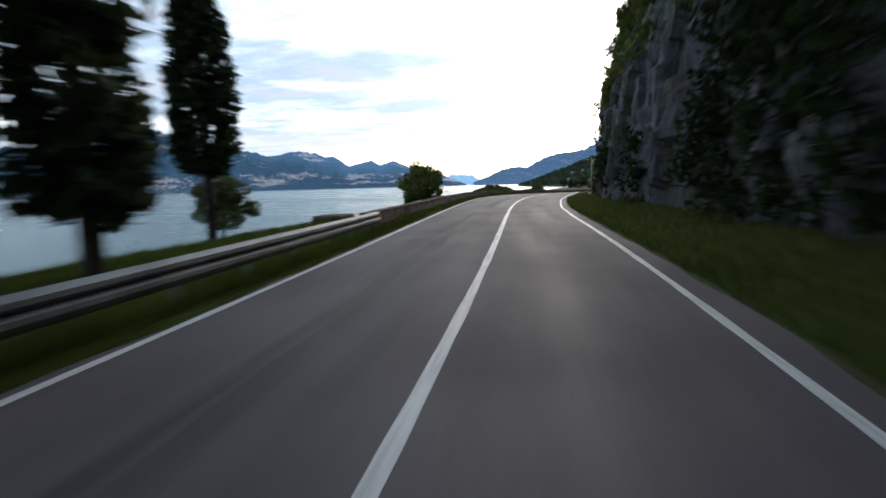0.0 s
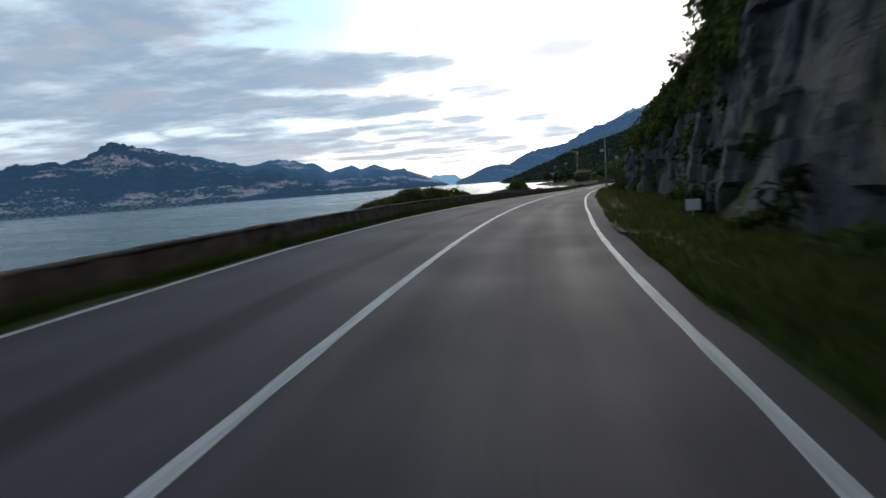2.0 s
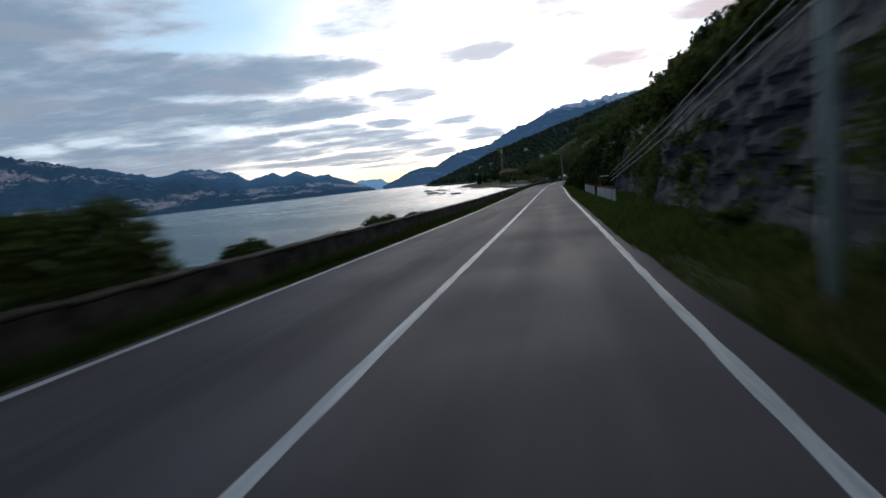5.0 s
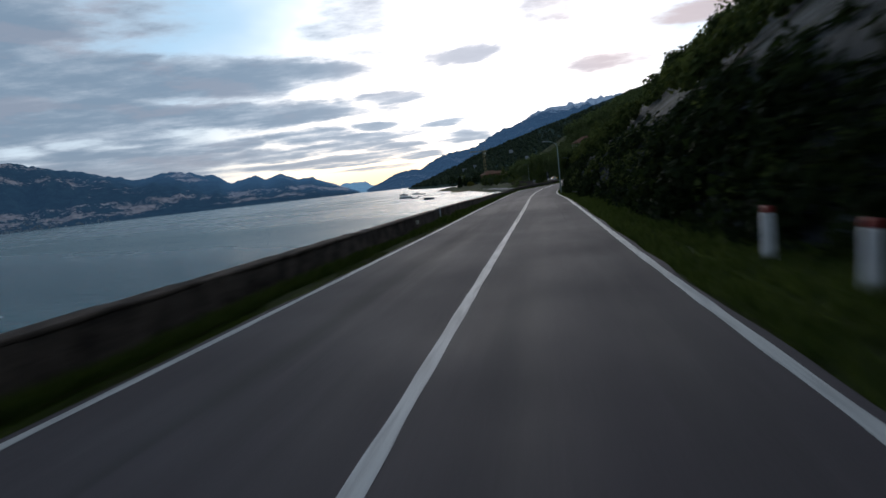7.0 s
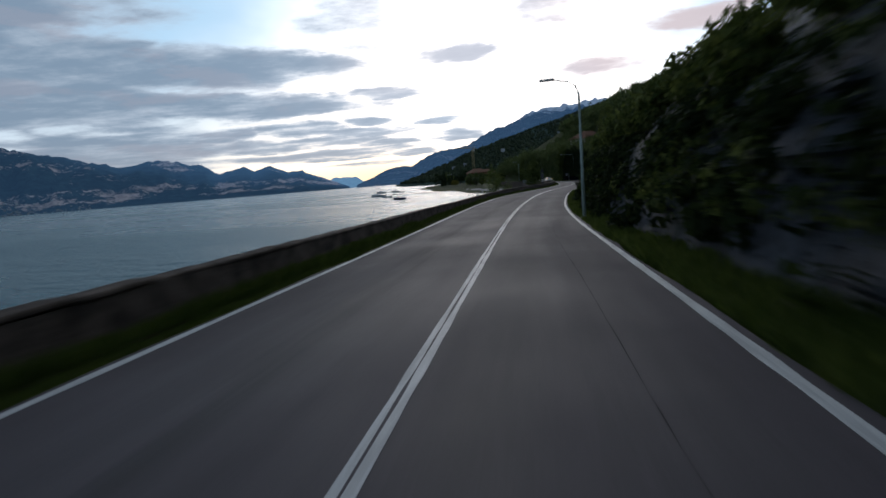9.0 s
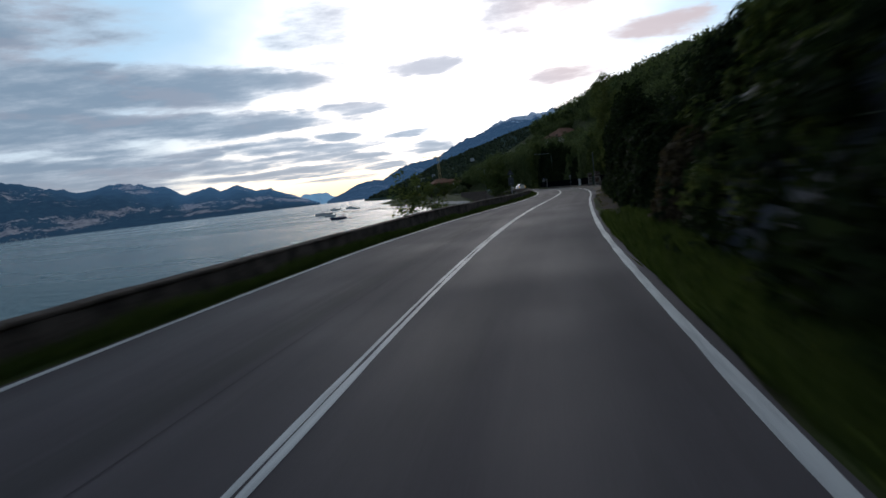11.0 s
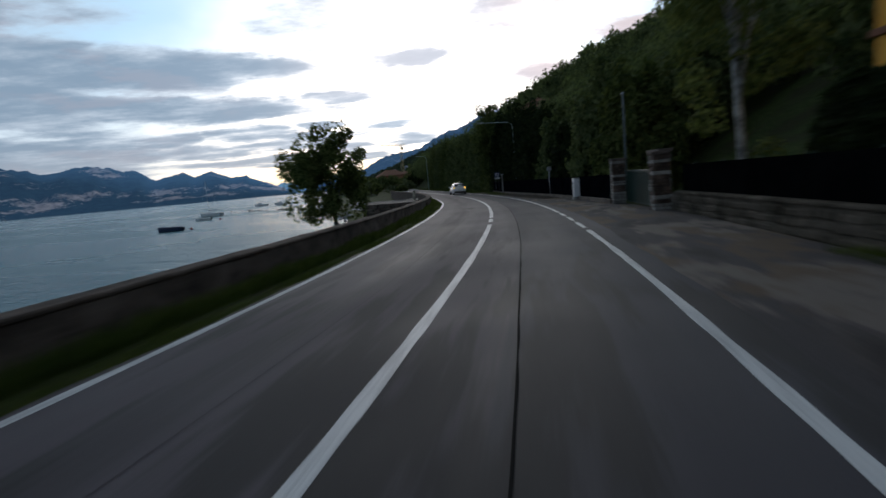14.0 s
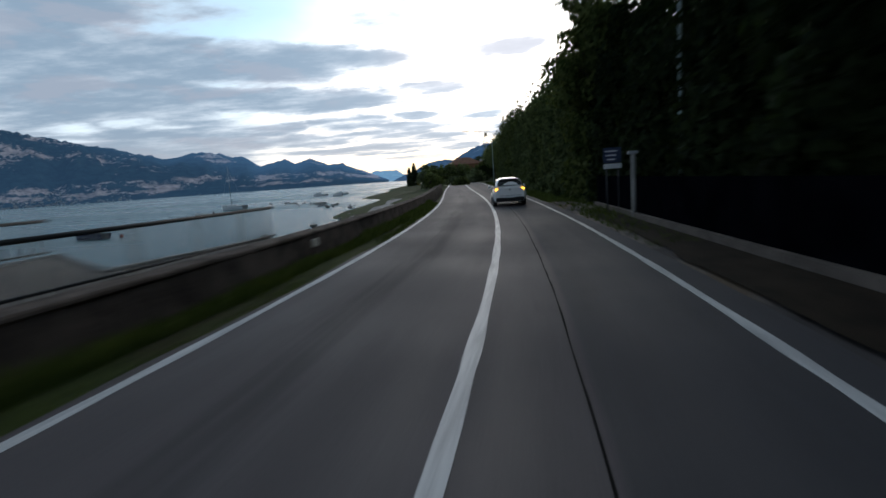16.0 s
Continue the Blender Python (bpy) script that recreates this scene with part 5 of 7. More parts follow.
cypress(5.0, -7.4, -0.2, 11, 1.35, "dark conifer with drooping branches beside the guard rail", 22, 4700, 0.22, 0.12, "conifer")
cypress(2.3, -8.3, -0.2, 11.5, 1.25, "tall dark conifer with a bare lower trunk", 24, 4700, 0.22, 0.14, "conifer")
cypress(12.0, -9.2, -0.2, 10.6, 1.0, "slender dark green cypress on the shore", 23, 9100, 0.15, 0.22)
broad_tree(13.8, -9.9, -0.3, 2.3, 1.15, "leaf_olive", "young grey green olive tree on the grass bank", 31, 0.10, 190, 0.085, 36, 0.08)
block = new("stone_block", box("stone_block", (1.5, 2.2, 0.75), M["stonewall"], (0, 0, 0.2), 0.06, 0.94))
block.matrix_basis = spot(21.0, -8.3, -0.4)
tagged(block, "low brown stone block on the grass bank", "stone block")
broad_tree(38.0, -7.3, -0.9, 4.1, 1.9, "leaf_birch", "rounded bushy green tree behind the parapet", 32, 0.22, 190, 0.12, 60, 0.06)
broad_tree(238.5, -7.6, -4.6, 8.2, 2.2, "leaf_birch", "thin leafy tree growing below the parapet", 33, 0.16, 60, 0.12, 34, 0.35)
broad_tree(296.3, -8.3, -2.3, 7.5, 2.6, "leaf", "leaning lakeside tree with an open dark crown", 34, 0.30, 190, 0.13, 64, 0.30, lean=-0.4)
for i, (s, ln, hh) in enumerate([(65.5, 10.0, 1.5), (73.5, 10.0, 1.6), (78.0, 5.5, 1.2), (92.3, 10.0, 1.12)]):
    dense_bush(s, float(wall_l(s)) - 1.45, -0.35, 2.3, ln, hh, "leaf", "low green hedge growing along the parapet's lake side", 40 + i, 16000, 0.10, "hedge")
dense_bush(99.7, -5.7, -0.4, 2.2, 5.0, 2.0, "leaf_birch", "dense rounded green shrub behind the parapet", 60, 24000, 0.085, lumps=0.10)
dense_bush(104.6, -5.3, -0.4, 1.2, 2.4, 1.2, "leaf", "small green shrub behind the parapet", 62, 5000, 0.09)
for i, s in enumerate((112.5, 116.5, 120.5, 125.0)):
    dense_bush(s, -5.9, -0.4, 1.4, 4.6, 1.05 - 0.05 * i, "leaf", "low creeper along the parapet's outer side", 64 + i, 5000, 0.09)


def verge(name, s0, s1, inner, outer, n, mat, label, seed, tall=0.22):
    """Blades of grass on a strip beside the road."""
    rng = np.random.default_rng(seed)
    s = rng.uniform(s0, s1, n)
    k = rng.uniform(0, 1, n)
    l = inner(s) * (1 - k) + outer(s) * k
    g = at(s, l, np.maximum(ground_h(s, l), -0.6) - 0.02)
    hgt = tall * rng.uniform(0.35, 1.3, n) * (0.55 + 0.6 * (fbm(np.stack([s * 0.4, l * 0.6, 0 * s], -1), 3) + 0.5))
    a = rng.uniform(0, 2 * math.pi, n)
    w = np.stack([np.cos(a), np.sin(a), 0 * a], 1) * (0.016 + 0.02 * rng.uniform(0, 1, (n, 1)))
    tip = np.stack([rng.normal(0, 0.35, n) * hgt, rng.normal(0, 0.35, n) * hgt, hgt], 1)
    v = np.stack([g - w, g + w, g + tip], 1).reshape(-1, 3)
    return tagged(new(name, mesh_from(name, v, np.arange(3 * n).reshape(-1, 3), M[mat], smooth=False)), label, "grass", kind="stuff")


verge("verge_grass", -20, 345, lambda s: -lane_l(s) - np.where(s > 225, 0.09, 0.17), lambda s: wall_l(s) + 0.03, 110000, "grass", "short grass strip between road and parapet", 71, 0.12)
verge("parapet_grass", -20, 345, lambda s: wall_l(s) + 0.34, lambda s: wall_l(s) + 0.01, 90000, "grass", "longer grass growing up the foot of the parapet", 77, 0.27)
verge("verge_grass", 225, 345, lambda s: -lane_l(s) - 0.08, lambda s: -lane_l(s) - 0.45, 40000, "grass", "short grass along the edge line", 83, 0.09)
verge("verge_grass", -20, 60, lambda s: lane_r(s) + 0.6, lambda s: cliff_l(s) + 0.3, 70000, "grass", "rough grass verge below the cliff", 72, 0.30)
verge("verge_grass", 60, 226, lambda s: np.where(s < 87, 5.66, lane_r(s) + extra_r(s) + 0.05), lambda s: cliff_l(s) + 0.2, 110000, "grass", "rough grass verge below the rock", 73, 0.24)
verge("dry_verge_grass", -20, 100, lambda s: lane_r(s) + 0.7, lambda s: cliff_l(s) + 0.2, 34000, "drygrass", "tufts of dry yellow grass in the verge", 74, 0.30)
verge("verge_grass", 44, 74, lambda s: lane_r(s) + extra_r(s) + 0.02, lambda s: lane_r(s) + extra_r(s) + 0.30, 9000, "grass", "thin line of grass along the asphalt edge", 82, 0.16)
verge("verge_grass", 226, 257, lambda s: lane_r(s) + 0.5, lambda s: 0 * s + 6.0, 2200, "grass", "thin grass and weeds under the roadside trees", 79, 0.20)
verge("dry_verge_grass", 226, 257, lambda s: lane_r(s) + 0.45, lambda s: 0 * s + 6.0, 1800, "drygrass", "dry stalks in the soil under the trees", 80, 0.22)
verge("bank_grass", -20, 30, lambda s: wall_l(s) + 0.1, lambda s: wall_l(s) - 5.0, 50000, "grass", "grass bank above the lake", 75, 0.22)
verge("verge_grass", 318, 420, lambda s: lane_r(s) + 0.5, lambda s: 0 * s + 5.4, 24000, "grass", "grass verge before the hedge", 76, 0.22)
verge("dry_verge_grass", 44, 95, lambda s: lane_r(s) + extra_r(s) + 0.02, lambda s: 0 * s + 5.9, 9000, "drygrass", "thin dry grass over the sandy strip", 78, 0.10)
verge("wall_foot_grass", 259, 276, lambda s: 0 * s + 5.45, lambda s: np.interp(s, [259, 264, 280], [6.2, 6.05, 5.95]), 4500, "grass", "grass and weeds at the foot of the garden wall", 81, 0.20)
rng = np.random.default_rng(8)
for i in range(18):
    s = rng.uniform(-10, 110)
    bush(s, float(cliff_l(s)) - 0.1 + rng.uniform(-0.2, 0.3), 0.2, rng.uniform(0.6, 1.2), rng.uniform(0.35, 0.85), "leaf", "weedy green bush at the foot of the rock", 100 + i, 50, 0.09)
for i, (s, w, hh) in enumerate([(216.5, 1.8, 1.7), (219.5, 2.2, 2.3), (223.5, 2.4, 2.8), (227.0, 2.4, 3.2), (231, 2.2, 3.0)]):
    dense_bush(s, 5.3 + 0.08 * i, 0.0, w, 3.6, hh, "leaf_brown" if i == 1 else "leaf_dark", "rounded brown bush beside the road" if i == 1 else "dark rounded bush beside the road", 140 + i, 9000, 0.11)


# ---- street furniture ----
def street_lamp(s, l, height, arm, label):
    """A tapered steel pole with a bent arm over the road."""
    root = new("street_lamp")
    root.matrix_basis = spot(s, l, -0.05)
    part("pole", tube("pole", [(0, 0, 0), (0, 0, height * 0.5), (0, 0, height - 0.5), (-0.12, 0, height - 0.15), (-0.45, 0, height + 0.05), (-arm, 0, height + 0.16)], [0.080, 0.060, 0.042, 0.034, 0.030, 0.026], M["greenpaint"], 10), root)
    head = box("lamp_head", (0.62, 0.20, 0.10), M["zinc"], (-arm - 0.25, 0, height + 0.18), 0.03)
    part("lamp_head", head, root)
    part("base_plate", box("base_plate", (0.3, 0.3, 0.10), M["concrete"], (0, 0, 0.05), 0.02), root)
    part("hatch", box("hatch", (0.02, 0.09, 0.35), M["zinc"], (-0.078, 0, 0.75), 0.006), root)
    return tagged(root, label, "street lamp", "street lamps")


street_lamp(99.0, 4.32, 7.0, 1.1, "tall grey green steel street lamp at the verge")
street_lamp(190.0, 3.28, 5.65, 1.0, "tall grey green steel street lamp below the rock")
street_lamp(324.6, 5.75, 7.4, 3.1, "grey steel street lamp half hidden by the hedge")
street_lamp(398.0, 4.5, 8.0, 1.7, "grey steel street lamp under the trees")


def bollard(s, l):
    root = new("bollard")
    root.matrix_basis = spot(s, l, -0.05)
    part("post", box("post", (0.16, 0.16, 0.78), M["white"], (0, 0, 0.39), 0.02, 0.85), root)
    part("cap", box("cap", (0.142, 0.142, 0.10), M["red"], (0, 0, 0.825), 0.02, 0.8), root, "red cap")
    return tagged(root, "white concrete bollard with a red cap in the verge", "bollard", "bollards along the verge")


for i, s in enumerate((119.6, 121.0, 122.4, 123.8, 125.2, 126.6, 130.6, 133.0, 135.4, 137.8)):
    bollard(s, 4.45 - 0.03 * i)

# railing along the top of the rock wall
railing = new("railing")
rs = np.arange(84.0, 128.0, 1.0)
rl = np.interp(rs, [80, 90, 104, 128], [5.15, 5.05, 5.0, 5.05])
rh = np.interp(rs, [80, 84.5, 90, 93, 97, 100, 105, 109, 125, 128], [3.3, 3.7, 4.0, 4.2, 4.02, 3.78, 3.3, 2.87, 1.58, 1.35])
for k in range(3):
    part("rail", tube("rail", [at(s, l, h - 0.22 * k) for s, l, h in zip(rs, rl, rh)], 0.024, M["railpaint"], 6), railing)
for s, l, h in list(zip(rs, rl, rh))[::4]:
    part("post", tube("post", [at(s, l + 0.12, h - 0.85), at(s, l + 0.03, h + 0.04)], 0.03, M["railpaint"], 6), railing)
tagged(railing, "three grey green steel rails on posts above the rock wall", "railing")

# small white notice plates low in the verge
for s, l, w in ((53.6, 6.6, 0.42),):
    root = new("notice_plate")
    root.matrix_basis = spot(s, l, 0.1)
    part("plate", box("plate", (w, 0.03, w * 0.8), M["white"], (0, 0, 0.45), 0.006), root)
    part("stake", tube("stake", [(0, 0.03, -0.2), (0, 0.03, 0.6)], 0.02, M["zinc"], 6), root)
    tagged(root, "small blank white plate on a stake in the grass", "notice plate")

root = new("hydrant_post")
root.matrix_basis = spot(127.5, 4.5, 0.1)
part("post", tube("post", [(0, 0, -0.2), (0, 0, 1.25)], 0.03, M["darkback"], 8), root)
part("arm", box("arm", (0.55, 0.05, 0.06), M["white"], (0.25, 0, 1.22), 0.01), root, "white arm")
tagged(root, "thin dark post with a short white arm", "post")
# direction sign and posts before the hedge
root = new("road_sign")
root.matrix_basis = spot(326.5, 4.1, 0.0)
part("panel", box("panel", (0.60, 0.04, 0.52), M["blue"], (0, 0, 2.05), 0.01), root, "blue panel")
part("lower_panel", box("lower_panel", (0.60, 0.04, 0.17), M["white"], (0, 0, 1.68), 0.008), root, "white lower panel")
for j in range(3):
    part("text_bar", box("text_bar", (0.42 - 0.08 * j, 0.012, 0.045), M["white"], (-0.05, -0.028, 2.19 - 0.14 * j), 0.0), root, "white bar")
for x in (-0.2, 0.2):
    part("post", tube("post", [(x, 0.05, -0.2), (x, 0.05, 2.3)], 0.028, M["darkback"], 8), root)
tagged(root, "blue and white road sign on two dark posts", "road sign")
root = new("marker_post")
root.matrix_basis = spot(324.0, 4.15, 0.0)
part("post", tube("post", [(0, 0, -0.2), (0, 0, 2.0)], [0.075, 0.07], M["concrete"], 10), root)
part("cap", box("cap", (0.3, 0.12, 0.10), M["zinc"], (0, 0, 2.03), 0.02), root)
tagged(root, "pale round concrete post beside the kerb", "post")
root = new("notice_board")
root.matrix_basis = spot(305.6, 4.75, 0.0)
part("panel", box("panel", (0.30, 0.03, 0.24), M["zinc"], (0, 0, 2.0), 0.008), root, "weathered grey panel")
part("post", tube("post", [(0, 0.04, -0.2), (0, 0.04, 2.15)], 0.03, M["zinc"], 8), root)
tagged(root, "small grey notice on a thin post at the fence", "notice board")
root = new("utility_post")
root.matrix_basis = spot(261.6, 5.2, 0.0)
part("post", tube("post", [(0, 0, -0.2), (0, 0, 1.95)], [0.085, 0.08], M["greenpaint"], 10), root)
part("band", tube("band", [(0, 0, 1.55), (0, 0, 1.60)], 0.10, M["white"], 10), root)
tagged(root, "grey green round post beside the stone wall", "post")
# warning sign for the oncoming lane, seen from its grey back, right behind the parapet
root = new("traffic_sign")
root.matrix_basis = spot(260.3, -4.55, -0.1)
part("post", tube("post", [(0, 0, -1.2), (0, 0, 3.05)], 0.032, M["zinc"], 10), root)
bm = bmesh.new()
tri_f = [bm.verts.new((x, -0.05, z)) for x, z in ((-0.30, 2.62), (0.30, 2.62), (0.34, 2.66), (0.03, 3.18), (-0.03, 3.18), (-0.34, 2.66))]
tri_b = [bm.verts.new((v.co.x, -0.035, v.co.z)) for v in tri_f]
bm.faces.new(tri_f)
bm.faces.new(tri_b[::-1])
for i in range(6):
    bm.faces.new((tri_f[i], tri_b[i], tri_b[(i + 1) % 6], tri_f[(i + 1) % 6]))
part("triangle", bm_mesh("triangle", bm, M["darkback"]), root, "dark grey back of a triangular sign")
part("plate", box("plate", (0.56, 0.016, 0.84), M["darkback"], (0, -0.045, 1.98), 0.006), root, "dark grey back of a rectangular plate")
for z in (1.75, 2.2, 2.75):
    part("clamp", box("clamp", (0.14, 0.05, 0.04), M["zinc"], (0, -0.03, z), 0.008), root)
tagged(root, "triangular warning sign and plate on a grey post, seen from behind", "traffic sign")
root = new("wall_box")
root.matrix_basis = spot(259.9, -4.16, 0.0)
part("cabinet", box("cabinet", (0.16, 0.34, 0.66), M["concrete"], (0, 0, 0.36), 0.015), root)
for k in range(4):
    part("slot", box("slot", (0.012, 0.24, 0.04), M["black"], (0.084, 0, 0.18 + 0.13 * k), 0.0), root)
tagged(root, "pale slotted box on the face of the parapet", "wall box")
root = new("utility_pole")
root.matrix_basis = spot(294.6, 6.75, 0.0)
part("pole", tube("pole", [(0, 0, -0.3), (0, 0, 5.1)], [0.075, 0.06], M["railpaint"], 10), root)
part("cap", tube("cap", [(0, 0, 5.1), (0, 0, 5.18)], [0.1, 0.04], M["zinc"], 10), root)
tagged(root, "plain grey green pole behind the panel fence", "pole")

# ---- gardens: stone wall, fence, gate, house ----
ss = np.arange(258.0, 285.6, 0.5)
gw = np.interp(ss, [258, 264, 280, 286], [6.25, 6.1, 5.95, 5.9])
me = closed_ribbon("garden_wall", ss, [gw, gw + 0.02, gw + 0.35, gw + 0.35], [-0.3, 0.62, 0.62, -0.3], M["mossy"])
gwall = tagged(new("garden_wall", me), "low rough stone garden wall with moss at its foot", "wall", kind="structure")
slab = box("coping_stone", (0.44, 0.96, 0.07), M["mossy"], (0, 0, 0), 0.015)
for s in np.arange(258.6, 285.2, 1.0):
    part("coping_stone", slab, gwall, at_pose=spot(s, float(np.interp(s, ss, gw)) + 0.18, 0.655))
stones = [box("stone", (0.08, w_, h_), M["mossy"], (0, 0, 0), 0.03) for w_, h_ in ((0.34, 0.17), (0.26, 0.14), (0.40, 0.15), (0.22, 0.18))]
srng = np.random.default_rng(77)
for r_ in range(3):
    s = 258.3 + 0.2 * r_
    while s < 285.3:
        i_ = int(srng.integers(0, 4))
        part("stone", stones[i_], gwall, at_pose=spot(s, float(np.interp(s, ss, gw)) + srng.uniform(-0.005, 0.028), 0.09 + 0.195 * r_ + srng.uniform(-0.025, 0.025), srng.uniform(-4, 4)) @ Matrix.Rotation(srng.uniform(-0.12, 0.12), 4, "X"))
        s += (0.38, 0.30, 0.44, 0.26)[i_]
root = new("screen_fence")
fs = np.arange(258.0, 285.8, 1.0)
fl = np.interp(fs, ss, gw) + 0.2
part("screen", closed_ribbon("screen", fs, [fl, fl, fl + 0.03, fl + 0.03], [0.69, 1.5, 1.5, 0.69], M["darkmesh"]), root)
for s in fs[::2]:
    part("post", tube("post", [at(s, float(np.interp(s, fs, fl)) + 0.05, 0.3), at(s, float(np.interp(s, fs, fl)) + 0.05, 1.55)], 0.025, M["darkgreen"], 6), root)
tagged(root, "dark cloth screen on posts above the garden wall", "fence")


def pillar(s, l, w, h, label):
    """A gate pillar laid from rough pale and dark stone courses."""
    root = new("gate_pillar")
    root.matrix_basis = spot(s, l, -0.1)
    part("core", box("core", (w * 0.9, w * 0.9, h), M["stonewall"], (0, 0, h / 2), 0.01), root)
    rng = np.random.default_rng(int(s * 10))
    z = 0.0
    while z < h - 0.1:
        c = rng.uniform(0.10, 0.17)
        k = rng.uniform(0.35, 0.65)
        wid = w * rng.uniform(0.97, 1.05)
        for a, b in ((-0.5, -0.5 + k), (-0.5 + k, 0.5)):
            ln = (b - a) * wid - 0.015
            part("stone", box("stone", (wid, ln, c - 0.018), M["shore"] if rng.uniform() < 0.6 else M["stonewall"], (0, (a + b) / 2 * wid, z + c / 2), 0.015), root)
        z += c
    part("cap", box("cap", (w * 1.12, w * 1.12, 0.10), M["coping"], (0, 0, z + 0.05), 0.02), root, "pale stone cap")
    return tagged(root, label, "gate pillar", "gate pillars")


pillar(286.2, 5.75, 0.55, 2.0, "rough stone gate pillar with a pale cap")
pillar(287.3, 6.15, 0.50, 1.95, "rough stone pillar carrying a pale lintel")
pillar(291.2, 5.5, 0.52, 2.05, "rough stone gate pillar beside the fence")
lint = new("lintel", box("lintel", (0.5, 1.5, 0.12), M["coping"], (0, 0, 0), 0.02))
lint.matrix_basis = spot(286.8, 5.95, 2.02)
tagged(lint, "pale stone slab across two pillars", "lintel")
root = new("sliding_gate")
root.matrix_basis = spot(289.3, 5.85, 0.05)
part("panel", box("panel", (0.04, 3.4, 1.25), M["darkgreen"], (0, 0, 0.72), 0.01), root)
for z in (0.1, 1.36):
    part("rail", box("rail", (0.07, 3.45, 0.06), M["darkgreen"], (0, 0, z), 0.01), root)
for y in np.linspace(-1.6, 1.6, 9):
    part("bar", box("bar", (0.06, 0.035, 1.2), M["darkgreen"], (-0.03, y, 0.72), 0.006), root)
tagged(root, "closed dark green sheet metal sliding gate", "gate")
root = new("meter_box")
root.matrix_basis = spot(298.1, 4.95, 0.0)
part("plinth", box("plinth", (0.42, 0.6, 0.25), M["concrete"], (0, 0, 0.1), 0.02), root)
part("cabinet", box("cabinet", (0.32, 0.5, 1.0), M["white"], (0, 0, 0.72), 0.02), root)
part("door", box("door", (0.02, 0.42, 0.86), M["white"], (-0.168, 0, 0.72), 0.008), root)
part("lid", box("lid", (0.36, 0.54, 0.05), M["zinc"], (0, 0, 1.24), 0.012), root)
part("label_plate", box("label_plate", (0.01, 0.16, 0.07), M["blue"], (-0.182, 0.04, 0.98), 0.0), root, "small blue plate")
tagged(root, "white electricity cabinet on a concrete plinth", "meter cabinet")
root = new("panel_fence")
fs = np.arange(291.6, 331.0, 1.3)
fl = np.interp(fs, [291, 296, 300, 305, 312, 316, 322, 331], [5.4, 5.18, 5.0, 4.78, 4.4, 4.25, 4.2, 4.4])
for i in range(len(fs) - 1):
    s2 = np.array([fs[i] + 0.006, fs[i + 1] - 0.006])
    l2 = np.interp(s2, fs, fl)
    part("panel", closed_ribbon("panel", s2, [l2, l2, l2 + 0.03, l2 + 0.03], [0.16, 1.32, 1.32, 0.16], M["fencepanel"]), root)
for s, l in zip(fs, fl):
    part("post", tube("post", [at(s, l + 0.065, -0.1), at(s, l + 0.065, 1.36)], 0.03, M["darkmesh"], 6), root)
tagged(root, "dark panel fence on thin posts above a low kerb", "fence")
ks = np.arange(291.6, 331.0, 0.5)
kl = np.interp(ks, fs, fl)
tagged(new("kerb_wall", closed_ribbon("kerb_wall", ks, [kl - 0.16, kl - 0.14, kl + 0.12, kl + 0.12], [-0.1, 0.24, 0.24, -0.1], M["coping"])), "low weathered concrete kerb under the fence", "kerb", kind="structure")


def window(parent, s_mid, z, w, h, face):
    """A shuttered window in a pale frame, on a wall that looks towards -x of the house."""
    fr = part("window", joined("window", [box("f", (0.10, w + 0.30, 0.15), M["cream"], (face, s_mid, z + h / 2 + 0.075), 0.01), box("f", (0.10, 0.15, h), M["cream"], (face, s_mid - w / 2 - 0.075, z), 0.01), box("f", (0.10, 0.15, h), M["cream"], (face, s_mid + w / 2 + 0.075, z), 0.01)]), parent, "pale plaster frame")
    part("sill", box("sill", (0.20, w + 0.34, 0.07), M["cream"], (face - 0.03, s_mid, z - h / 2 - 0.035), 0.01), fr)
    for k in (-1, 1):
        leafs = part("shutter", box("shutter", (0.05, w / 2 - 0.01, h), M["teal"], (face - 0.01, s_mid + k * w / 4, z), 0.008), parent, "closed teal shutter")
        slat = box("slat", (0.03, w / 2 - 0.1, 0.035), M["teal"], (face - 0.04, s_mid + k * w / 4, z - h / 2 + 0.1), 0.0)
        for j in range(int((h - 0.15) / 0.08)):
            part("slat", slat, leafs, at_pose=Matrix.Translation((0, 0, 0.08 * j)))


house = new("house")
house.matrix_basis = spot(281.8, 9.5, 0.0, 5.4)      # origin at the corner, facade runs along -y
part("wall", box("wall", (8.5, 14.0, 7.2), M["orange"], (4.25, -7.0, 3.3), 0.02), house, "ochre orange plaster")
part("band", box("band", (0.16, 14.1, 0.16), M["rooftile"], (-0.04, -7.0, 4.12), 0.01), house, "brown moulding")
roof_bm = bmesh.new()
pts = [(-0.45, -14.5, 7.05), (9.0, -14.5, 7.05), (9.0, 0.25, 7.05), (-0.45, 0.25, 7.05), (4.2, -10.5, 9.0), (4.2, -3.7, 9.0)]
vs = [roof_bm.verts.new(p) for p in pts] + [roof_bm.verts.new((p[0], p[1], p[2] - 0.18)) for p in pts[:4]]
for f in ((0, 1, 4), (2, 3, 5), (1, 2, 5, 4), (3, 0, 4, 5), (6, 7, 8, 9), (0, 1, 7, 6), (1, 2, 8, 7), (2, 3, 9, 8), (3, 0, 6, 9)):
    roof_bm.faces.new([vs[i] for i in f])
part("roof", bm_mesh("roof", roof_bm, M["rooftile"]), house, "clay tiled hipped roof")
for y in (-2.35, -5.9, -9.7, -12.6):
    window(house, y, 5.78, 1.62 if y > -12 else 1.0, 1.15, -0.03)
for y in (-2.6, -6.4, -10.4):
    window(house, y, 2.4, 1.2, 1.5, -0.03)
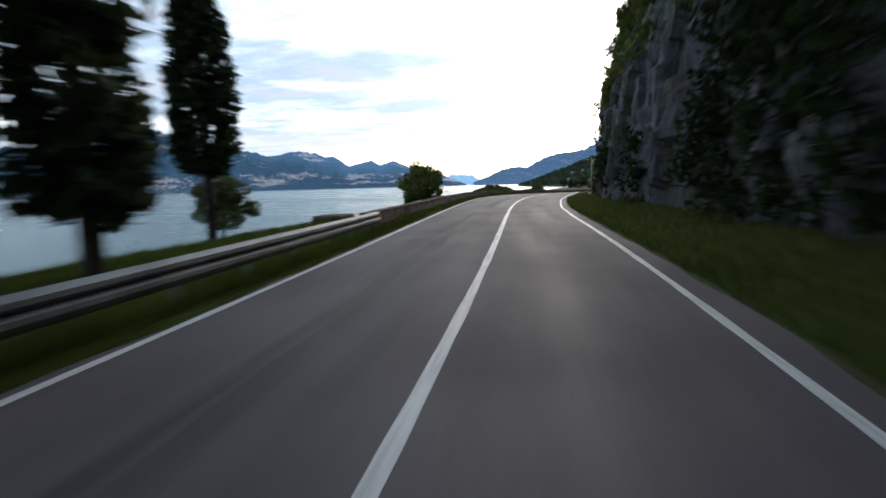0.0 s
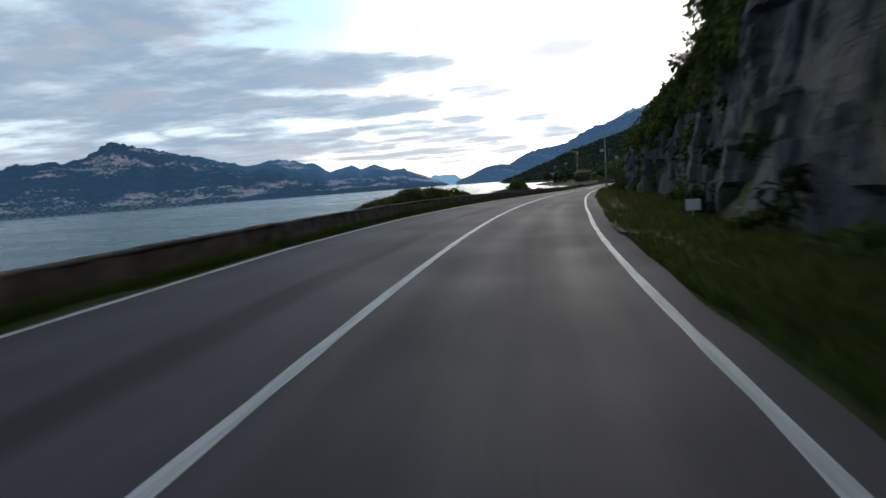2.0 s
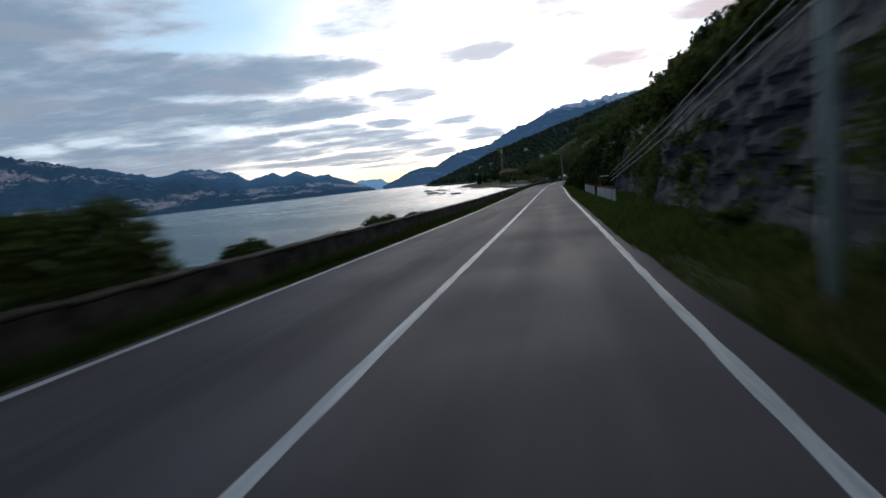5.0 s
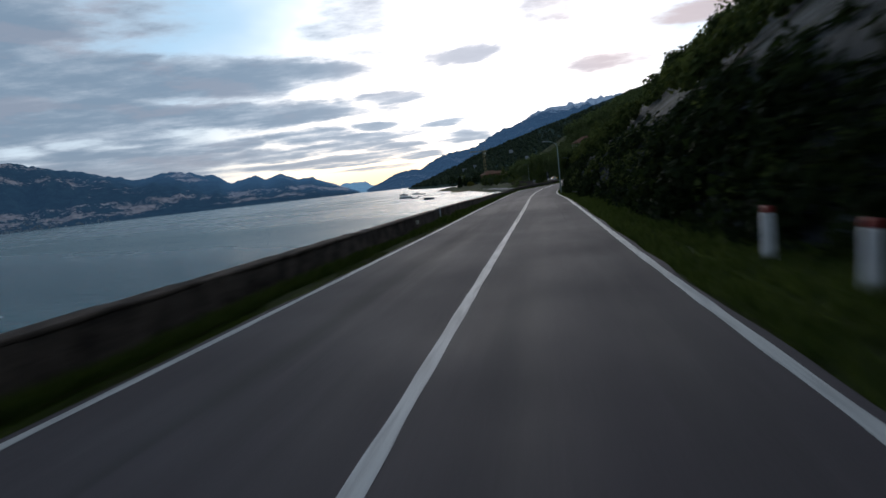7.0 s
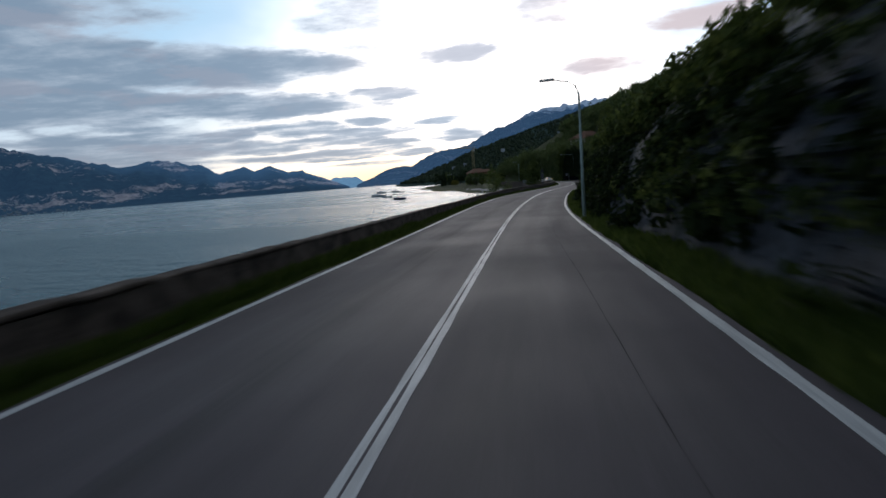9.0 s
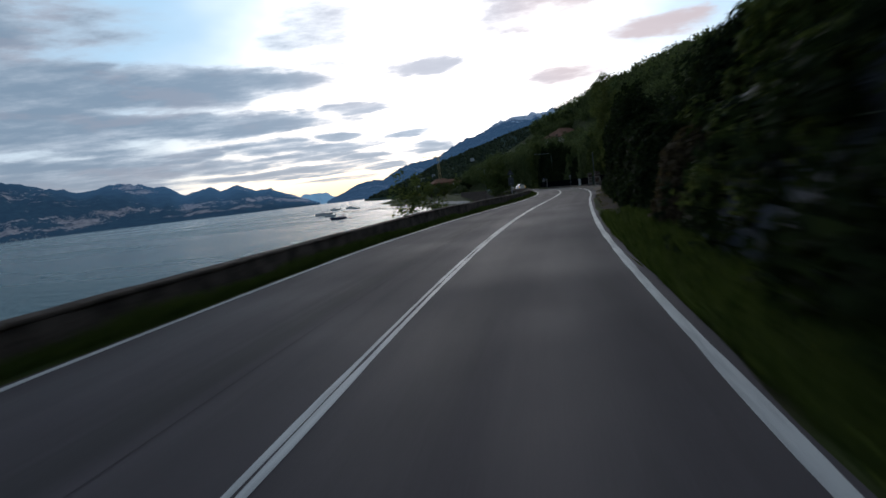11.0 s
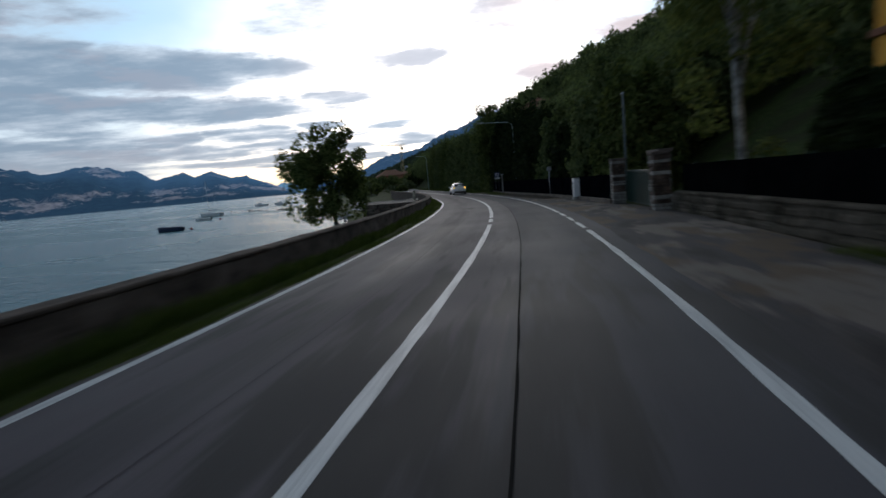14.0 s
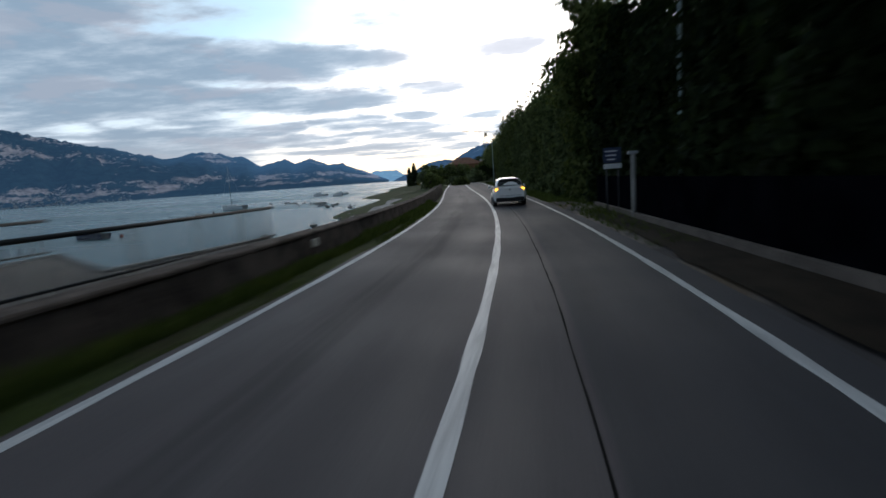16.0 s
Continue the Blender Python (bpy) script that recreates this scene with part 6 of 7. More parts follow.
part("gutter", tube("gutter", [(-0.49, -14.5, 6.95), (-0.49, 0.25, 6.95)], 0.07, M["zinc"], 8), house)
tagged(house, "ochre orange two storey house with teal shutters", "house")
broad_tree(285.4, 8.0, 0.3, 13.8, 2.5, "leaf_birch", "tall drooping birch with a pale trunk", 36, 0.30, 150, 0.12, 96, 0.16, "birchbark", squash=1.0, lean=-0.4)
broad_tree(335.0, 5.9, 0.0, 11.0, 2.5, "leaf", "tall leafy tree leaning over the road", 38, 0.34, 170, 0.16, 80, 0.30, lean=-0.5)
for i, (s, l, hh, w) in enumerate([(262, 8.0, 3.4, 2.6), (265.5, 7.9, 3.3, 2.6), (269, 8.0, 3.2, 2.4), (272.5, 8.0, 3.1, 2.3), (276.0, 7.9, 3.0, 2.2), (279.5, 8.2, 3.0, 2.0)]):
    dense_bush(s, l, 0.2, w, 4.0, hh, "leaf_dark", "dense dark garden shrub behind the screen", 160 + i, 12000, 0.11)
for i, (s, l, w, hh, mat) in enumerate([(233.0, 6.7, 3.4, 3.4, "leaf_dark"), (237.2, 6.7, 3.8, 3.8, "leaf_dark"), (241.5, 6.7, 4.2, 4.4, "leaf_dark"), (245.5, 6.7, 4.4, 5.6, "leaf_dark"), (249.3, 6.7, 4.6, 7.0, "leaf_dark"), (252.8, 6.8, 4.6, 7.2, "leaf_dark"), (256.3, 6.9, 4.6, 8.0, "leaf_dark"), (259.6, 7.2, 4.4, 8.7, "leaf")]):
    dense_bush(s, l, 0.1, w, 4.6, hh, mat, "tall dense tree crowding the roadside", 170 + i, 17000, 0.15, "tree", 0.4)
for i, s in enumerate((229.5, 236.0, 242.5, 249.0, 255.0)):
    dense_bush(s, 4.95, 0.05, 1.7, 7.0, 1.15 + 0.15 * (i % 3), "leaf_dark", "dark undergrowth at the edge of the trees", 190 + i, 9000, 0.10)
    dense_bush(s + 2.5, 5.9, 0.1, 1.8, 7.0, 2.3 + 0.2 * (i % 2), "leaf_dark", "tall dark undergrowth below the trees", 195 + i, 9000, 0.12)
# leaf_dark from 317 to 332 carries painted shade, not another kind of tree
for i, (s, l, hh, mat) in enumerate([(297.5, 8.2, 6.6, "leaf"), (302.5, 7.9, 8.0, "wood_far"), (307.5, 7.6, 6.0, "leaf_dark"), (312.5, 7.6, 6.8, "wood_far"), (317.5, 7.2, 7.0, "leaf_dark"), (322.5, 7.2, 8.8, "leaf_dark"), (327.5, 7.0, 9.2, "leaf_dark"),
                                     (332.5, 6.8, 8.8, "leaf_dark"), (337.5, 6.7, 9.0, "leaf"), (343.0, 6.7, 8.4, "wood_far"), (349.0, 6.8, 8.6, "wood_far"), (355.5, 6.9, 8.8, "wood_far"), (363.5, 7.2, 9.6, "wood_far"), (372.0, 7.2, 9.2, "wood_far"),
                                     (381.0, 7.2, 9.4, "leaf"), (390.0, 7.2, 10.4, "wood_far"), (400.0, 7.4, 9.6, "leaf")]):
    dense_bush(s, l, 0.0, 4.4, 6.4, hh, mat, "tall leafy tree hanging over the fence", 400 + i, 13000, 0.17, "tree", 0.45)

# ---- terrace and shore ----
def plan_block(name, outline, top, bottom, mat):
    """A block on an outline given along and across the road."""
    bm = bmesh.new()
    up = [bm.verts.new(at(s, l, top)) for s, l in outline]
    dn = [bm.verts.new(at(s, l, bottom)) for s, l in outline]
    bm.faces.new(up)
    bm.faces.new(dn[::-1])
    n = len(outline)
    for i in range(n):
        bm.faces.new((up[i], dn[i], dn[(i + 1) % n], up[(i + 1) % n]))
    return bm_mesh(name, bm, mat)


TERRACE = [(307.0, -4.95), (307.6, -5.9), (309.1, -9.1), (318.0, -9.75), (314.8, -6.1), (319.3, -5.4), (319.2, -4.95)]
terrace = tagged(new("terrace", plan_block("terrace", TERRACE, 0.36, -7.0, M["stonewall"])), "stone walled terrace built out over the lake", "terrace", kind="structure")
part("paving", plan_block("paving", [(s, l * 0.985 + 0.02) for s, l in TERRACE], 0.42, 0.365, M["coping"]), terrace, "dusty brown paving")
for (sa, la), (sb, lb) in ((TERRACE[2], TERRACE[3]), (TERRACE[3], TERRACE[4]), (TERRACE[4], TERRACE[5])):
    part("edge_kerb", plan_block("edge_kerb", [(sa, la), (sb, lb), (sb - 0.08, lb + 0.16), (sa - 0.08, la + 0.16)], 0.47, 0.37, M["concrete"]), terrace, "pale concrete edge")
# rough stones that face the front of the terrace
face_rng = np.random.default_rng(77)
for k in range(90):
    q = face_rng.uniform(0.02, 0.98)
    (sa, la), (sb, lb) = (TERRACE[1], TERRACE[2]) if k % 3 else (TERRACE[0], TERRACE[1])
    part("stone", stones[k % 4], terrace, at_pose=spot(sa + (sb - sa) * q - 0.02, la + (lb - la) * q, 0.22 - 0.22 * int(face_rng.integers(0, 9)), 65 if k % 3 else 58))


def baluster_fence(points, base, height, step, mat, label):
    """Rails and thin uprights along a line on the plan."""
    root = new("railing")
    P = [at(s, l, base) for s, l in points]
    for k, r in ((height, 0.035), (0.12, 0.022)):
        part("rail", tube("rail", [p + np.array([0, 0, k]) for p in P], r, M["black"], 6), root)
    bar = tube("bar", [(0, 0, 0.1), (0, 0, height)], 0.010, M[mat], 5)
    pst = tube("post", [(0, 0, -0.05), (0, 0, height + 0.02)], 0.022, M[mat], 6)
    for a, b in zip(P[:-1], P[1:]):
        d = np.linalg.norm(b - a)
        n = int(d / step)
        for i in range(n):
            p = a + (b - a) * i / n
            part("post" if i % 12 == 0 else "bar", pst if i % 12 == 0 else bar, root, at_pose=Matrix.Translation(Vector(p)))
    return tagged(root, label, "railing")


baluster_fence([(309.3, -9.05), (317.7, -9.65)], 0.42, 0.80, 0.14, "zinc", "thin steel railing with a dark handrail at the terrace edge")
baluster_fence([(309.4, -5.12), (314.4, -5.14), (319.2, -5.16)], 0.38, 0.76, 0.13, "cream", "pale baluster railing between the terrace and the road")

rng = np.random.default_rng(3)
rock_me = []
for k in range(6):
    bm = bmesh.new()
    bmesh.ops.create_icosphere(bm, subdivisions=1, radius=0.5)
    for v in bm.verts:
        v.co *= 0.75 + 0.5 * rng.uniform()
        v.co.z *= 0.6
    rock_me.append(bm_mesh("boulder", bm, M["shore"]))
for i in range(150):
    s = rng.uniform(338, 470)
    edge = np.interp(s, [338, 346, 353, 378, 400, 430, 445, 470], [-11.5, -12.5, -14.5, -16, -19, -34, -40, -60])
    l = edge + rng.normal(0.8, 1.6)
    p = at(s, l, 0)
    o = new("boulder", rock_me[i % 6])
    k = rng.uniform(0.3, 1.0)
    o.matrix_basis = pose(p[0], p[1], LAKE + rng.uniform(0.0, 0.35), 0, 0, rng.uniform(0, 360)) @ Matrix.Scale(k, 4)
    tagged(o, "rough grey shore boulder at the water's edge", "boulder", "boulders on the shore")


def land_patch(name, outline, z, mat, label, rise=0.0):
    """A flat tongue of shore land with an uneven rim."""
    o = np.array(outline, float)
    c = o.mean(0)
    rings = []
    for k in np.linspace(1.0, 0.02, 10):
        ring = c + (o - c) * k
        zz = z - 0.9 + min(1.0, (1 - k) * 5) * 0.9 + rise * (1 - k)
        rings.append(np.column_stack([ring, np.full(len(ring), zz) + 0.15 * vnoise(np.column_stack([ring * 0.2, ring[:, 0] * 0]))]))
    pts = np.stack([np.vstack([r, r[:1]]) for r in rings], 0)
    return tagged(new(name, sheet(name, pts, mat)), label, "shore", kind="structure")


def smooth_outline(pts, n=8, jag=2.5, seed=2):
    pts = np.array(pts, float)
    out_p = []
    for i in range(len(pts)):
        a, b = pts[i], pts[(i + 1) % len(pts)]
        for k in range(n):
            out_p.append(a + (b - a) * k / n)
    out_p = np.array(out_p)
    return out_p + jag * np.stack([vnoise(np.column_stack([out_p * 0.12, out_p[:, :1] * 0 + j * 7])) for j in (1, 2)], 1)


land_patch("shore_land", smooth_outline([(50, 352), (45, 372), (43, 395), (40, 437), (43, 455), (30, 500), (20, 560), (24, 640), (60, 700), (160, 720), (170, 420), (75, 380)]), LAKE + 1.1, M["ground"], "low shore land with gardens and stones", 2.2)
land_patch("stony_beach", smooth_outline([(49, 340), (45.5, 360), (44, 385), (40.5, 432), (42, 450), (52, 440), (53, 390), (53, 350)], 8, 1.2), LAKE + 0.75, M["shore"], "pale stony beach along the bay", 0.3)

# the hill behind the first slope
back = [at(s, l, 0)[:2] for s, l in ((-70, 95), (60, 95), (200, 95), (330, 95), (330, 300), (300, 560), (120, 660), (-70, 560))]
land_patch("hill_land", smooth_outline(back, 8, 12.0, 5), LAKE + 0.9, M["ground"], "grassy back of the wooded hill", 58.0)

# plants and houses on the far point
def place(x, y):
    """Road coordinates of a world place, near enough for planting."""
    i = int(np.argmin((_x - x) ** 2 + (_y - y) ** 2))
    dx_, dy_ = x - _x[i], y - _y[i]
    return float(SS[i] + (-np.sin(_th[i]) * dx_ + np.cos(_th[i]) * dy_)), float(np.cos(_th[i]) * dx_ + np.sin(_th[i]) * dy_)


def plant_cypress(x, y, hgt, rad, seed):
    o = cypress(0, 0, 0, hgt, rad, "dark pointed cypress on the far shore", seed, 2080, 0.40, 0.04)
    o.matrix_basis = pose(x, y, LAKE + 1.2)
    tagged(o, group="cypresses on the point")


for i, (x, y, hgt, rad) in enumerate([(36.5, 520, 9.4, 1.5), (35.0, 516, 7.6, 1.3), (40.0, 525, 7.0, 1.0), (42.0, 528, 7.4, 1.0), (44.5, 530, 6.8, 1.0), (54.0, 532, 10.6, 2.0), (60, 560, 9.0, 1.2), (56, 552, 8.5, 1.3)]):
    plant_cypress(x, y, hgt, rad, 200 + i)


def plant_tree(x, y, hgt, spread, mat, seed, label, z=LAKE + 1.2):
    o = broad_tree(0, 0, 0, hgt, spread, mat, label, seed, 0.4, 34, 0.42, 34, 0.06)
    o.matrix_basis = pose(x, y, z)


spots = [(50, 470, 6, 4, "leaf_birch"), (56, 480, 6.5, 4.5, "leaf_olive"), (62, 470, 8, 4.5, "leaf"), (66, 500, 11, 5, "leaf"), (72, 480, 9, 5, "leaf_olive"), (60, 440, 4.5, 3.2, "leaf_olive"),
         (55, 425, 3.2, 2.4, "leaf_olive"), (76, 520, 13, 5.5, "leaf_dark"), (84, 500, 12, 6, "leaf"), (70, 545, 12, 6, "leaf_dark"), (88, 540, 13, 6, "leaf"), (57, 408, 2.8, 2.0, "leaf"),
         (48, 530, 8.2, 3.0, "leaf_dark"), (64, 455, 7, 4, "leaf_dark"), (92, 470, 11, 6, "leaf"), (80, 452, 9, 5, "leaf_dark"), (100, 520, 14, 7, "leaf_dark"), (58, 600, 13, 7, "leaf_dark"), (44, 620, 11, 6, "leaf"), (34, 600, 10, 5, "leaf_dark")]
for i, (x, y, hgt, spread, mat) in enumerate(spots):
    plant_tree(x, y, hgt, spread, mat, 230 + i, "rounded green garden tree on the far shore")


def villa(x, y, z, turn, size, mat, label, storeys=2, roof_mat="rooftile"):
    """A small house with openings on all four sides and a low hipped roof."""
    w, d, h = size
    root = new("house")
    root.matrix_basis = pose(x, y, z, 0, 0, turn)
    part("wall", box("wall", (w, d, h + 1.0), M[mat], (0, 0, h / 2 - 0.5), 0.03), root)
    bm = bmesh.new()
    e = 0.6
    p = [(-w / 2 - e, -d / 2 - e, h), (w / 2 + e, -d / 2 - e, h), (w / 2 + e, d / 2 + e, h), (-w / 2 - e, d / 2 + e, h), (-w * 0.2, 0, h + w * 0.22), (w * 0.2, 0, h + w * 0.22)]
    v = [bm.verts.new(q_) for q_ in p] + [bm.verts.new((q_[0], q_[1], h - 0.2)) for q_ in p[:4]]
    for f in ((0, 1, 5, 4), (1, 2, 5), (2, 3, 4, 5), (3, 0, 4), (9, 8, 7, 6), (0, 6, 7, 1), (1, 7, 8, 2), (2, 8, 9, 3), (3, 9, 6, 0)):
        bm.faces.new([v[i] for i in f])
    part("roof", bm_mesh("roof", bm, M[roof_mat]), root)
    for st in range(storeys):
        for k in range(3):
            for side in (-1, 1):
                part("window", box("window", (1.0, 0.12, 1.3), M["carglass"], ((k - 1) * w * 0.3, side * (d / 2 + 0.01), 1.7 + st * 2.9), 0.01), root)
                if k < 2:
                    part("window", box("window", (0.12, 1.0, 1.3), M["carglass"], (side * (w / 2 + 0.01), (k - 0.5) * d * 0.45, 1.7 + st * 2.9), 0.01), root)
    return tagged(root, label, "house")



villa(57, 505, -4.6, 12, (11, 9, 7.2), "rooftile", "brown house with a broad tiled roof on the shore")
villa(67, 540, -5.0, 10, (10, 9, 7.5), "cream", "white building under construction among trees", 3)
_w = at(384, 30, 10.2)
villa(float(_w[0]), float(_w[1]), float(_w[2]), 35, (13, 7, 4.6), "cream", "long white house high on the wooded hillside")

root = new("tower_crane")
root.matrix_basis = pose(71, 668, -4.0, 0, 0, 40) @ Matrix.Scale(1.5, 4)
for dx_ in (-0.5, 0.5):
    for dy_ in (-0.5, 0.5):
        part("mast", tube("mast", [(dx_, dy_, 0), (dx_, dy_, 20)], 0.09, M["craneyellow"], 5), root)
for k in range(10):
    part("brace", tube("brace", [(-0.5, -0.5, 2 * k), (0.5, -0.5, 2 * k + 2)], 0.05, M["craneyellow"], 4), root)
for dz_ in (0.0, 0.8):
    part("jib", tube("jib", [(-13, 0, 20.3 + dz_ * 0.4), (3.5, 0, 20.2 + dz_)], 0.10, M["craneyellow"], 5), root)
for k in range(9):
    part("lacing", tube("lacing", [(-12 + 1.6 * k, 0, 20.3), (-11.2 + 1.6 * k, 0, 20.75), (-10.4 + 1.6 * k, 0, 20.3)], 0.05, M["craneyellow"], 4), root)
part("tie", tube("tie", [(-9, 0, 20.6), (0, 0, 23), (3, 0, 20.8)], 0.05, M["craneyellow"], 4), root)
part("cab", box("cab", (1.1, 1.0, 1.4), M["cream"], (0.8, 0, 19.0), 0.08), root)
tagged(root, "faded yellow tower crane over the building site", "crane")


plant_tree(42.0, 500, 3.8, 2.6, "leaf_autumn", 262, "yellow leaved tree on the far shore")
for i, (s, l, hgt, mat) in enumerate([(426, -7.5, 3.4, "leaf_birch"), (436, -9, 4.4, "leaf_olive"), (446, -8.0, 5.0, "leaf_birch"), (456, -10, 5.8, "wood_far"), (466, -8, 6.4, "leaf"), (476, -5, 6.8, "wood_far"), (484, -1, 7.5, "wood_far")]):
    p_ = at(s, l, -3.0)
    plant_tree(float(p_[0]), float(p_[1]), hgt, 0.5 * hgt, mat, 270 + i, "leafy tree on the shore below the road", LAKE + 2.0)


# ---- boats ----
def hull_mesh(name, length, beam, depth, mat, sheer=0.25, point=0.75):
    """A hull lofted from rounded sections, pointed bow ahead (+y)."""
    ny, nu = 15, 9
    ys = np.linspace(0, 1, ny)
    pts = np.zeros((ny, nu, 3))
    for i, y in enumerate(ys):
        half = beam / 2 * (0.86 + 0.14 * math.sin(math.pi * min(y * 1.4, 1))) * (1 - max(0, (y - 0.45) / 0.55) ** 2.2)
        top = depth * (1 + sheer * max(0, y - 0.3) ** 2 * 2)
        keel = -0.35 * depth * (1 - max(0, (y - 0.6) / 0.4) ** 2)
        for j, u in enumerate(np.linspace(-1, 1, nu)):
            a = abs(u)
            pts[i, j] = (math.copysign(half * min(1, a * 1.15) ** 0.6, u) if a > 0 else 0, (y - 0.5) * length, keel + (top - keel) * a ** 1.6)
    me = sheet(name, pts, mat)
    return me


def deck_mesh(name, length, beam, depth, mat, inset=0.93, lift=0.0, sheer=0.25):
    pts = []
    for y in np.linspace(0, 1, 15):
        half = inset * beam / 2 * (0.86 + 0.14 * math.sin(math.pi * min(y * 1.4, 1))) * (1 - max(0, (y - 0.45) / 0.55) ** 2.2)
        top = depth * (1 + sheer * max(0, y - 0.3) ** 2 * 2) - 0.03 + lift
        pts.append([(-half, (y - 0.5) * length * inset, top), (0, (y - 0.5) * length * inset, top + 0.06 + lift * 0.6), (half, (y - 0.5) * length * inset, top)])
    return sheet(name, np.array(pts), mat)


def boat(x, y, turn, length, kind, label):
    root = new("boat")
    root.matrix_basis = pose(x, y, LAKE, 0, 0, turn)
    beam, depth = length * 0.34, length * 0.14
    hull = "blue" if kind == "covered" else "white"
    part("hull", hull_mesh("hull", length, beam, depth, M[hull]), root)
    part("deck", deck_mesh("deck", length, beam, depth, M["blue" if kind == "covered" else "cream"], 0.95, 0.12 if kind == "covered" else 0.0), root, "blue tarpaulin" if kind == "covered" else "")
    if kind == "cabin":
        part("cabin", box("cabin", (beam * 0.62, length * 0.34, length * 0.12), M["white"], (0, length * 0.06, depth + length * 0.06), 0.08, 0.8), root)
        part("windscreen", box("windscreen", (beam * 0.56, 0.06, length * 0.08), M["carglass"], (0, length * 0.24, depth + length * 0.08), 0.01), root)
        part("canopy", box("canopy", (beam * 0.6, length * 0.26, 0.06), M["blue"], (0, -length * 0.12, depth + length * 0.19), 0.02), root)
    if kind == "sail":
        part("cabin", box("cabin", (beam * 0.5, length * 0.4, 0.42), M["white"], (0, 0.2, depth + 0.15), 0.1, 0.85), root)
        part("mast", tube("mast", [(0, length * 0.08, depth), (0, length * 0.08, length * 1.45)], [0.07, 0.05], M["zinc"], 8), root)
        part("boom", tube("boom", [(0, length * 0.06, depth + 0.95), (0, -length * 0.36, depth + 0.9)], 0.08, M["blue"], 8), root)
        part("forestay", tube("forestay", [(0, length * 0.48, depth + 0.3), (0, length * 0.08, length * 1.4)], 0.022, M["zinc"], 4), root)
        part("backstay", tube("backstay", [(0, -length * 0.47, depth + 0.1), (0, length * 0.08, length * 1.4)], 0.022, M["zinc"], 4), root)
    if kind == "open":
        for k in (-0.2, 0.12):
            part("thwart", box("thwart", (beam * 0.8, 0.25, 0.05), M["bark"], (0, k * length, depth * 0.9), 0.01), root)
        part("outboard", box("outboard", (0.25, 0.3, 0.6), M["black"], (0, -length * 0.52, depth), 0.05), root)
    return tagged(root, label, "boat", "moored boats")


boat(13.1, 361.5, 75, 4.8, "covered", "dark blue tarpaulin covered motorboat at its mooring")
boat(5.8, 403.8, 80, 4.2, "open", "small white open boat on the lake")
boat(-0.2, 431.0, 70, 7.4, "sail", "white sailing yacht with bare mast at its mooring")
boat(-6.0, 531.0, 80, 6.6, "cabin", "white cabin motorboat on the lake")
boat(3.6, 529.8, 95, 6.0, "cabin", "white cabin cruiser moored in the bay")
boat(8.2, 503.6, 60, 5.0, "open", "small white boat moored in the bay")
for x, y in ((16.5, 362.0), (11.0, 400.0)):
    root = new("buoy")
    root.matrix_basis = pose(x, y, LAKE)
    part("float", tube("float", [(0, 0, -0.2), (0, 0, 0.05), (0, 0, 0.3), (0, 0, 0.42)], [0.12, 0.26, 0.22, 0.05], M["red"], 10), root)
    part("ring", tube("ring", [(0, 0, 0.42), (0, 0, 0.55)], 0.04, M["zinc"], 6), root)
    tagged(root, "small dark mooring buoy on the water", "buoy")


# ---- the white car ahead ----
def loft(name, sections, mat, smooth=True):
    """A closed skin through cross sections: (y, list of (half width, z) from sill to roof middle)."""
    rows_ = []
    for y, prof in sections:
        right = [(x, y, z) for x, z in prof]
        left = [(-x, y, z) for x, z in prof[::-1]]
        rows_.append(right + left)
    pts = np.array(rows_)
    n, m = pts.shape[:2]
    faces = [tuple(int(q_) for q_ in f) for f in grid_faces(n, m)]
    for i in range(n - 1):
        faces.append((i * m + m - 1, i * m, (i + 1) * m, (i + 1) * m + m - 1))
    faces += [tuple(range(m)), tuple((n - 1) * m + j for j in range(m))[::-1]]
    me = bpy.data.meshes.new(name)
    me.from_pydata(pts.reshape(-1, 3).tolist(), [], faces)
    for p in me.polygons:
        p.use_smooth = smooth and len(p.vertices) == 4
    me.materials.append(mat)
    bm = bmesh.new()
    bm.from_mesh(me)
    bmesh.ops.recalc_face_normals(bm, faces=bm.faces)
    bm.to_mesh(me)
    bm.free()
    return me


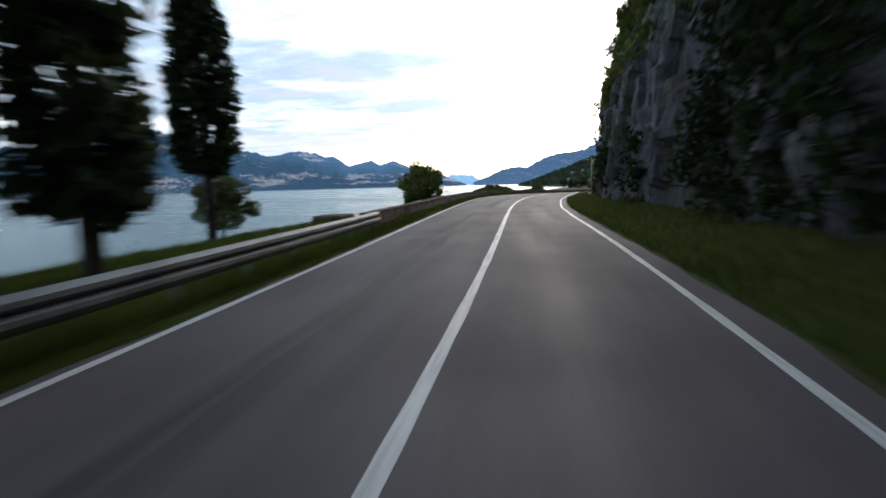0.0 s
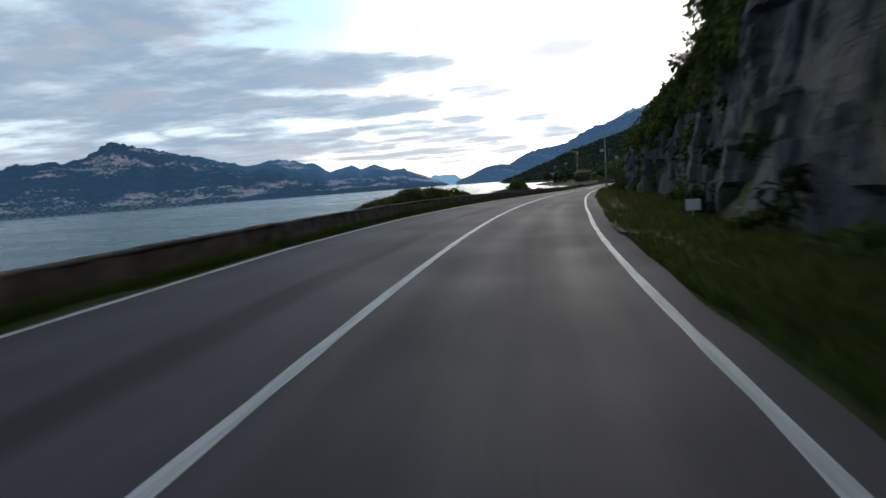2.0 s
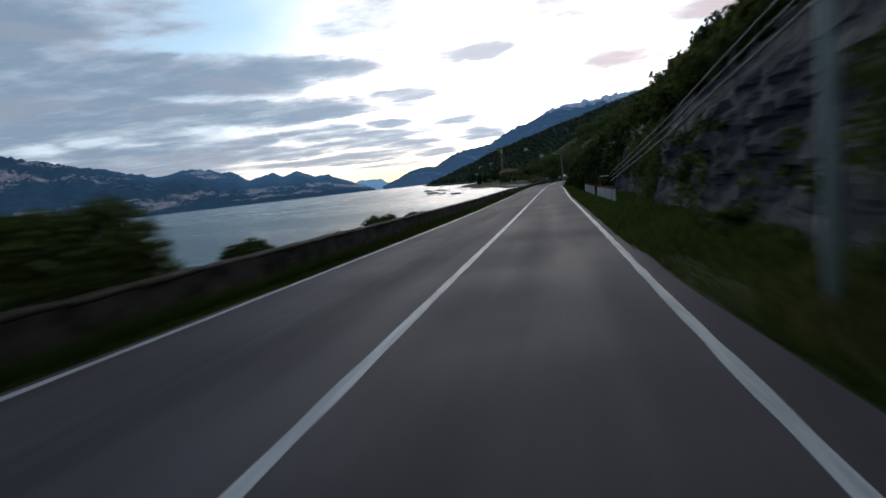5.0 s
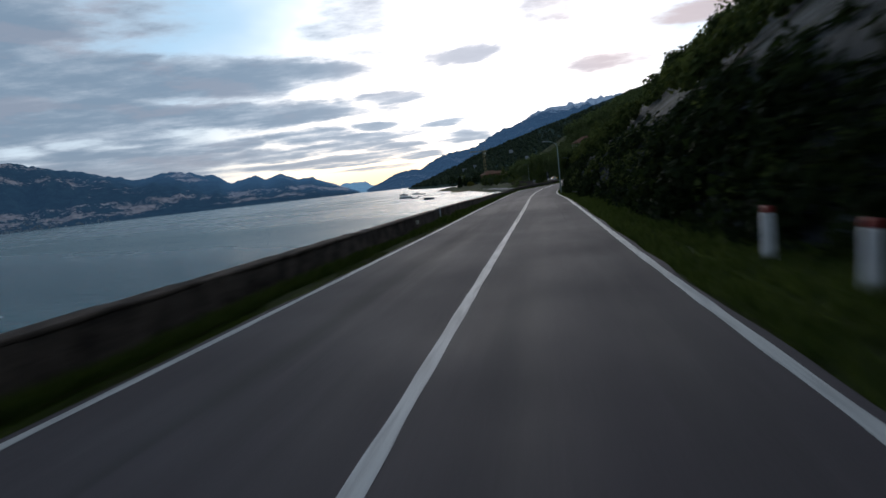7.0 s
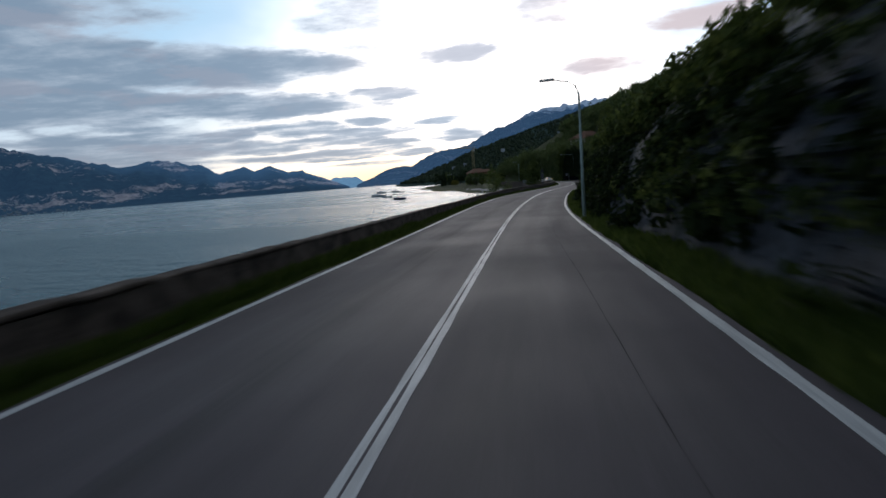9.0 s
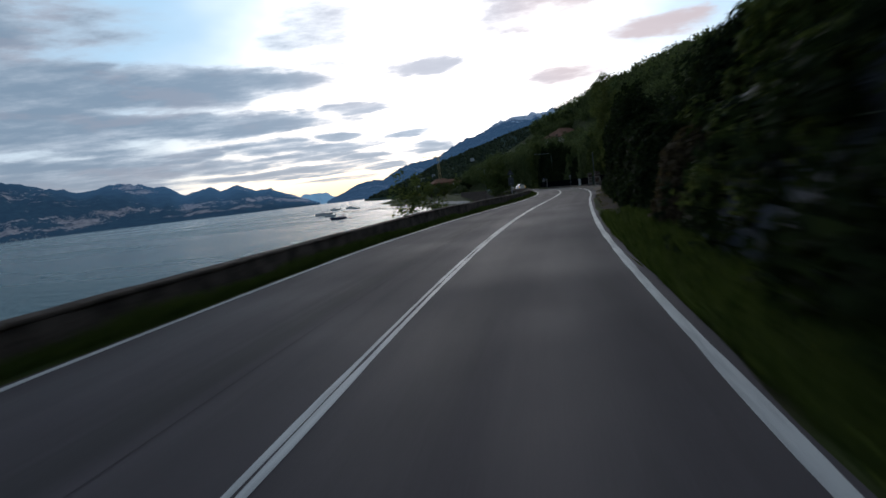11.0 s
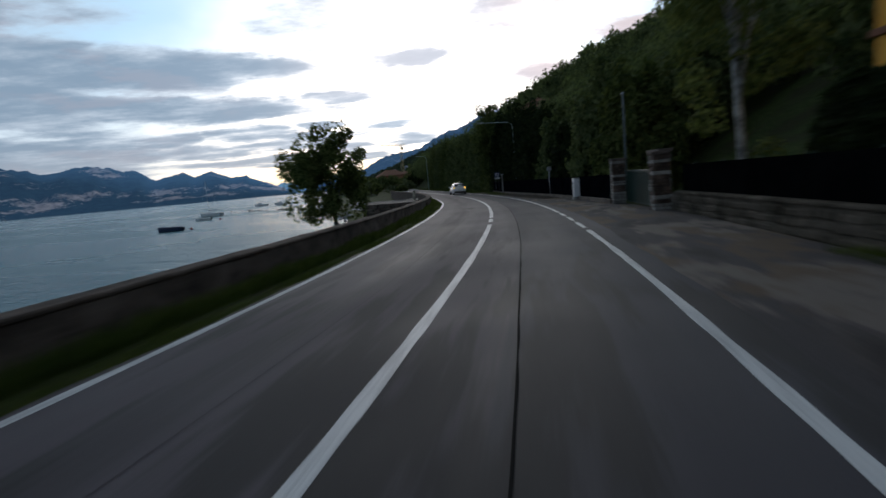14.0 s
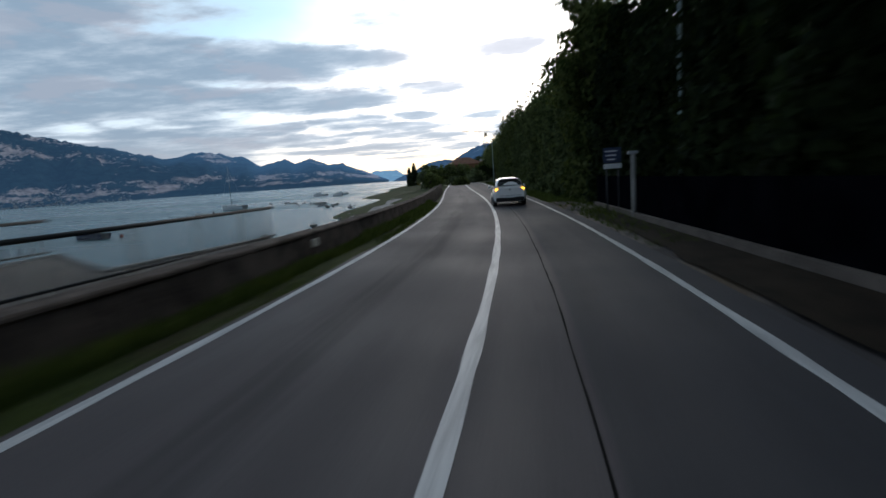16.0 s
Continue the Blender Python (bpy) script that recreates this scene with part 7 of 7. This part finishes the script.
def hatchback(m):
    root = new("car")
    root.matrix_basis = m
    body = [(-2.02, [(0.55, 0.34), (0.66, 0.45), (0.70, 0.62), (0.66, 0.82), (0.50, 0.92), (0.15, 0.94)]),
            (-1.94, [(0.70, 0.28), (0.79, 0.42), (0.82, 0.62), (0.79, 0.86), (0.64, 0.98), (0.2, 1.0)]),
            (-1.55, [(0.76, 0.22), (0.84, 0.40), (0.865, 0.62), (0.83, 0.88), (0.70, 0.97), (0.2, 0.98)]),
            (-0.6, [(0.76, 0.20), (0.83, 0.40), (0.86, 0.60), (0.82, 0.86), (0.70, 0.93), (0.2, 0.93)]),
            (0.6, [(0.76, 0.20), (0.83, 0.40), (0.86, 0.60), (0.81, 0.84), (0.70, 0.90), (0.2, 0.92)]),
            (1.3, [(0.76, 0.22), (0.84, 0.40), (0.86, 0.60), (0.79, 0.78), (0.65, 0.84), (0.2, 0.88)]),
            (1.85, [(0.70, 0.26), (0.78, 0.40), (0.78, 0.56), (0.68, 0.68), (0.5, 0.72), (0.2, 0.75)]),
            (2.05, [(0.50, 0.32), (0.58, 0.42), (0.58, 0.52), (0.5, 0.58), (0.35, 0.60), (0.15, 0.61)])]
    part("body", loft("body", body, M["carpaint"]), root)
    cab = [(-1.90, [(0.68, 0.93), (0.64, 1.0), (0.56, 1.06), (0.3, 1.10), (0.1, 1.11)]),
           (-1.62, [(0.74, 0.92), (0.68, 1.10), (0.60, 1.28), (0.35, 1.37), (0.1, 1.385)]),
           (-1.2, [(0.76, 0.90), (0.70, 1.12), (0.61, 1.36), (0.38, 1.44), (0.1, 1.455)]),
           (-0.2, [(0.76, 0.90), (0.70, 1.12), (0.60, 1.38), (0.38, 1.46), (0.1, 1.475)]),
           (0.45, [(0.75, 0.89), (0.69, 1.08), (0.58, 1.30), (0.36, 1.38), (0.1, 1.395)]),
           (1.15, [(0.72, 0.84), (0.67, 0.88), (0.60, 0.92), (0.36, 0.95), (0.1, 0.955)])]
    part("cabin", loft("cabin", cab, M["carpaint"]), root)
    def pane(name, pts, parent=root):
        me = bpy.data.meshes.new(name)
        k = len(pts)
        c = Vector((0, 0, 0))
        n = (Vector(pts[1]) - Vector(pts[0])).cross(Vector(pts[2]) - Vector(pts[0])).normalized() * 0.012
        me.from_pydata([tuple(Vector(p) + n) for p in pts] + [tuple(Vector(p) - n) for p in pts], [], [tuple(range(k)), tuple(range(2 * k - 1, k - 1, -1))] + [(i, k + i, k + (i + 1) % k, (i + 1) % k) for i in range(k)])
        me.materials.append(M["carglass"])
        return part(name, me, parent)
    pane("rear_window", [(-0.56, -1.905, 1.05), (0.56, -1.905, 1.05), (0.62, -1.86, 1.13), (0.50, -1.66, 1.335), (0.2, -1.62, 1.37), (-0.2, -1.62, 1.37), (-0.50, -1.66, 1.335), (-0.62, -1.86, 1.13)])
    for k in (-1, 1):
        pane("side_window", [(k * 0.745, -1.35, 1.02), (k * 0.755, 0.3, 0.98), (k * 0.72, 0.62, 1.02), (k * 0.625, 0.25, 1.31), (k * 0.63, -0.9, 1.34)])
        lamp = part("tail_lamp", tube("tail_lamp", [(k * 0.655, -1.93, 0.86), (k * 0.655, -2.005, 0.86)], [0.105, 0.095], M["lamp"], 14), root, "lit amber round tail lamp")
        part("bezel", tube("bezel", [(k * 0.655, -1.90, 0.86), (k * 0.655, -1.98, 0.86)], 0.125, M["zinc"], 14), lamp)
        mir = part("mirror", box("mirror", (0.20, 0.12, 0.14), M["carpaint"], (k * 0.92, 0.42, 0.98), 0.03), root)
        for y in (-1.25, 1.28):
            wheel = part("wheel", tube("wheel", [(k * 0.64, y, 0.31), (k * 0.66, y, 0.31), (k * 0.83, y, 0.31), (k * 0.85, y, 0.31)], [0.28, 0.31, 0.31, 0.28], M["black"], 22), root, "black tyre")
            part("rim", tube("rim", [(k * 0.80, y, 0.31), (k * 0.862, y, 0.31)], [0.20, 0.17], M["zinc"], 14), wheel)
    part("bumper", box("bumper", (1.42, 0.14, 0.20), M["black"], (0, -1.99, 0.37), 0.04), root, "dark lower bumper")
    part("number_plate", box("number_plate", (0.52, 0.02, 0.11), M["white"], (0, -2.075, 0.50), 0.004), root, "blank white plate")
    part("tailgate_line", box("tailgate_line", (1.15, 0.02, 0.012), M["black"], (0, -2.012, 0.56), 0.0), root)
    part("badge", tube("badge", [(0, -2.0, 0.86), (0, -2.035, 0.86)], 0.05, M["zinc"], 12), root)
    part("spoiler", box("spoiler", (1.0, 0.26, 0.04), M["carpaint"], (0, -1.62, 1.40), 0.015), root)
    part("exhaust", tube("exhaust", [(0.45, -1.9, 0.27), (0.45, -2.06, 0.27)], 0.035, M["zinc"], 8), root)
    return tagged(root, "white three door hatchback with lit tail lamps", "car")


hatchback(spot(336.8, 0.95, 0.0))
